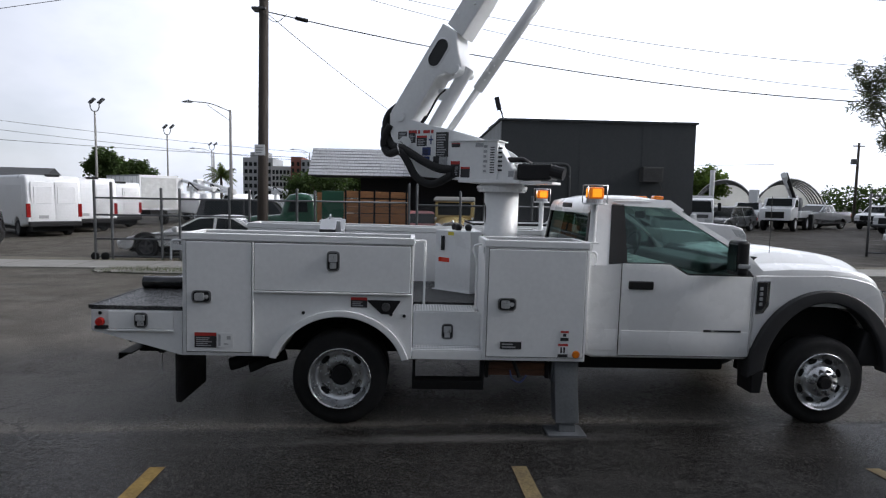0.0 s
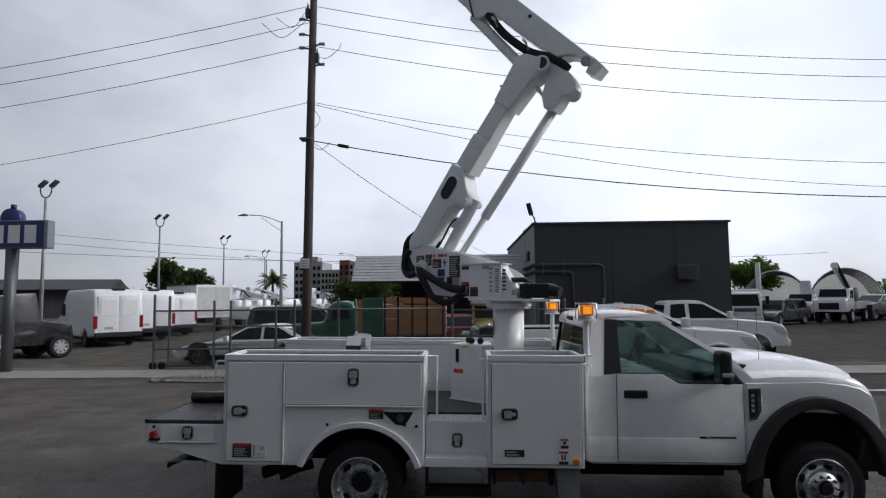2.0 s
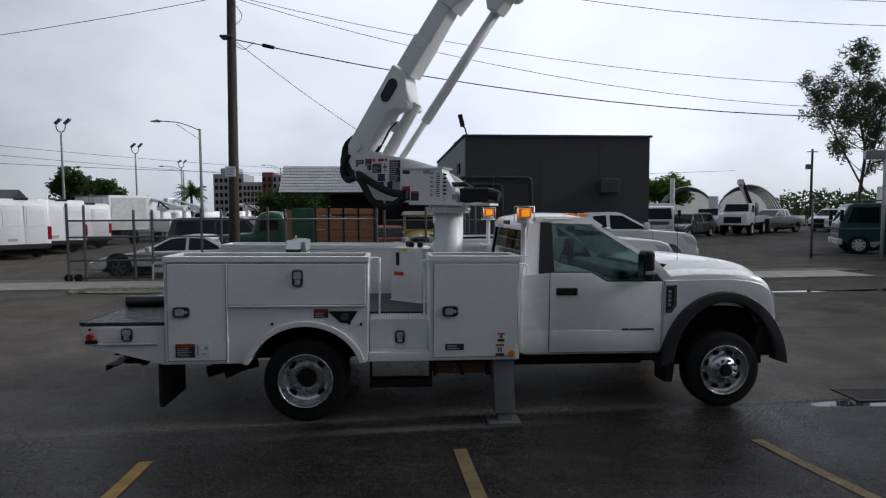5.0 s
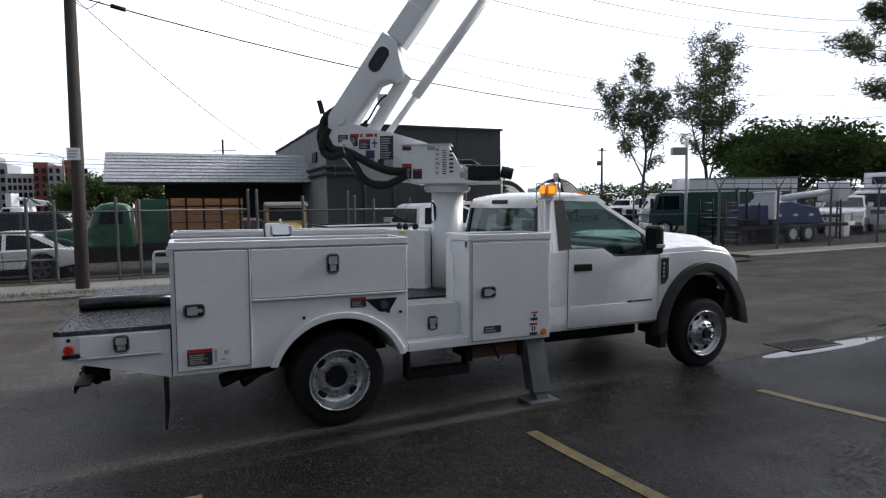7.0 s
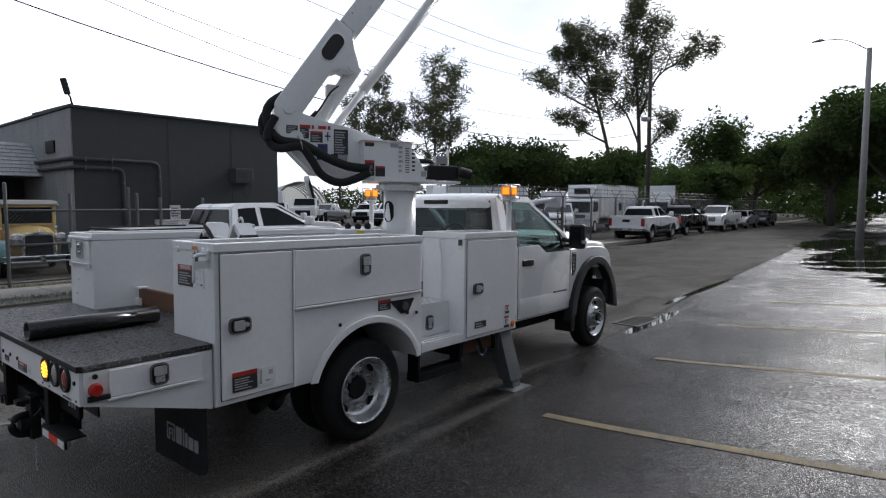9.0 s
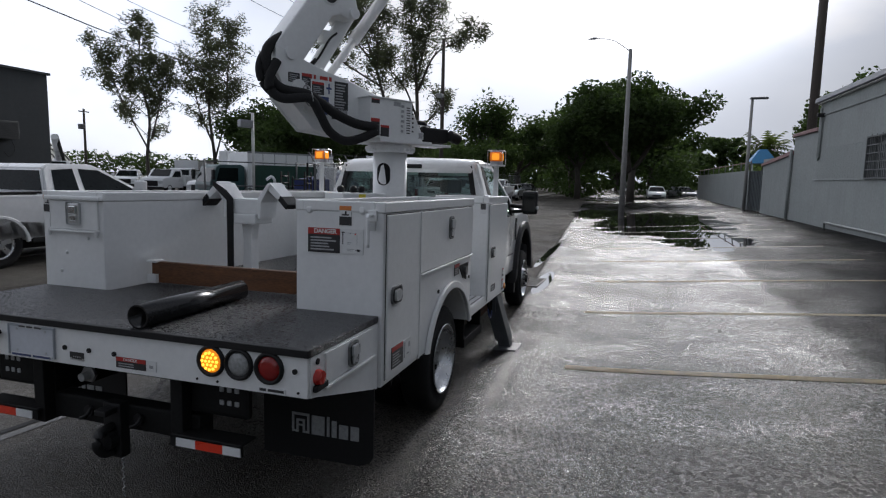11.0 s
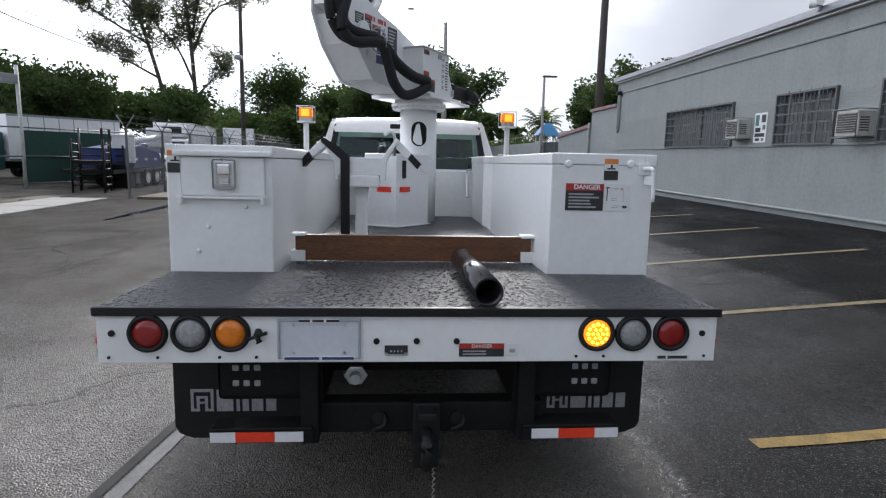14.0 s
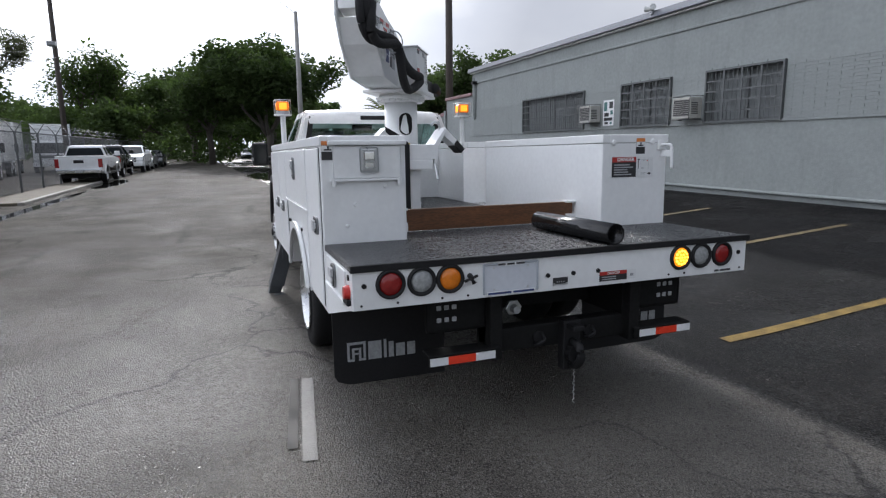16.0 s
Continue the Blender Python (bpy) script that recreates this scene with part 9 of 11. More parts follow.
        part("tail_lamp", bm, REDLENS, body, "red tail lamp")
    bm = B()
    box(bm, n - 0.10, n + 0.015, -hw + 0.40, hw - 0.40, 0.72, belt - 0.16, 0.02)
    g = part("grille", bm, BLACK, body, "dark grille")
    for k in range(3):
        part("grille_bar", box(B(), n - 0.0, n + 0.03, -hw + 0.42, hw - 0.42, 0.79 + k * 0.09, 0.82 + k * 0.09), trim, g)
    part("front_bumper", box(B(), n - 0.22, n + 0.06, -hw + 0.02, hw - 0.02, 0.46, 0.70, 0.05, 3), trim, t, "front bumper")
    part("rear_bumper", box(B(), b - 0.12, b + 0.08, -hw + 0.04, hw - 0.04, 0.50, 0.68, 0.04, 2), trim, t, "rear bumper")
    bm = B()
    box(bm, b - 0.006, b + 0.02, -hw + 0.20, hw - 0.20, 0.74, belt + 0.02, 0.02)
    tg = part("tailgate", bm, paint, body)
    part("tailgate_handle", box(B(), b - 0.02, b, -0.2, 0.2, belt - 0.2, belt - 0.06, 0.01), BLACK, tg)
    part("plate", box(B(), b - 0.13, b - 0.118, -0.15, 0.15, 0.54, 0.66), DECALGREY, t)
    part("underbody", box(B(), b + 0.3, n - 0.3, -hw + 0.25, hw - 0.25, 0.28, 0.50), CHASSIS, t)
    mirrors(t, fx - 0.30, hw - 0.04, z0 + 0.04, paint if crew else BLACK, 1.15)
    return t


def at(x, y, yaw, z=0.0):
    return Matrix.Translation((x, y, z)) @ Matrix.Rotation(radians(yaw), 4, "Z")


pickup(at(5.14, 9.10, 1) @ Matrix.Diagonal((1.09, 1.06, 1.02, 1)), FARWHITE, "white crew-cab pickup with a grey bed cover, parked on the street", 5.8, True, 2.02, mat("grey_tonneau_cover", (0.30, 0.31, 0.31), 0.6, var=0.1), 6, FARWHITE)
pickup(at(8.3, 13.4, -6), FARWHITE, "white crew-cab pickup with alloy wheels beside the fence", 5.9, True, 2.02, None, 6, FARWHITE, h=1.04)
pickup(at(28.9, 7.75, 0), FARWHITE, "white extended-cab pickup with dark tailgate trim at the kerb", 5.3, True, 1.86, None, 6, CHROME, h=0.96)
pickup(at(34.8, 7.85, 0), PAINTBLACK, "black and white pickup parked at the kerb", 5.4, False, 1.9, None, 6, CHROME, h=0.98)
pickup(at(41.8, 7.5, 180), FARWHITE, "white pickup facing up the street at the kerb", 5.3, True, 1.86, None, 6, FARWHITE, h=0.98)
pickup(at(31.5, 14.5, 205), FARWHITE, "white crew-cab pickup parked in the yard", 6.0, True, 2.02, None, 8, CHROME, h=1.06)
pickup(at(39.5, 41.5, 215), FARWHITE, "white heavy pickup parked in the yard", 5.9, True, 2.0, None, 8, BLACK, h=1.06)
pickup(at(33.0, 40.0, 205), PAINTSILVER, "silver pickup parked near the tunnel shelter", 5.8, True, 2.0, None, 6, BLACK, h=1.06)
pickup(at(-17.2, 14.6, 75), PAINTGREY, "dark pickup at the yard gate", 5.6, True, 1.95, None, 6, BLACK)


def car(m, paint, label, L=4.6, W=1.82, roof=1.45, kind="sedan", name="car", group="parked cars"):
    """A saloon, coupe or wagon, nose towards +x."""
    t = thing(name, m, label, name.replace("_", " "), group)
    hw, n, b = W / 2, L / 2, -L / 2
    af, ar = n - 0.86, b + 0.86
    k = {"sedan": (0.95, 0.98), "coupe": (0.80, 0.84), "wagon": (1.02, 1.06)}[kind]
    prof = [(b + 0.02, 0.45), (b, k[1] - 0.18), (b + 0.10, k[1] - 0.01), (b + 0.5, k[1] + 0.02), (n - 1.5, k[0] + 0.02), (n - 0.9, k[0] - 0.06), (n - 0.35, k[0] - 0.16), (n - 0.10, k[0] - 0.28), (n, 0.52), (n - 0.06, 0.30), (n - 0.3, 0.24)]
    bm = B()
    prism(bm, body_outline(L, 0.26, prof, (af, ar), 0.37), "y", -hw, hw, 0.06, 3)
    body = part("body", smooth(bm, 40), paint, t)
    z0, z1 = k[0] - 0.02, roof
    if kind == "wagon":
        pts = [(b + 0.06, z0 + 0.05), (b + 0.22, z1 - 0.06), (b + 0.45, z1), (n - 2.1, z1 + 0.01), (n - 1.85, z1 - 0.05), (n - 1.15, z0)]
    elif kind == "coupe":
        pts = [(b + 0.25, z0 + 0.06), (b + 0.95, z1 - 0.10), (b + 1.35, z1 - 0.01), (b + 1.85, z1), (b + 2.2, z1 - 0.06), (n - 1.42, z0)]
    else:
        pts = [(b + 0.55, z0 + 0.03), (b + 1.05, z1 - 0.05), (b + 1.4, z1), (n - 2.0, z1), (n - 1.75, z1 - 0.05), (n - 1.05, z0)]
    x0, x1, xt0, xt1 = pts[0][0], pts[-1][0], pts[1][0], pts[-2][0]
    mid = (x0 + x1) / 2
    side = [[(x0 + 0.28, z0 + 0.06), (xt0 + 0.2, z1 - 0.10), (mid - 0.05, z1 - 0.07), (mid - 0.05, z0 + 0.05)], [(mid + 0.04, z0 + 0.05), (mid + 0.04, z1 - 0.07), (xt1 - 0.04, z1 - 0.10), (x1 - 0.25, z0 + 0.05)]]
    cabin(t, pts, hw - 0.05, hw - 0.28, z0, z1, paint, {"side": side, "ends": {"windscreen": (pts[-1], pts[-2]), "rear_window": (pts[0], pts[1])}})
    for s in (-1, 1):
        for ax in (af, ar):
            road_wheel(t, ax, s * (hw - 0.12), 0.335, 0.23, s, HUB if kind == "coupe" else RIM, 5)
        part("headlamp", prism(B(), [(n - 0.55, k[0] - 0.14), (n - 0.14, k[0] - 0.28), (n - 0.05, k[0] - 0.38), (n - 0.3, k[0] - 0.34)], "y", *sorted((s * (hw - 0.36), s * (hw + 0.004))), 0.01, 1), HEADLENS, body, "clear headlamp")
        part("tail_lamp", box(B(), b - 0.01, b + 0.14, *sorted((s * (hw - 0.3), s * (hw + 0.006))), k[1] - 0.3, k[1] - 0.12, 0.02), REDLENS, body, "red tail lamp")
        part("door_seam", box(B(), mid - 0.006, mid + 0.006, *sorted((s * (hw - 0.01), s * (hw + 0.002))), 0.34, k[0] - 0.05), BLACK, body)
    part("grille", box(B(), n - 0.05, n + 0.008, -0.42, 0.42, 0.42, 0.58, 0.02), BLACK, body)
    part("air_intake", box(B(), n - 0.06, n + 0.004, -0.75, 0.75, 0.26, 0.36, 0.02), BLACK, body)
    part("plate", box(B(), b - 0.012, b, -0.15, 0.15, 0.62, 0.74), DECALGREY, t)
    part("underbody", box(B(), b + 0.3, n - 0.3, -hw + 0.2, hw - 0.2, 0.18, 0.30), CHASSIS, t)
    mirrors(t, x1 - 0.35, hw - 0.05, z0 + 0.03, paint, 0.8)
    return t


car(at(-5.95, 12.75, 180), FARWHITE, "white low sports coupe with dark wheels behind the fence", 4.5, 1.94, 1.29, "coupe", "sports_coupe")
car(at(0.55, 17.4, 100), PAINTRED, "faded red car beside the awning building", 4.6, 1.8, 1.42)
car(at(22.3, 34.0, 215), PAINTGREY, "dark grey suv near the tunnel shelters", 4.8, 1.95, 1.72, "wagon", "suv")
car(at(48.5, 7.6, 180), PAINTSILVER, "silver car parked at the kerb", 4.5, 1.8, 1.42)
car(at(54.5, 7.4, 180), PAINTGREY, "dark car parked at the kerb", 4.5, 1.8, 1.45)
car(at(62.0, -5.2, 180), FARWHITE, "white car parked under the trees", 4.6, 1.8, 1.45)
car(at(66.0, -8.0, 200), PAINTGREY, "dark car parked by the yard wall", 4.6, 1.8, 1.45)
car(at(80.0, 3.0, 180), FARWHITE, "white car far down the street", 4.6, 1.85, 1.6, "wagon", "suv")
car(at(88.0, -2.0, 180), PAINTSILVER, "silver car far down the street", 4.6, 1.8, 1.45)
car(at(96.0, 4.0, 180), FARWHITE, "white car far down the street", 4.6, 1.8, 1.45)
car(at(-6.0, 19.5, 10), PAINTBLACK, "black suv with a roof rack in the yard", 4.9, 1.95, 1.75, "wagon", "suv")


def van(m, label, L=6.2, W=2.06, H=2.62):
    """A tall panel van, tail towards -x."""
    t = thing("panel_van", m, label, "van", "white vans in the yard")
    hw, n, b = W / 2, L / 2, -L / 2
    prof = [(b, 0.55), (b - 0.0, 1.5), (b + 0.09, H - 0.22), (b + 0.22, H - 0.03), (b + 0.6, H), (n - 2.0, H), (n - 1.75, H - 0.12), (n - 0.85, 1.45), (n - 0.2, 1.18), (n, 0.85), (n, 0.5), (n - 0.3, 0.4)]
    bm = B()
    prism(bm, body_outline(L, 0.42, prof, (n - 0.95, b + 1.35), 0.42), "y", -hw, hw, 0.13, 4)
    body = part("body", smooth(bm, 45), FARWHITE, t)
    for s in (-1, 1):
        bm = B()
        box(bm, b - 0.012, b + 0.03, *sorted((s * 0.015, s * (hw - 0.16))), 0.72, H - 0.30, 0.03, 2, )
        d = part("rear_door", smooth(bm), FARWHITE, body)
        part("door_pressing", box(B(), b - 0.028, b - 0.01, *sorted((s * 0.10, s * (hw - 0.27))), 1.42, H - 0.48, 0.015, 2), FARWHITE, d)
        bm = B()
        box(bm, b - 0.02, b + 0.08, *sorted((s * (hw - 0.15), s * (hw + 0.004))), 0.85, 1.42, 0.02)
        part("tail_lamp", bm, REDLENS, body, "tall red tail lamp")
        for ax in (n - 0.95, b + 1.35):
            road_wheel(t, ax, s * (hw - 0.14), 0.35, 0.24, s, HUB, 6)
        part("side_window", box(B(), n - 1.75, n - 1.0, *sorted((s * (hw - 0.02), s * (hw + 0.003))), 1.35, 1.95, 0.01), DARKGLASS, body)
        part("side_pressing", box(B(), b + 0.5, b + 2.6, *sorted((s * (hw - 0.01), s * (hw + 0.006))), 1.3, 2.2, 0.005), FARWHITE, body)
    part("rear_bumper", box(B(), b - 0.14, b + 0.06, -hw + 0.05, hw - 0.05, 0.46, 0.68, 0.04, 2), BLACK, t, "black rear bumper")
    part("plate", box(B(), b - 0.034, b - 0.028, 0.25, 0.6, 0.80, 0.93), DECALGREY, body)
    part("high_brake_lamp", box(B(), b + 0.14, b + 0.3, -0.26, 0.26, H - 0.07, H + 0.035, 0.02), BLACK, body)
    part("underbody", box(B(), b + 0.2, n - 0.3, -hw + 0.25, hw - 0.25, 0.25, 0.45), CHASSIS, t)
    return t


van(at(-16.9, 21.8, 138), "white high-roof panel van seen from its closed rear doors")
van(at(-17.0, 25.1, 138), "white high-roof panel van in the parked row")
van(at(-17.3, 28.6, 138), "white high-roof panel van in the parked row", 5.8, 2.0, 2.5)


def box_truck(m, label, L=7.5, W=2.3, H=3.1, reefer=False, paint=FARWHITE):
    """A cab-over box truck, nose towards +x."""
    t = thing("box_truck", m, label, "box truck", "box trucks")
    hw, n, b = W / 2, L / 2, -L / 2
    bm = B()
    box(bm, b, n - 1.9, -hw, hw, 0.95, H, 0.03, 2)
    bx = part("cargo_box", bm, FARWHITE, t, "white cargo box")
    for s in (-1, 1):
        for k in range(7):
            x = b + 0.3 + k * (L - 2.4) / 7
            part("panel_rib", box(B(), x, x + 0.03, *sorted((s * hw, s * (hw + 0.012))), 1.0, H - 0.05), GALV, bx)
        for z in (0.97, H - 0.07):
            part("edge_rail", box(B(), b, n - 1.9, *sorted((s * hw, s * (hw + 0.016))), z, z + 0.09), GALV, bx)
        for ax, rr in ((n - 0.75, 0.42), (b + 1.5, 0.42)):
            road_wheel(t, ax, s * (hw - 0.20), rr, 0.28, s, FARWHITE, 8)
    part("rear_door", box(B(), b - 0.02, b + 0.01, -hw + 0.12, hw - 0.12, 1.05, H - 0.15, 0.01), DRIPWHITE, bx)
    if reefer:
        part("reefer_unit", box(B(), n - 1.92, n - 1.35, -0.85, 0.85, H - 0.85, H - 0.1, 0.12, 3), FARWHITE, t, "white refrigeration unit over the cab")
        part("reefer_grille", box(B(), n - 1.36, n - 1.33, -0.55, 0.55, H - 0.65, H - 0.25, 0.03), BLACK, t)
    bm = B()
    prism(bm, [(n - 1.8, 0.6), (n - 1.8, 2.12), (n - 1.6, 2.22), (n - 0.55, 2.22), (n - 0.35, 2.12), (n - 0.03, 1.30), (n, 1.15), (n, 0.55), (n - 0.1, 0.45), (n - 0.3, 0.45)] , "y", -hw + 0.12, hw - 0.12, 0.06, 3)
    cab_ = part("cab", smooth(bm, 40), paint, t)
    bm = B()
    v = [bm.verts.new(p) for p in ((n + 0.004 - 0.04, hw - 0.24, 1.34), (n + 0.004 - 0.04, -hw + 0.24, 1.34), (n - 0.315, -hw + 0.30, 2.05), (n - 0.315, hw - 0.30, 2.05))]
    bm.faces.new(v)
    w = [bm.verts.new(p.co - Vector((0.05, 0, 0.02))) for p in v]
    for k in range(4):
        bm.faces.new((v[k], v[(k + 1) % 4], w[(k + 1) % 4], w[k]))
    bmesh.ops.recalc_face_normals(bm, faces=bm.faces)
    part("windscreen", bm, DARKGLASS, cab_)
    for s in (-1, 1):
        part("side_window", prism(B(), [(n - 1.45, 1.38), (n - 0.32, 1.38), (n - 0.50, 2.05), (n - 1.45, 2.05)], "y", *sorted((s * (hw - 0.14), s * (hw - 0.114))), 0.006, 1), DARKGLASS, cab_)
        part("headlamp", box(B(), n - 0.05, n + 0.015, *sorted((s * (hw - 0.62), s * (hw - 0.2))), 0.72, 0.92, 0.03), HEADLENS, cab_)
        bm = B()
        box(bm, n - 0.12, n + 0.02, *sorted((s * (hw + 0.08), s * (hw + 0.28))), 1.45, 1.95, 0.04, 2)
        tube(bm, [(n - 0.3, s * (hw - 0.12), 1.9), (n - 0.05, s * (hw + 0.12), 1.85)], 0.02, 5)
        part("mirror", bm, BLACK, cab_)
    part("grille", box(B(), n - 0.02, n + 0.012, -0.62, 0.62, 0.98, 1.2, 0.03), GALVDARK, cab_)
    part("front_bumper", box(B(), n - 0.15, n + 0.07, -hw + 0.06, hw - 0.06, 0.42, 0.68, 0.04, 2), FARWHITE, t)
    part("chassis_frame", box(B(), b + 0.1, n - 0.4, -0.5, 0.5, 0.62, 0.92), CHASSIS, t)
    return t


box_truck(at(-17.1, 32.4, 138), "white box truck in the parked row", 6.5, 2.3, 3.0)
box_truck(at(35.5, 14.2, 190), "white refrigerated box truck facing the fence", 7.0, 2.3, 3.2, True)
box_truck(at(41.5, 15.2, 190), "white refrigerated box truck facing the fence", 7.0, 2.3, 3.3, True)
box_truck(at(47.5, 13.4, 190), "white box truck facing the fence", 7.5, 2.4, 3.4)
box_truck(at(24.0, 16.5, 150), "teal-fronted box truck behind the yard gate", 7.0, 2.3, 2.9, False, mat("dark_teal_cab", (0.02, 0.06, 0.065), 0.4, var=0.1))
box_truck(at(19.4, 33.0, 250), "white service van body in the yard", 5.4, 2.1, 2.4)
box_truck(at(46.0, 40.0, 200), "white truck far in the yard", 7.0, 2.3, 3.0)


def fleet_truck(m, label, seed, boom=True):
    """A utility truck standing in the yard: cab, side lockers, folded boom with a bucket."""
    r = random.Random(seed)
    t = thing("utility_truck", m, label, "utility truck", "fleet trucks in the yard")
    bm = B()
    prism(bm, [(0.9, 0.55), (0.9, 1.35), (1.05, 1.95), (1.3, 2.02), (2.0, 2.0), (2.55, 1.42), (3.5, 1.30), (3.62, 1.1), (3.62, 0.55)], "y", -0.98, 0.98, 0.06, 2)
    c = part("cab", smooth(bm, 40), FARWHITE, t)
    for s in (-1, 1):
        part("side_window", prism(B(), [(1.2, 1.4), (2.4, 1.4), (1.95, 1.86), (1.25, 1.88)], "y", *sorted((s * 0.96, s * 0.987)), 0.005, 1), DARKGLASS, c)
        part("locker", box(B(), -2.6, 0.75, *sorted((s * 0.62, s * 1.08)), 0.68, 1.55, 0.02), FARWHITE, t)
        for x in (-2.0, 2.75):
            road_wheel(t, x, s * 0.85, 0.42, 0.27, s, FARWHITE, 8)
        part("headlamp", box(B(), 3.55, 3.64, *sorted((s * 0.6, s * 0.95)), 0.9, 1.12, 0.02), HEADLENS, c)
    mesh_part("windscreen", [(2.53, 0.82, 1.47), (2.53, -0.82, 1.47), (2.06, -0.74, 2.0), (2.06, 0.74, 2.0)], [(0, 1, 2, 3)], DARKGLASS, c)
    part("grille", box(B(), 3.6, 3.65, -0.55, 0.55, 0.7, 1.12, 0.02), BLACK, c)
    part("flat_bed", box(B(), -2.9, 0.8, -0.6, 0.6, 0.6, 0.82), CHASSIS, t)
    part("bumper", box(B(), 3.5, 3.74, -0.98, 0.98, 0.45, 0.66, 0.03), BLACK, t)
    if boom:
        part("pedestal", tube(B(), [(0.2, 0, 0.8), (0.2, 0, 2.2)], 0.2, 10), FARWHITE, t)
        bm = B()
        tube(bm, [(0.2, 0, 2.25), (-2.7, 0, 2.05 + r.uniform(0, 0.3))], 0.15, 8)
        tube(bm, [(-2.7, 0.05, 2.2), (1.6, 0.05, 2.65 + r.uniform(0, 0.3))], 0.12, 8)
        part("boom", bm, FARWHITE, t)
        bm = B()
        box(bm, 1.5, 2.15, 0.0, 0.65, 2.05, 3.05, 0.05, 2)
        part("bucket", bm, FARWHITE, t)
        part("turret", box(B(), -0.1, 0.5, -0.3, 0.3, 2.1, 2.5, 0.05), FARWHITE, t)
        bm = B()
        tube(bm, curve_pts([(0.3, 0.25, 2.3), (0.0, 0.35, 2.7), (-0.5, 0.25, 2.4), (-0.9, 0.2, 2.2)], 12), 0.05, 6)
        part("hose", bm, HOSE, t)
    return t


for k, (x, y, a, bo) in enumerate(((-14.6, 35.6, 138, True), (-14.6, 40.0, 138, True), (-13.4, 44.5, 138, False), (2.4, 38, 95, True), (-12.0, 49.0, 138, True), (26.5, 19.5, 170, True), (34.5, 27, 200, True), (28.5, 41.5, 230, True), (36, 33, 190, False), (50, 26, 190, True))):
    fleet_truck(at(x, y, a), "white utility bucket truck parked in the yard" if bo else "white utility service truck parked in the yard", k, bo)

# digger derrick standing before the tunnel shelter
dd = thing("digger_derrick", at(28.5, 37.0, 225), "white digger derrick truck before the tunnel shelter", "derrick truck")
part("chassis", box(B(), -3.5, 3, -0.9, 0.9, 0.7, 1.1), CHASSIS, dd)
dcab = part("cab", smooth(prism(B(), [(1.3, 0.8), (1.3, 2.25), (1.5, 2.4), (2.3, 2.38), (2.6, 1.75), (3.5, 1.6), (3.6, 1.4), (3.6, 0.8)], "y", -1.0, 1.0, 0.08, 3), 40), FARWHITE, dd)
for s in (-1, 1):
    part("side_window", prism(B(), [(1.5, 1.72), (2.5, 1.72), (2.25, 2.25), (1.55, 2.27)], "y", *sorted((s * 0.98, s * 1.006)), 0.005, 1), DARKGLASS, dcab)
    part("outrigger", box(B(), -2.2, -1.9, *sorted((s * 0.9, s * 1.35)), 0.1, 1.2, 0.03), BLACK, dd)
mesh_part("windscreen", [(2.60, 0.85, 1.80), (2.60, -0.85, 1.80), (2.33, -0.78, 2.34), (2.33, 0.78, 2.34)], [(0, 1, 2, 3)], DARKGLASS, dcab)
part("grille", box(B(), 3.58, 3.63, -0.6, 0.6, 0.95, 1.4, 0.02), BLACK, dcab)
part("tool_locker", box(B(), -3.4, 1.0, 0.75, 1.05, 0.95, 1.45, 0.03), FARWHITE, dd)
for x in (-2.6, -1.5, 2.3):
    for s in (-1, 1):
        road_wheel(dd, x, s * 0.95, 0.5, 0.3, s, FARWHITE, 8)
part("column", tube(B(), [(-1.6, 0, 1.1), (-1.6, 0, 2.6)], 0.35, 12), FARWHITE, dd)
part("derrick_boom", tube(B(), [(-1.6, 0, 2.5), (2.6, 0.2, 4.0)], 0.22, 8), FARWHITE, dd)
part("auger", tube(B(), [(2.4, 0.3, 4.1), (0.4, 0.5, 2.4)], 0.12, 8), BLACK, dd)
part("reel", lathe(B(), [(0, -0.2), (0.55, -0.2), (0.55, 0.2), (0, 0.2)], (-0.4, 0.6, 1.9), 16), GALVDARK, dd)

# boom lift trailer with blue panels behind the street fence
bl = thing("boom_trailer", at(22.6, 11.8, 180), "navy blue boom lift on a tandem trailer", "trailer")
part("deck", box(B(), -3.2, 3.4, -0.95, 0.95, 0.62, 0.76), CHASSIS, bl)
for x in (-0.5, 0.45):
    for s in (-1, 1):
        road_wheel(bl, x, s * 0.92, 0.38, 0.22, s, FARWHITE, 8)
part("side_panel", prism(B(), [(-1.8, 0.8), (2.2, 0.8), (2.2, 1.55), (0.4, 1.75), (-1.4, 1.45)], "y", -0.8, 0.8, 0.05, 2), PAINTBLUE, bl, "navy blue side panels")
for k in range(3):
    part("label", box(B(), -1.1 + k * 1.0, -0.8 + k * 1.0, 0.8, 0.806, 1.1, 1.2), DECALWHITE, bl)
part("lift_boom", tube(B(), [(1.6, 0, 1.7), (-2.6, 0.1, 2.1), (-3.3, 0.1, 2.2)], 0.15, 8), FARWHITE, bl)
part("lift_basket", box(B(), -3.9, -3.2, -0.5, 0.5, 1.7, 2.6, 0.06), FARWHITE, bl)
part("ladder_rack", tube(B(), [(2.6, 0.5, 0.8), (2.6, 0.5, 2.3), (3.2, 0.5, 2.3), (3.2, 0.5, 0.8)], 0.05, 6), CHASSIS, bl)

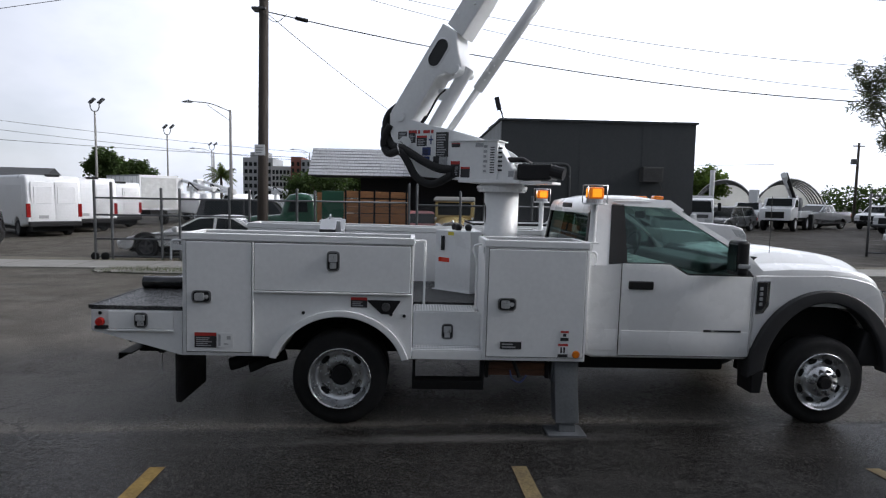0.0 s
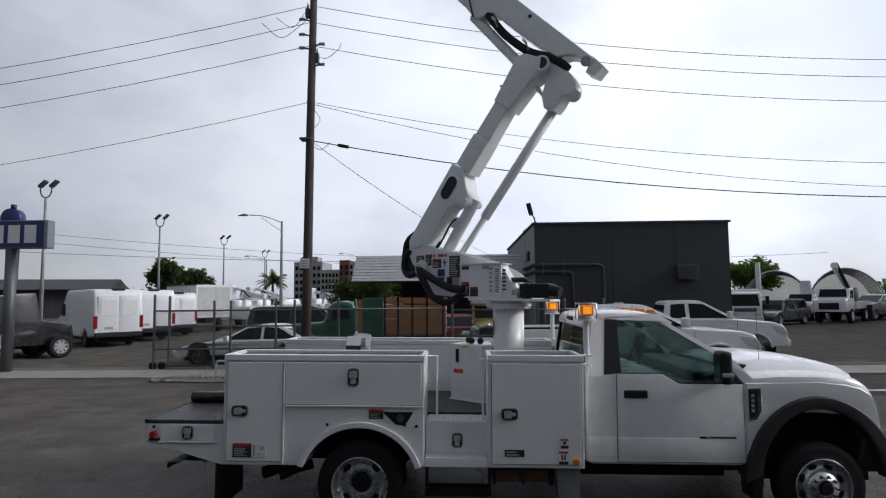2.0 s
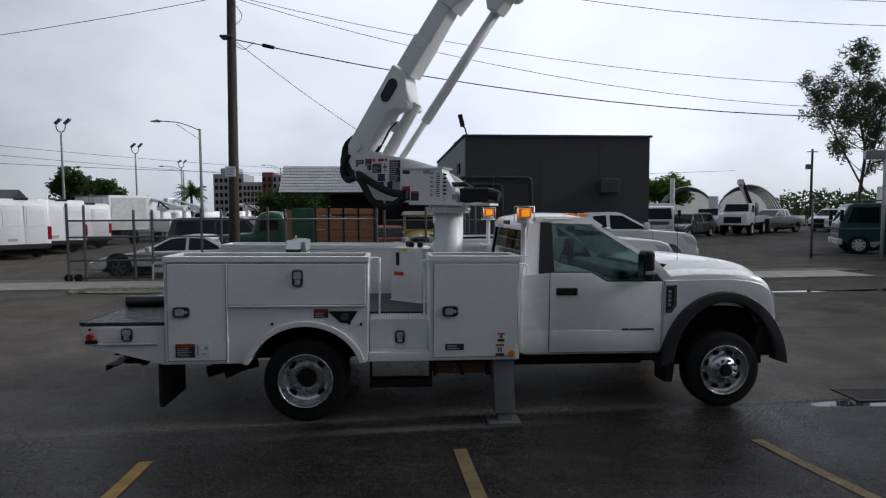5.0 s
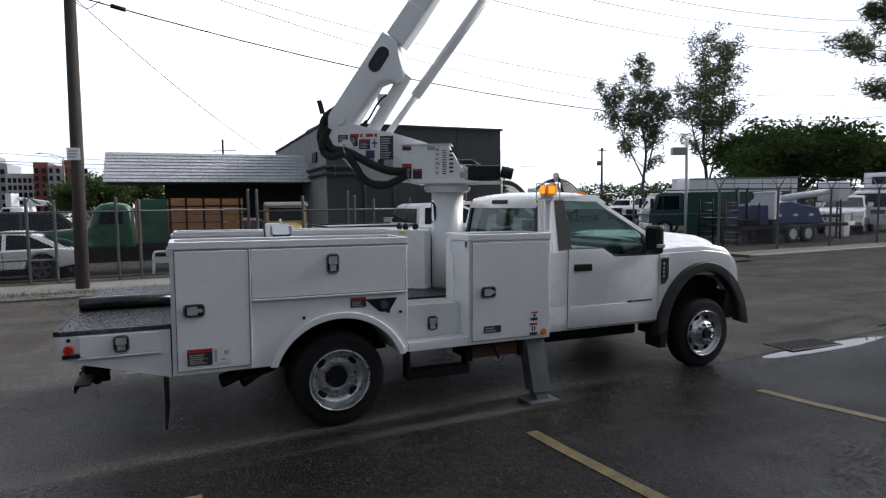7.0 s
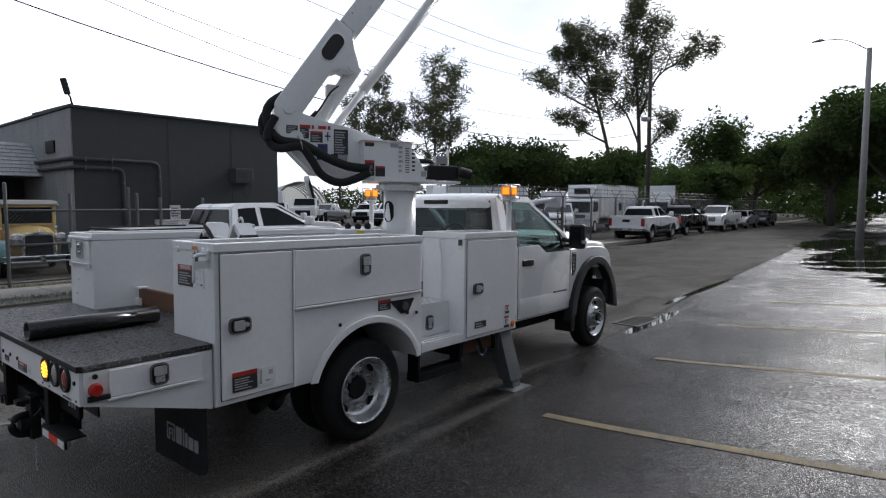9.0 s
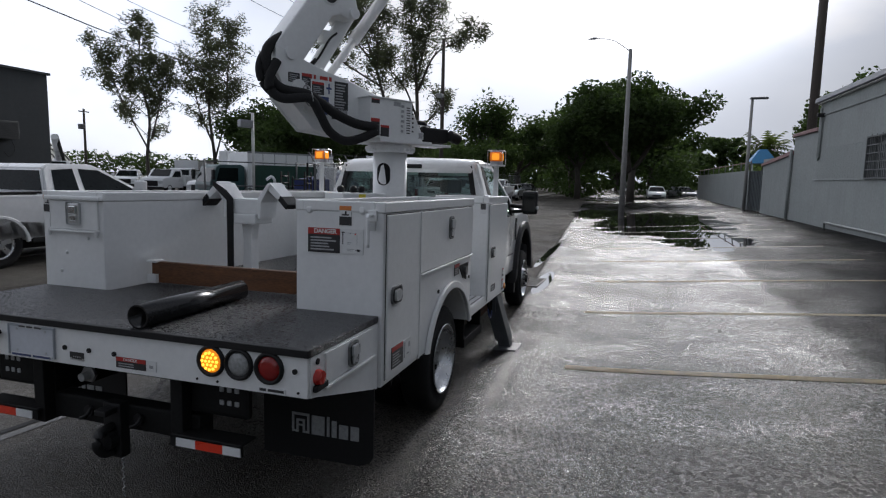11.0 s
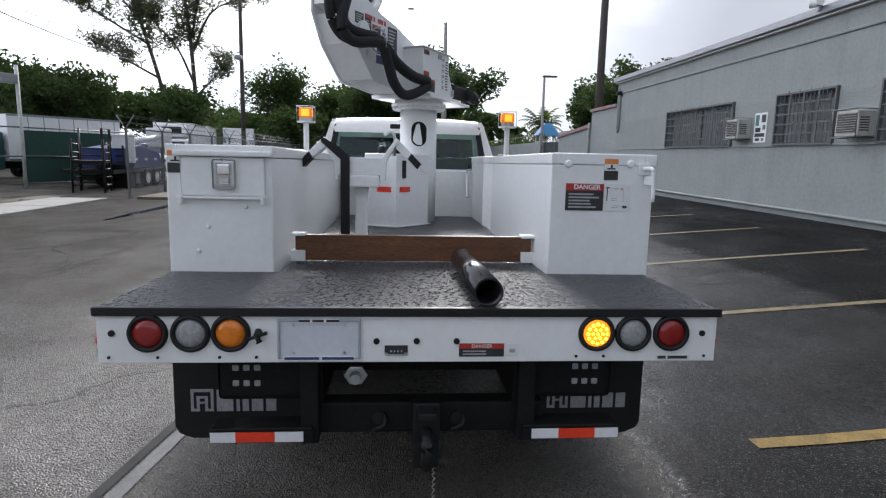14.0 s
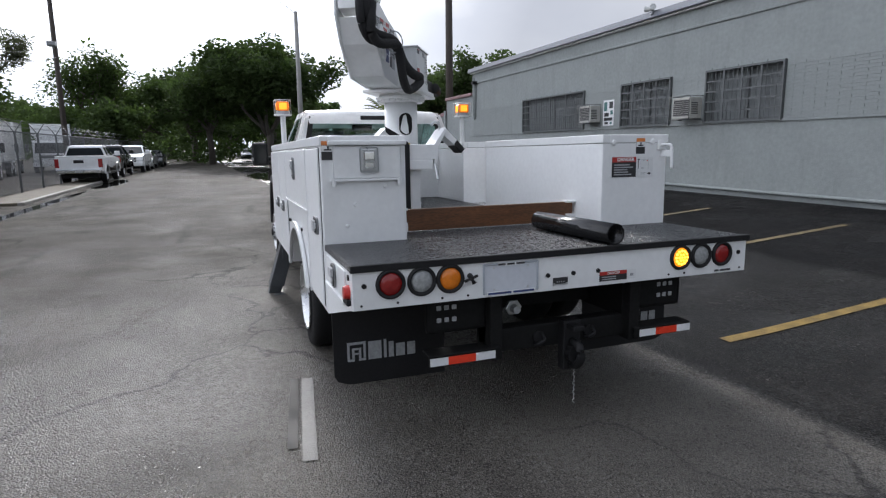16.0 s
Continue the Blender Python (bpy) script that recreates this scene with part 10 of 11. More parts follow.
# old green stake truck
gt = thing("stake_truck", Matrix(), "vintage green stake truck with orange board sides", "truck")
bm = B()
prism(bm, [(-4.95, 0.75), (-4.9, 1.15), (-4.75, 1.25), (-3.65, 1.32), (-3.60, 1.38), (-3.48, 1.80), (-3.32, 1.97), (-3.0, 2.02), (-2.7, 1.97), (-2.55, 1.80), (-2.52, 0.75)], "y", 12.75, 14.05, 0.16, 4)
gcab = part("cab", smooth(bm, 50), PAINTGREEN, gt, "rounded green cab and bonnet")
for y in (12.75, 14.05):
    part("side_window", prism(B(), [(-3.38, 1.42), (-3.28, 1.78), (-2.78, 1.80), (-2.74, 1.42)], "y", y - 0.02, y + 0.02, 0.01, 1), DARKGLASS, gcab)
bm = B()
for y in (12.62, 14.18):
    prism(bm, arc(-4.3, 0.45, 0.60, 0.62, 5, 175, 14) + arc(-4.3, 0.45, 0.50, 0.52, 175, 5, 14), "y", y - 0.18, y + 0.18, 0.02, 2)
part_each("wing", bm, PAINTGREEN, gt, "rounded green wings")
for x in (-4.3, -1.0):
    for s, y in ((-1, 12.62), (1, 14.18)):
        road_wheel(gt, x, y, 0.42, 0.22, s, HUB, 8)
part("bed_deck", box(B(), -2.45, 0.43, 12.6, 14.3, 0.72, 0.86), CHASSIS, gt)
part("chassis_frame", box(B(), -4.7, 0.4, 12.95, 13.85, 0.34, 0.76), CHASSIS, gt)
part("side_skirt", box(B(), -1.9, 0.4, 12.7, 12.76, 0.30, 0.74), CHASSIS, gt)
part("front_rack_board", box(B(), -2.44, -2.30, 12.64, 12.72, 0.86, 2.05), STAKEWOOD, gt, "orange stake board")
part("green_panel", box(B(), -2.29, -1.61, 12.62, 12.7, 0.86, 2.1, 0.01), PAINTGREEN, gt, "dark green panel")
for k in range(5):
    z = 0.92 + k * 0.245
    part("stake_board", box(B(), -1.60, 0.40, 12.62, 12.66, z, z + 0.19, 0.006, m=Matrix.Translation((0, 0, 0.012 * ((k * 7) % 3 - 1))) @ Matrix.Rotation(radians((0.7, -0.9, 0.5, -0.5, 0.9)[k]), 4, "Y")), STAKEWOOD, gt)
    part("stake_board", box(B(), -2.4, 0.40, 14.24, 14.28, z, z + 0.19, 0.006), STAKEWOOD, gt)
    part("stake_board", box(B(), 0.40, 0.44, 12.7, 14.2, z, z + 0.19, 0.006), STAKEWOOD, gt)
for x in (-1.58, -1.15, -0.68, -0.20, 0.32):
    part("stake_post", box(B(), x, x + 0.06, 12.585, 12.62, 0.72, 2.14), CHASSIS, gt)

# cream vintage car, nose towards the street
vc = thing("vintage_car", at(2.0, 14.6, -96), "cream and teal vintage car with a grey canvas top", "vintage car")
rings = []
for x, hw, zt, zs in ((-0.05, 0.60, 1.30, 1.12), (0.35, 0.54, 1.27, 1.08), (0.9, 0.43, 1.20, 1.02), (1.40, 0.35, 1.14, 0.98)):
    rings.append([(x, -hw, 0.55), (x, -hw, zs), (x, -hw * 0.80, zs + (zt - zs) * 0.65), (x, -hw * 0.42, zt - 0.015), (x, 0, zt), (x, hw * 0.42, zt - 0.015), (x, hw * 0.80, zs + (zt - zs) * 0.65), (x, hw, zs), (x, hw, 0.55)])
bonnet = part("bonnet", smooth(loft(B(), rings), 35), PAINTCREAM, vc, "cream bonnet tapering to the radiator")
for sy in (-1, 1):
    for k in range(9):
        part("louvre", box(B(), 0.45 + k * 0.09, 0.475 + k * 0.09, *sorted((sy * (0.50 - 0.014 * k), sy * (0.535 - 0.0165 * k))), 0.72, 0.96, 0.004, 1), PAINTCREAM, bonnet)
part("cabin", smooth(prism(B(), [(-1.6, 0.55), (-1.66, 1.0), (-1.62, 1.24), (0.02, 1.28), (0.02, 0.55)], "y", -0.68, 0.68, 0.07, 3), 50), PAINTCREAM, vc)
part("canvas_top", smooth(prism(B(), [(-1.68, 1.34), (-1.62, 1.78), (-1.48, 1.92), (-0.6, 1.99), (0.1, 1.95), (0.24, 1.87), (0.24, 1.82), (-1.3, 1.80), (-1.4, 1.34)], "y", -0.72, 0.72, 0.06, 3), 50), CANVAS, vc, "grey canvas top")
ws = part("windscreen", box(B(), 0.035, 0.05, -0.57, 0.57, 1.34, 1.78, 0.004), DARKGLASS, vc)
bm = B()
for y0, y1, z0, z1 in ((-0.66, -0.57, 1.28, 1.84), (0.57, 0.66, 1.28, 1.84), (-0.57, 0.57, 1.27, 1.34), (-0.57, 0.57, 1.78, 1.85)):
    box(bm, 0.02, 0.08, y0, y1, z0, z1, 0.015, 2)
part("windscreen_frame", bm, PAINTCREAM, ws, "cream windscreen frame")
for y in (-0.66, 0.66):
    for x in (-0.75, -1.50):
        part("roof_post", tube(B(), [(x, y, 1.20), (x, y, 1.84)], 0.035, 6), PAINTCREAM, vc)
    part("side_window", box(B(), -0.7, 0.02, y - 0.01, y + 0.01, 1.27, 1.80), DARKGLASS, vc)
    bm = B()
    prism(bm, arc(1.15, 0.36, 0.60, 0.60, 8, 150, 14) + [(0.30, 0.46), (0.02, 0.40), (0.02, 0.36), (0.32, 0.40)] + arc(1.15, 0.36, 0.54, 0.54, 150, 8, 14), "y", y * 1.16 - 0.15, y * 1.16 + 0.13, 0.02, 2)
    part("wing", smooth(bm, 40), PAINTTEAL, vc, "faded teal sweeping wing")
    road_wheel(vc, 1.15, y * 1.15, 0.37, 0.13, 1 if y > 0 else -1, PAINTTEAL, 12)
    road_wheel(vc, -1.25, y * 1.15, 0.37, 0.13, 1 if y > 0 else -1, PAINTTEAL, 12)
    part("headlamp", smooth(lathe(B(), [(0, -0.16), (0.08, -0.13), (0.135, -0.03), (0.15, 0.05), (0.135, 0.075), (0, 0.09)], (0, 0, 0), 20)), CHROME, vc, "large round chrome headlamp").matrix_local = Matrix.Translation((1.45, y * 0.72, 0.98)) @ Matrix.Rotation(radians(-90), 4, "Z")
    part("cowl_lamp", smooth(lathe(B(), [(0, -0.07), (0.05, -0.03), (0.055, 0.03), (0, 0.04)], (0, 0, 0), 14)), CHROME, vc).matrix_local = Matrix.Translation((0.10, y * 0.98, 1.22)) @ Matrix.Rotation(radians(-90), 4, "Z")
part("lamp_bar", tube(B(), [(1.45, -0.48, 0.84), (1.47, 0, 0.82), (1.45, 0.48, 0.84)], 0.018, 6), CHROME, vc)
rad = part("radiator", box(B(), 1.38, 1.44, -0.30, 0.30, 0.52, 1.06, 0.03), BLACK, vc, "dark radiator core")
bm = B()
prism(bm, [(-0.36, 0.50), (-0.37, 1.02), (-0.30, 1.12), (0.0, 1.17), (0.30, 1.12), (0.37, 1.02), (0.36, 0.50), (0.30, 0.50), (0.30, 1.02), (0.24, 1.06), (0.0, 1.08), (-0.24, 1.06), (-0.30, 1.02), (-0.30, 0.50)], "x", 1.37, 1.47, 0.012, 2)
part("radiator_shell", bm, CHROME, rad, "tarnished chrome radiator shell")
part("radiator_cap", cyl(B(), (1.42, 0, 1.16), (1.42, 0, 1.22), 0.045, 0.03, 12), CHROME, rad)
part("running_board", box(B(), -0.9, 0.4, -0.85, 0.85, 0.36, 0.42, 0.01), PAINTTEAL, vc)
for z in (0.42, 0.55):
    part("bumper", tube(B(), curve_pts([(1.70, -0.84, z), (1.82, -0.5, z), (1.86, 0, z), (1.82, 0.5, z), (1.70, 0.84, z)], 16), 0.028, 6), CHROME, vc)
part("bumper_clip", box(B(), 1.82, 1.90, -0.06, 0.06, 0.38, 0.59, 0.02), CHROME, vc)

# digger arm and dark loader at the yard gate
ld = thing("backhoe_loader", at(-15.6, 14.2, 60), "dark backhoe loader with a white folded boom", "loader")
part("loader_body", smooth(prism(B(), [(-1.4, 0.5), (-1.5, 1.3), (-0.4, 1.5), (-0.3, 2.3), (0.7, 2.4), (0.9, 1.4), (2.0, 1.2), (2.1, 0.5)], "y", -0.75, 0.75, 0.06, 2), 40), PAINTBLACK, ld)
for x, r in ((-0.6, 0.62), (1.5, 0.42)):
    for s in (-1, 1):
        road_wheel(ld, x, s * 0.88, r, 0.34, s, DECALGREY, 8)
part("boom", tube(B(), [(-1.5, 0, 0.8), (-2.2, -0.1, 2.6), (-2.0, -0.1, 3.1)], 0.16, 8), FARWHITE, ld, "white folded boom")
part("dipper", tube(B(), [(-2.0, -0.1, 3.1), (-2.7, -0.1, 1.3)], 0.13, 8), FARWHITE, ld)
part("hydraulic_ram", tube(B(), [(-1.6, 0.12, 1.4), (-2.05, 0.1, 2.9)], 0.05, 6), CHROME, ld)
part("digging_bucket", prism(B(), [(-2.75, 1.3), (-3.1, 1.0), (-3.0, 0.6), (-2.5, 0.55), (-2.45, 1.0)], "y", -0.4, 0.2, 0.02), PAINTBLACK, ld)

# racks and bins stored behind the street fence
def steel_rack(x, y, yaw, h):
    t = thing("steel_rack", at(x, y, yaw), "black ladder-sided steel rack standing in the yard", "rack", "racks in the yard")
    for s in (-1, 1):
        part("rack_post", tube(B(), [(-0.6, s * 0.5, 0), (-0.5, s * 0.5, h)], 0.04, 6), CHASSIS, t)
        part("rack_post", tube(B(), [(0.6, s * 0.5, 0), (0.5, s * 0.5, h)], 0.04, 6), CHASSIS, t)
        for k in range(6):
            part("rung", tube(B(), [(-0.57, s * 0.5, 0.25 + k * h / 6.5), (0.57, s * 0.5, 0.25 + k * h / 6.5)], 0.03, 5), CHASSIS, t)
    part("rack_tray", box(B(), -0.6, 0.6, -0.5, 0.5, h * 0.55, h * 0.6), CHASSIS, t)


for x, y, yaw, h in ((18.3, 11.2, 15, 1.9), (20.0, 11.6, 70, 1.7), (26.0, 12.0, 40, 1.8)):
    steel_rack(x, y, yaw, h)
for x, y, yaw, z in ((21.2, 11.3, 20, 1.2), (24.6, 12.4, 50, 0.0), (27.8, 12.6, 15, 0.0)):
    bn = thing("white_bin", at(x, y, yaw, z if z == 0 else 0.0), "white fibreglass bucket stored in the yard", "bucket", "stored buckets")
    part("shell", box(B(), -0.4, 0.4, -0.4, 0.4, 0.0 if z == 0 else 1.0, 1.15 if z == 0 else 2.15, 0.06, 2), FARWHITE, bn)
    part("rim", box(B(), -0.44, 0.44, -0.44, 0.44, 1.08 if z == 0 else 2.08, 1.14 if z == 0 else 2.14, 0.02), FARWHITE, bn)
    if z:
        part("stand", box(B(), -0.35, 0.35, -0.35, 0.35, 0.0, 1.0), CHASSIS, bn)


# ---- trees ----
def leaf_mat(name, col, rough=0.8):
    m = mat(name, col, rough, var=0.25, scale=0.6, island=True, rvar=0.1, spec=0.25)
    n, l = m.node_tree.nodes, m.node_tree.links
    tr, mx = n.new("ShaderNodeBsdfTranslucent"), n.new("ShaderNodeMixShader")
    tr.inputs["Color"].default_value = (col[0] * 1.6, col[1] * 1.7, col[2] * 1.2, 1)
    mx.inputs["Fac"].default_value = 0.35
    l.new(n["Principled BSDF"].outputs["BSDF"], mx.inputs[1])
    l.new(tr.outputs["BSDF"], mx.inputs[2])
    l.new(mx.outputs["Shader"], n["Material Output"].inputs["Surface"])
    return m


LEAF = leaf_mat("dark_broad_leaf", (0.042, 0.066, 0.022))
LEAFMID = leaf_mat("mid_green_leaf", (0.046, 0.072, 0.022))
LEAFLIGHT = leaf_mat("fresh_green_leaf", (0.085, 0.13, 0.03))
NEEDLE = leaf_mat("grey_green_needle", (0.082, 0.092, 0.06), 0.7)
PALMLEAF = leaf_mat("palm_frond_green", (0.075, 0.10, 0.03), 0.5)
BARK = mat("dark_grey_bark", (0.075, 0.065, 0.055), 0.9, var=0.35, scale=4, stretch=(4, 4, 0.6), bump=0.6, bscale=25)


def limbs(bm, rs, p, d, length, r, depth, tips, spread, lift):
    """A limb that bends, tapers and forks; the ends of the twigs are gathered in tips."""
    pts = [p]
    q, e = p.copy(), d.copy()
    n = 4
    for i in range(n):
        e = (e + Vector((rs.gauss(0, 0.16), rs.gauss(0, 0.16), lift * 0.12 + rs.gauss(0, 0.08)))).normalized()
        q = q + e * length / n
        pts.append(q.copy())
    tube(bm, pts, r, 6 if depth > 1 else 4, r * 0.55)
    if depth == 1:
        tips += [(pts[2], e), (pts[3], e)]
    if depth == 0:
        tips.append((pts[-1], e))
        tips.append((pts[2], e))
        return
    k = 3 if depth > 1 else rs.choice((2, 3))
    for j in range(k):
        a = rs.uniform(0, 6.28)
        side = e.cross(Vector((math.cos(a), math.sin(a), 0.3))).normalized()
        limbs(bm, rs, pts[-1 if j else -2], (e + side * spread * rs.uniform(0.6, 1.3)).normalized(), length * rs.uniform(0.58, 0.82), r * 0.55, depth - 1, tips, spread, lift)


def leaf_cloud(centres, per, sx, sz, size, seed, droop=0.0, slim=0.5):
    """Many small leaf blades scattered in clumps round the twig ends."""
    g = np.random.default_rng(seed)
    c = np.repeat(np.array(centres), per, axis=0)
    n = len(c)
    o = g.normal(size=(n, 3))
    o *= np.minimum(1.0, 1.7 / np.linalg.norm(o, axis=1))[:, None]
    c = c + o * np.array([sx, sx, sz])
    a = g.normal(size=(n, 3))
    a[:, 2] = a[:, 2] * 0.6 - droop
    a /= np.linalg.norm(a, axis=1)[:, None]
    b = np.cross(a, g.normal(size=(n, 3)))
    b /= np.linalg.norm(b, axis=1)[:, None]
    s = size * g.uniform(0.6, 1.4, size=(n, 1))
    v = np.stack([c - a * s, c + b * s * slim, c + a * s, c - b * s * slim], axis=1).reshape(-1, 3)
    f = np.arange(4 * n).reshape(-1, 4)
    return v, f


def cloud_part(name, v, f, material, parent):
    me = bpy.data.meshes.new(name)
    me.vertices.add(len(v))
    me.vertices.foreach_set("co", v.astype(np.float32).ravel())
    me.loops.add(f.size)
    me.loops.foreach_set("vertex_index", f.astype(np.int32).ravel())
    me.polygons.add(len(f))
    me.polygons.foreach_set("loop_start", np.arange(0, f.size, f.shape[1], dtype=np.int32))
    me.update(calc_edges=True)
    me.materials.append(material)
    ob = new(name, me)
    ob.parent = parent
    return tagged(ob, kind="stuff")


def broad_tree(x, y, h, r, seed, label="broad dark-leaved tree with a spreading uneven crown", material=None, leaves=9000, size=0.17, low=0.32, flat=0.0, fill=44):
    rs = random.Random(seed)
    t = thing("tree", Matrix.Translation((x, y, 0)), label, "tree", "street trees")
    bm, tips = B(), []
    th = h * low
    tube(bm, [(0, 0, -0.2), (rs.uniform(-.1, .1), 0, th * 0.5), (rs.uniform(-.2, .2), rs.uniform(-.2, .2), th)], 0.03 * h + 0.05, 9, 0.022 * h + 0.03)
    k = 6
    for i in range(k):
        a = 2 * math.pi * (i + rs.uniform(-0.3, 0.3)) / k
        out = rs.uniform(0.5, 1.1) * r / h * 1.9
        d = Vector((math.cos(a) * out, math.sin(a) * out, 1.0 - flat)).normalized()
        limbs(bm, rs, Vector((0, 0, th * rs.uniform(0.8, 1.0))), d, (h - th) * 0.46, 0.013 * h + 0.02, 2, tips, 0.85, 0.4)
    tips = [p for p, _ in tips]
    zmax, rmax = max(p.z for p in tips), sorted(math.hypot(p.x, p.y) for p in tips)[int(len(tips) * 0.9)]
    sx, sz = r / rmax * 0.92, h * 0.95 / zmax
    for v in bm.verts:
        w = ramp(v.co.z, 0, th)
        v.co.x, v.co.y, v.co.z = v.co.x * (1 + (sx - 1) * w), v.co.y * (1 + (sx - 1) * w), v.co.z * sz
    part("trunk", bm, BARK, t, "grey-brown trunk and limbs")
    cs = [(p.x * sx, p.y * sx, p.z * sz) for p in tips]
    cs += [(r * rs.uniform(-0.6, 0.6), r * rs.uniform(-0.6, 0.6), h * rs.uniform(0.45, 0.85)) for _ in range(fill)]
    v, f = leaf_cloud(cs, max(6, leaves // len(cs)), 0.11 * r + 0.12, 0.055 * h, size, seed)
    cloud_part("crown", v, f, material or LEAF, t)
    return t


def feather_tree(x, y, stems, r, seed, label, leaves=15000, size=0.24):
    """A tall airy casuarina: each stem a bent line (out across the street, height) with ascending boughs, wispy tufts at their ends and sky between."""
    rs = random.Random(seed)
    t = thing("pine_tree", Matrix.Translation((x, y, 0)), label, "tree", "feathery pines")
    bm, tips = B(), []
    h = max(p[1] for line in stems for p in line)
    for k, line in enumerate(stems):
        deep = rs.uniform(-0.5, 0.5) * r * (0.3 if k == 0 else 1.0)
        z0, z1 = line[0][1], line[-1][1]
        spine = curve_pts([Vector((deep * (pz - z0) / max(0.1, z1 - z0) + rs.gauss(0, 0.06), u, pz)) for u, pz in line], 22)
        spine = [Vector(p) for p in spine]
        n = len(spine) - 1
        r0 = 0.0125 * h if k == 0 else 0.0058 * h
        tube(bm, spine, r0, 8, 0.0018 * h)
        span = sum((spine[i + 1] - spine[i]).length for i in range(n))
        first = max(0.26, (0.34 * h - z0) / max(0.1, z1 - z0)) if k == 0 else 0.30
        m = max(6, int(span / h * 30 * (1 - first)))
        for j in range(m):
            q = first + (1.0 - first) * (j + rs.random()) / m
            q = min(0.985, q)
            i = int(q * n)
            p = spine[i].lerp(spine[i + 1], q * n - i)
            e = (spine[i + 1] - spine[i]).normalized()
            ang = 2.399 * j + rs.uniform(-0.6, 0.6) + k
            reach = r * (0.78 - 0.34 * q) * rs.uniform(0.4, 1.3)
            d = (e * rs.uniform(0.35, 0.9) + Vector((math.cos(ang), math.sin(ang), rs.uniform(0.0, 0.5)))).normalized()
            pts = [p + d * reach * s_ + Vector((0, 0, reach * 0.22 * s_ * s_)) for s_ in (0.0, 0.3, 0.6, 0.85, 1.0)]
            tube(bm, pts, 0.0026 * h, 5, 0.0007 * h)
            full = rs.random()
            for _ in range(7):
                s_ = rs.uniform(0.35, 1.0)
                c = p + d * reach * s_ + Vector((0, 0, reach * 0.22 * s_ * s_))
                w = Vector((rs.gauss(0, 1), rs.gauss(0, 1), rs.uniform(-0.2, 0.9))).normalized() * reach * rs.uniform(0.16, 0.44)
                tube(bm, [c, c + w * 0.5 + Vector((0, 0, 0.04)), c + w], 0.0008 * h, 4, 0.0003 * h)
                tips.append(tuple(c + w))
                if full > 0.4:
                    tips.append(tuple(c + w * 0.45))
        tips += [tuple(spine[-1]), tuple(spine[-1] - Vector((0, 0, 0.02 * h)))]
    part("trunk", bm, BARK, t, "slender dark stems and boughs")
    v, f = leaf_cloud(tips, max(6, leaves // len(tips)), 0.019 * h, 0.022 * h, size, seed, 0.15, 0.20)
    cloud_part("crown", v, f, NEEDLE, t)
    return t


def palm(x, y, h, r, seed, label):
    rs = random.Random(seed)
    t = thing("palm_tree", Matrix.Translation((x, y, 0)), label, "palm tree", "palms")
    part("trunk", tube(B(), [(0, 0, 0), (0.1, 0, h * 0.5), (0.05, 0, h)], 0.2, 8, 0.15), BARK, t, "grey palm trunk")
    vs, fs = [], []
    for i in range(34):
        a, el = rs.uniform(0, 6.28), rs.uniform(-0.5, 1.2)
        d = Vector((math.cos(a) * math.cos(el), math.sin(a) * math.cos(el), math.sin(el)))
        p, last = Vector((0.05, 0, h)), None
        for s in range(8):
            d = (d + Vector((0, 0, -0.13))).normalized()
            q = p + d * r / 8
            side = d.cross(Vector((0, 0, 1))).normalized()
            for g in (-1, 1):
                k = len(vs)
                w = r * 0.30 * (1 - abs(s - 3) / 7)
                vs += [tuple(p), tuple(q), tuple(q + side * g * w + d * w * 0.4 - Vector((0, 0, w * 0.5)))]
                fs.append((k, k + 1, k + 2))
            p = q
    ob = mesh_part("crown", vs, fs, PALMLEAF, t)
    tagged(ob, "green drooping fronds", kind="stuff")
    return t


CASUARINA_TALL = (
    ((0.0, -0.2), (0.0, 5.0), (0.3, 13.3), (0.7, 17.3), (1.1, 21.6), (0.3, 25.4)),
    ((0.2, 12.4), (-2.0, 16.2), (-4.6, 17.6), (-7.4, 18.3)),
    ((0.3, 14.0), (-0.6, 17.5), (-1.4, 20.5), (-1.6, 22.6)),
    ((0.1, 8.6), (2.0, 12.8), (4.4, 15.4), (5.4, 17.4)),
    ((0.1, 7.4), (-1.6, 9.6), (-3.2, 11.4)),
)
CASUARINA_LEAN = (
    ((0.0, -0.2), (0.15, 6.0), (1.7, 12.6), (3.2, 17.2), (4.4, 20.0), (5.6, 22.4)),
    ((1.7, 12.4), (5.0, 14.4), (7.6, 16.0), (10.2, 17.4)),
    ((2.6, 15.0), (4.6, 17.6), (6.6, 19.8)),
    ((2.2, 14.4), (1.8, 17.6), (1.4, 20.4)),
    ((0.8, 9.0), (3.6, 10.6), (6.4, 12.6)),
)
feather_tree(66.0, 22.85, CASUARINA_TALL, 4.4, 3, "tall feathery casuarina pine with spreading boughs", 15000, 0.27)
feather_tree(62.2, 24.6, CASUARINA_LEAN, 4.2, 8, "tall feathery casuarina pine leaning over the yard", 13000, 0.27)
CASUARINA_SMALL = (
    ((0.0, -0.2), (0.2, 3.0), (-0.3, 7.0), (0.6, 11.0), (0.2, 15.8)),
    ((0.0, 3.6), (1.4, 7.0), (2.4, 10.0), (3.0, 13.0)),
    ((-0.2, 5.0), (-1.6, 8.4), (-2.4, 11.6)),
)
CASUARINA_TWIN = (
    ((0.0, -0.2), (-0.2, 3.0), (0.4, 8.0), (0.2, 12.6), (0.7, 17.2)),
    ((-0.2, 3.2), (-1.6, 7.4), (-2.2, 11.0), (-2.6, 15.2)),
    ((0.2, 5.0), (1.8, 8.4), (2.8, 12.4)),
)
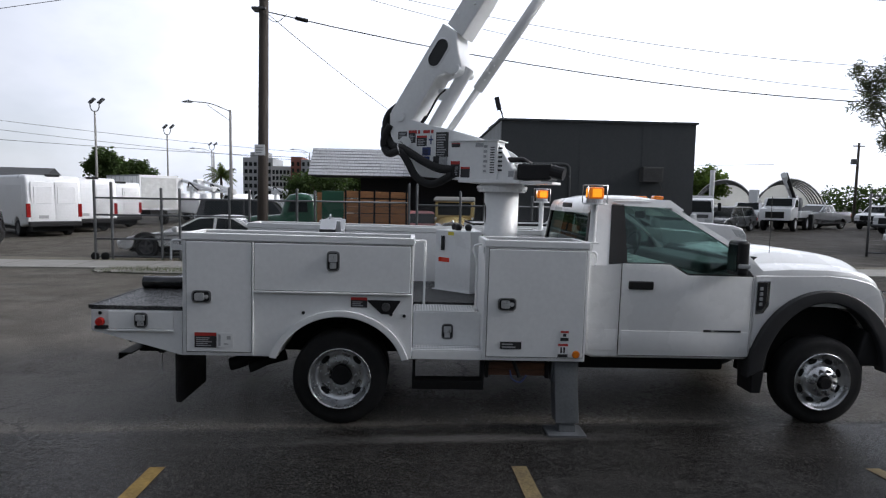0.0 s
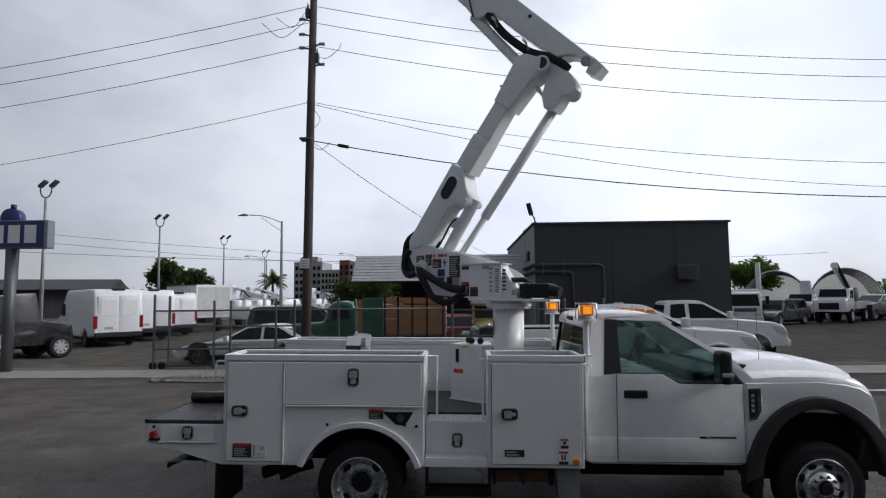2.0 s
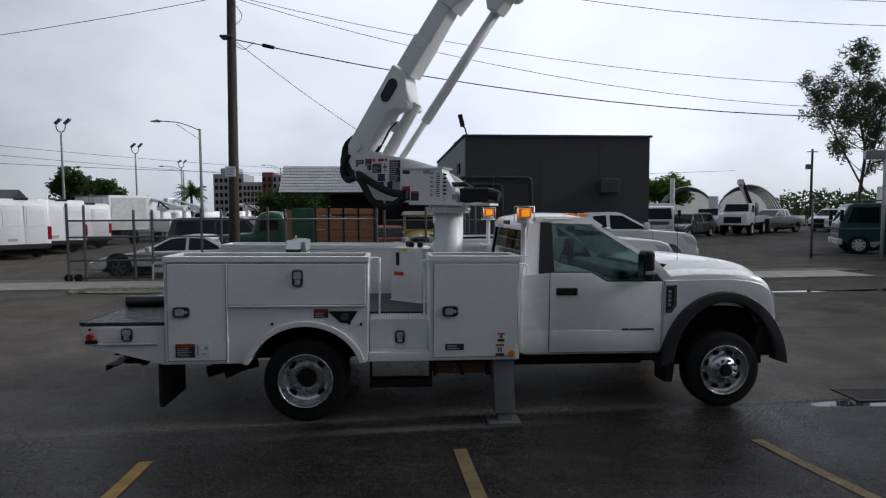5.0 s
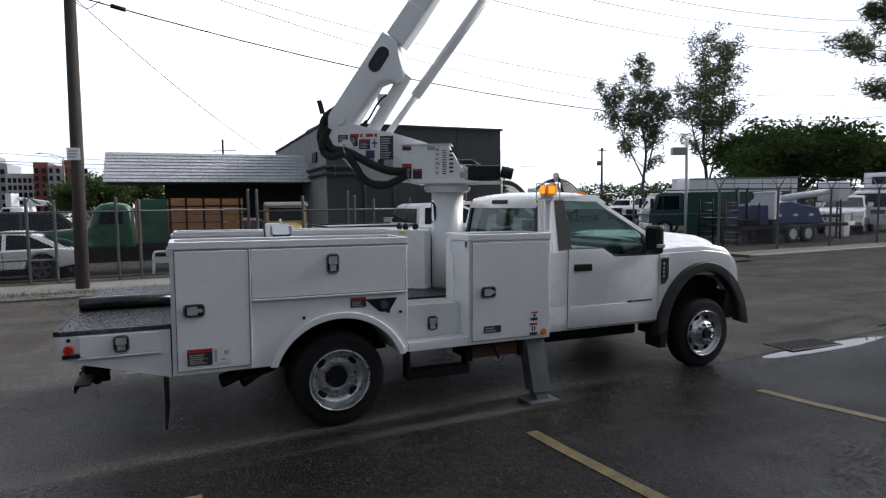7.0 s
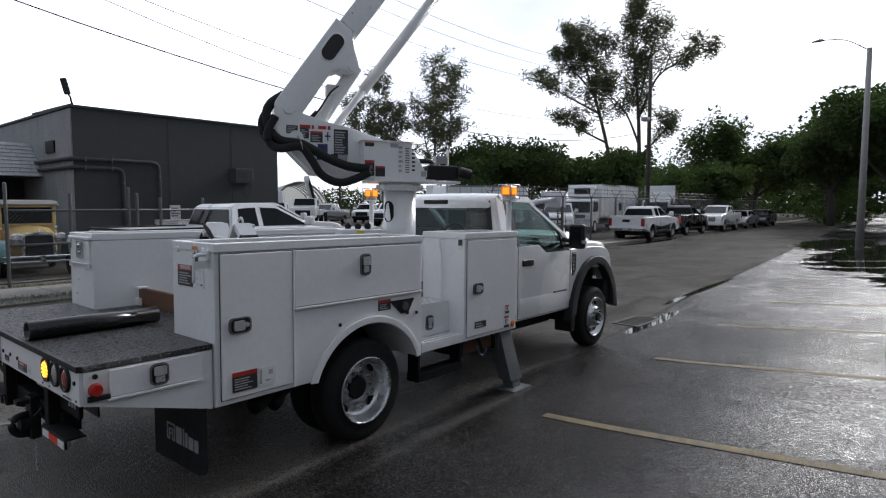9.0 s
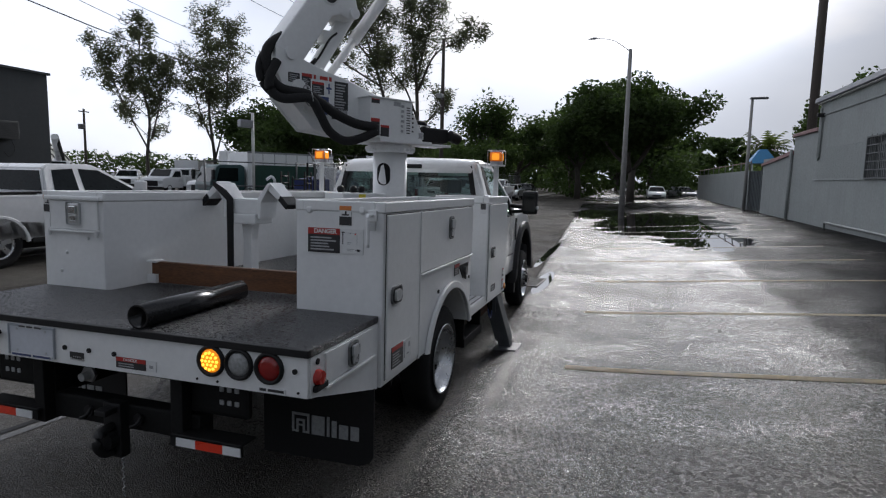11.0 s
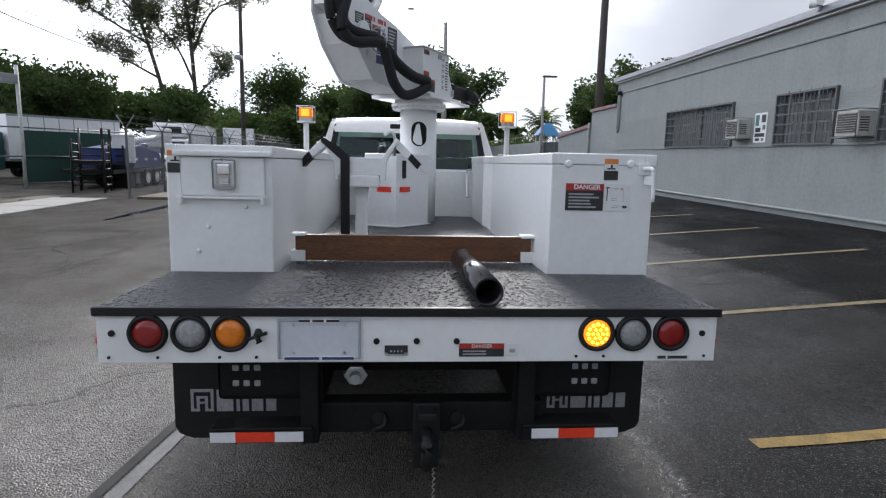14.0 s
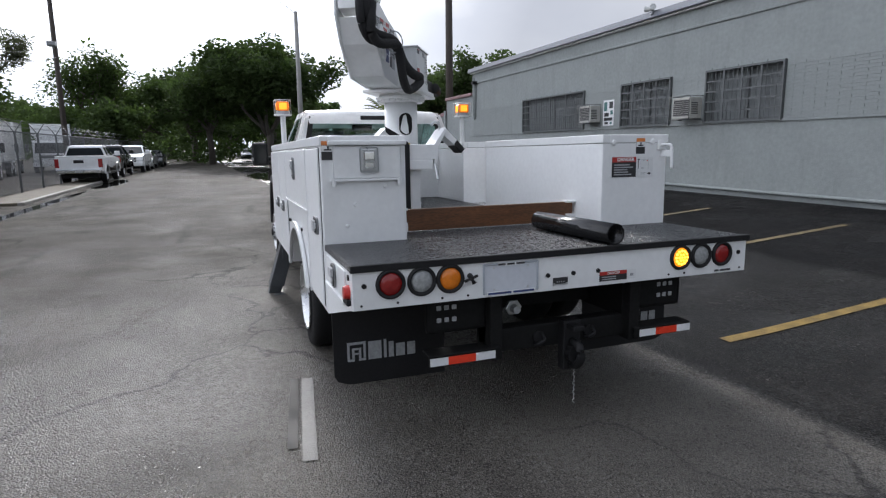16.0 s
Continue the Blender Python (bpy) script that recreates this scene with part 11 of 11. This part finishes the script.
feather_tree(43.0, 42.4, CASUARINA_SMALL, 4.6, 21, "airy casuarina pine behind the yard trucks", 13000, 0.22)
feather_tree(46.8, 38.0, CASUARINA_TWIN, 4.6, 25, "airy casuarina pine behind the yard trucks", 13000, 0.22)
broad_tree(52.5, -2.6, 10.8, 5.5, 31, "large dark broad-leaved tree over the street", None, 40000, 0.20, 0.26)
broad_tree(57, 2.5, 9.6, 5.0, 34, "dark broad-leaved tree beside the street", None, 12000, 0.20)
broad_tree(62, 9.5, 8.8, 5.5, 35, "dark broad-leaved tree beside the street", None, 12000, 0.20)
broad_tree(56, 11.7, 10.6, 3.2, 36, "lacy green tree beside the street", LEAFMID, 6500, 0.17, 0.32, 0.35, 8)
broad_tree(49, 10.8, 5.4, 4.2, 37, "low green tree behind the fence", LEAFMID, 16000, 0.17, 0.2, 0.3)
broad_tree(72, 4.5, 10.5, 7.0, 38, "dark broad-leaved tree arching over the street", None, 11000, 0.26)
broad_tree(78, -5.0, 10.0, 6.0, 39, "dark broad-leaved tree arching over the street", None, 11000, 0.28)
broad_tree(95, 9, 11, 8, 40, "dark broad-leaved tree far down the street", None, 8000, 0.34)
broad_tree(98, -6, 10, 7, 41, "dark broad-leaved tree far down the street", None, 8000, 0.34)
broad_tree(122, 0, 11, 9, 42, "dark broad-leaved tree far down the street", None, 7000, 0.4, 0.25)
broad_tree(47, 30, 8.6, 6.0, 43, "dark flat-topped tree behind the yard", None, 13000, 0.20, 0.28, 0.3)
broad_tree(54, 33, 9.2, 6.5, 44, "dark flat-topped tree behind the yard", None, 12000, 0.22, 0.28, 0.3)
broad_tree(60, 25, 8.4, 6.0, 46, "dark flat-topped tree behind the yard", None, 12000, 0.24, 0.25, 0.3)
broad_tree(43.5, -15.8, 7.8, 2.3, 48, "dark leafy tree behind the grey wall", None, 13000, 0.16)
broad_tree(39, -17.5, 8.6, 3.6, 49, "dark leafy tree behind the grey building", None, 13000, 0.16)
palm(50.5, -13.0, 4.6, 2.2, 50, "palm behind the playground wall")
palm(-23.9, 70.1, 4.3, 2.1, 51, "round-headed palm in the far yard")
broad_tree(-37.6, 69.9, 7.4, 2.5, 53, "distant dark green rounded tree", None, 4500, 0.26)
broad_tree(-35.6, 74.1, 6.2, 1.9, 54, "distant dark green rounded tree", None, 3500, 0.26)
broad_tree(-53, 54, 7.0, 2.6, 56, "distant dark green rounded tree", None, 4500, 0.24)
broad_tree(34, 62, 6.2, 2.6, 57, "flat-topped tree behind the tunnel shelters", LEAFLIGHT, 5000, 0.22, 0.4, 0.4)
broad_tree(-6.6, 39, 4.2, 2.2, 58, "low dark tree beside the awning building", None, 5000, 0.13, 0.2)
broad_tree(-4.3, 43.5, 4.6, 2.4, 59, "low dark tree beside the awning building", None, 5000, 0.13, 0.2)
rs = random.Random(77)
for k, (x0, y0, x1, y1, n, h) in enumerate(((50, 66, 80, 44, 26, 3.4), (66, 30, 140, 22, 26, 8.0), (60, -14, 140, -22, 24, 3.6), (34, -22, 60, -26, 12, 3.5), (-80, 60, -44, 92, 20, 3.4), (150, -30, 150, 60, 60, 11.0), (60, 1, 110, 12, 18, 5.5), (64, -7, 120, -9, 20, 5.5))):
    pts = []
    for i in range(n):
        s = (i + rs.random()) / n
        x, y = x0 + (x1 - x0) * s, y0 + (y1 - y0) * s
        hh = h * rs.uniform(0.7, 1.15)
        for j in range(22):
            pts.append((x + rs.gauss(0, 1.5), y + rs.gauss(0, 1.5), hh * (1 - rs.random() ** 1.6)))
    v, f = leaf_cloud(pts, 17, 0.55, 0.4, 0.24 if k != 5 else 0.75, 400 + k)
    tagged(cloud_part("hedgerow", v, f, LEAF, None), "distant belt of dark green trees", "trees", kind="stuff")

# ---- distance ----
FARGREY = masonry("distant_grey_concrete", (0.33, 0.34, 0.35), 0.1, 0.2)
FARRED = masonry("distant_red_brick", (0.24, 0.09, 0.07), 0.15, 0.2)
hotel = thing("hotel_block", Matrix.Translation((-37.3, 150, 0)), "distant grey hotel block with rows of windows", "building")
part("wall", box(B(), -6.6, 1.0, 0, 12, 0, 11.6), FARGREY, hotel)
for r in range(5):
    for c in range(6):
        part("window", box(B(), -6.2 + c * 1.18, -5.45 + c * 1.18, -0.06, 0.01, 2.0 + r * 1.85, 3.0 + r * 1.85), DARKGLASS, hotel)
part("wall", box(B(), 1.0, 6.6, -2, 12, 0, 9.4), mat("distant_pale_concrete", (0.50, 0.50, 0.49), 0.8, var=0.1), hotel)
part("plant_room", box(B(), -5.5, -1.0, 3, 8, 11.6, 13.2), FARGREY, hotel)
for r in range(5):
    for c in range(6):
        part("window", box(B(), 1.4 + c * 0.92, 2.0 + c * 0.92, -2.06, -1.99, 1.2 + r * 1.55, 2.2 + r * 1.55), DARKGLASS, hotel)
block = thing("apartment_block", Matrix.Translation((-27, 142, 0)), "distant red and pale apartment block", "building")
for k, mm in enumerate((FARRED, FARGREY, FARRED, FARGREY)):
    part("wall", box(B(), -3.0 + k * 2.6, -0.42 + k * 2.6, -0.5 * (k % 2), 10, 0, (11.5, 10.8, 12, 9.5)[k]), mm, block)
for r in range(6):
    for c in range(8):
        part("window", box(B(), -2.7 + c * 1.28, -2.1 + c * 1.28, -0.56, -0.49, 1.2 + r * 1.6, 2.2 + r * 1.6), DARKGLASS, block)
SHEDDARK = masonry("weathered_dark_sheet", (0.045, 0.047, 0.05), 0.2, 0.4)
lowr = thing("long_shed", Matrix.Translation((-60, 58, 0)) @ Matrix.Rotation(radians(20), 4, "Z"), "distant long dark-roofed shed", "building")
part("wall", box(B(), -20, 18, 0, 12, 0, 3.4), SHEDDARK, lowr)
part("roof", prism(B(), [(-1, 3.4), (6, 4.8), (13, 3.4)], "x", -21, 19), SHEDDARK, lowr)

# tunnel shelters of stretched fabric on hoops
FABRIC = mat("white_shelter_fabric", (0.62, 0.63, 0.63), 0.7, var=0.12, scale=1.5, bump=0.1, bscale=4)
fn, fk = FABRIC.node_tree.nodes, FABRIC.node_tree.links
f_tr, f_mx = fn.new("ShaderNodeBsdfTranslucent"), fn.new("ShaderNodeMixShader")
f_tr.inputs["Color"].default_value = (0.6, 0.6, 0.56, 1)
f_mx.inputs["Fac"].default_value = 0.5
fk.new(fn["Principled BSDF"].outputs["BSDF"], f_mx.inputs[1])
fk.new(f_tr.outputs["BSDF"], f_mx.inputs[2])
fk.new(f_mx.outputs["Shader"], fn["Material Output"].inputs["Surface"])
for k, (x, y) in enumerate(((35.5, 47.6), (31.8, 52.4))):
    sh = thing("tunnel_shelter", at(x, y, 240), "white fabric tunnel shelter on steel hoops", "shelter", "tunnel shelters")
    R, D = 3.2, 14.0
    for rr, mm, nm in ((R, FABRIC, "fabric_cover"),):
        vs, fs = [], []
        for i in range(19):
            a = math.pi * i / 18
            for d in range(8):
                vs.append((-d * D / 7, rr * math.cos(a), max(0, rr * math.sin(a)) * 1.36))
        for i in range(18):
            for d in range(7):
                fs.append((i * 8 + d, i * 8 + d + 1, (i + 1) * 8 + d + 1, (i + 1) * 8 + d))
        part_ = mesh_part(nm, vs, fs, mm, sh)
        for p in part_.data.polygons:
            p.use_smooth = True
    bm = B()
    bm.faces.new([bm.verts.new((-D + 0.1, (R - 0.08) * math.cos(math.pi * i / 18), (R - 0.08) * 1.36 * math.sin(math.pi * i / 18))) for i in range(19)])
    part("end_wall", bm, FABRIC, sh)
    for d in range(6):
        part("hoop", tube(B(), [(-d * D / 5 * 0.98 - 0.02, (R - 0.1) * math.cos(math.pi * i / 18), (R - 0.1) * 1.36 * math.sin(math.pi * i / 18)) for i in range(19)], 0.07, 6), GALVDARK, sh)
    for a in (0.5, 1.1, 1.57, 2.04, 2.64):
        part("purlin", tube(B(), [(0, (R - 0.16) * math.cos(a), (R - 0.16) * 1.36 * math.sin(a)), (-D, (R - 0.16) * math.cos(a), (R - 0.16) * 1.36 * math.sin(a))], 0.04, 5), GALVDARK, sh)
fl = thing("flag_post", Matrix.Translation((21.1, 34, 0)), "white steel post in the yard", "post")
part("shaft", tube(B(), [(0, 0, 0), (0, 0, 4.2)], 0.16, 10), DRIPWHITE, fl)


# ---- bricks of the long building's window bands ----
def brick_band(x0, x1, parts_left):
    """Courses of thin painted bricks between two openings."""
    rows, out = 18, []
    for r in range(rows):
        x = x0 + 0.06
        first = True
        while x < x1 - 0.08:
            w = 0.24 if (first and r % 2) else 0.46
            w = min(w, x1 - 0.06 - x)
            if w > 0.06:
                out.append((x + w / 2, 2.05 + r * 0.058, w))
            x += w
            first = False
    return out


near = brick_band(1.05, 4.1, 0) + brick_band(6.0, 7.2, 0) + brick_band(9.0, 10.85, 0)
rest_ = brick_band(14.6, 19.25, 0) + brick_band(-5.4, -1.6, 0)
if len(near) > 295:
    near, rest_ = near[:295], rest_ + near[295:]
for x, z, w in near:
    b = new("brick", brick_mesh(w))
    b.parent = long_b
    b.location = (x, WY, z)
vs, fs = [], []
for x, z, w in rest_:
    k = len(vs)
    for dx in (-w / 2 + 0.005, w / 2 - 0.005):
        for yy in (WY - 0.01, WY + 0.012):
            for dz in (-0.026, 0.026):
                vs.append((x + dx, yy, z + dz))
    fs += [(k + a, k + b, k + c, k + d) for a, b, c, d in ((2, 3, 7, 6), (0, 2, 6, 4), (1, 5, 7, 3), (0, 1, 3, 2), (4, 6, 7, 5))]
tagged(mesh_part("brickwork", vs, fs, BRICKGREY, long_b), "painted thin brick courses", kind="stuff")
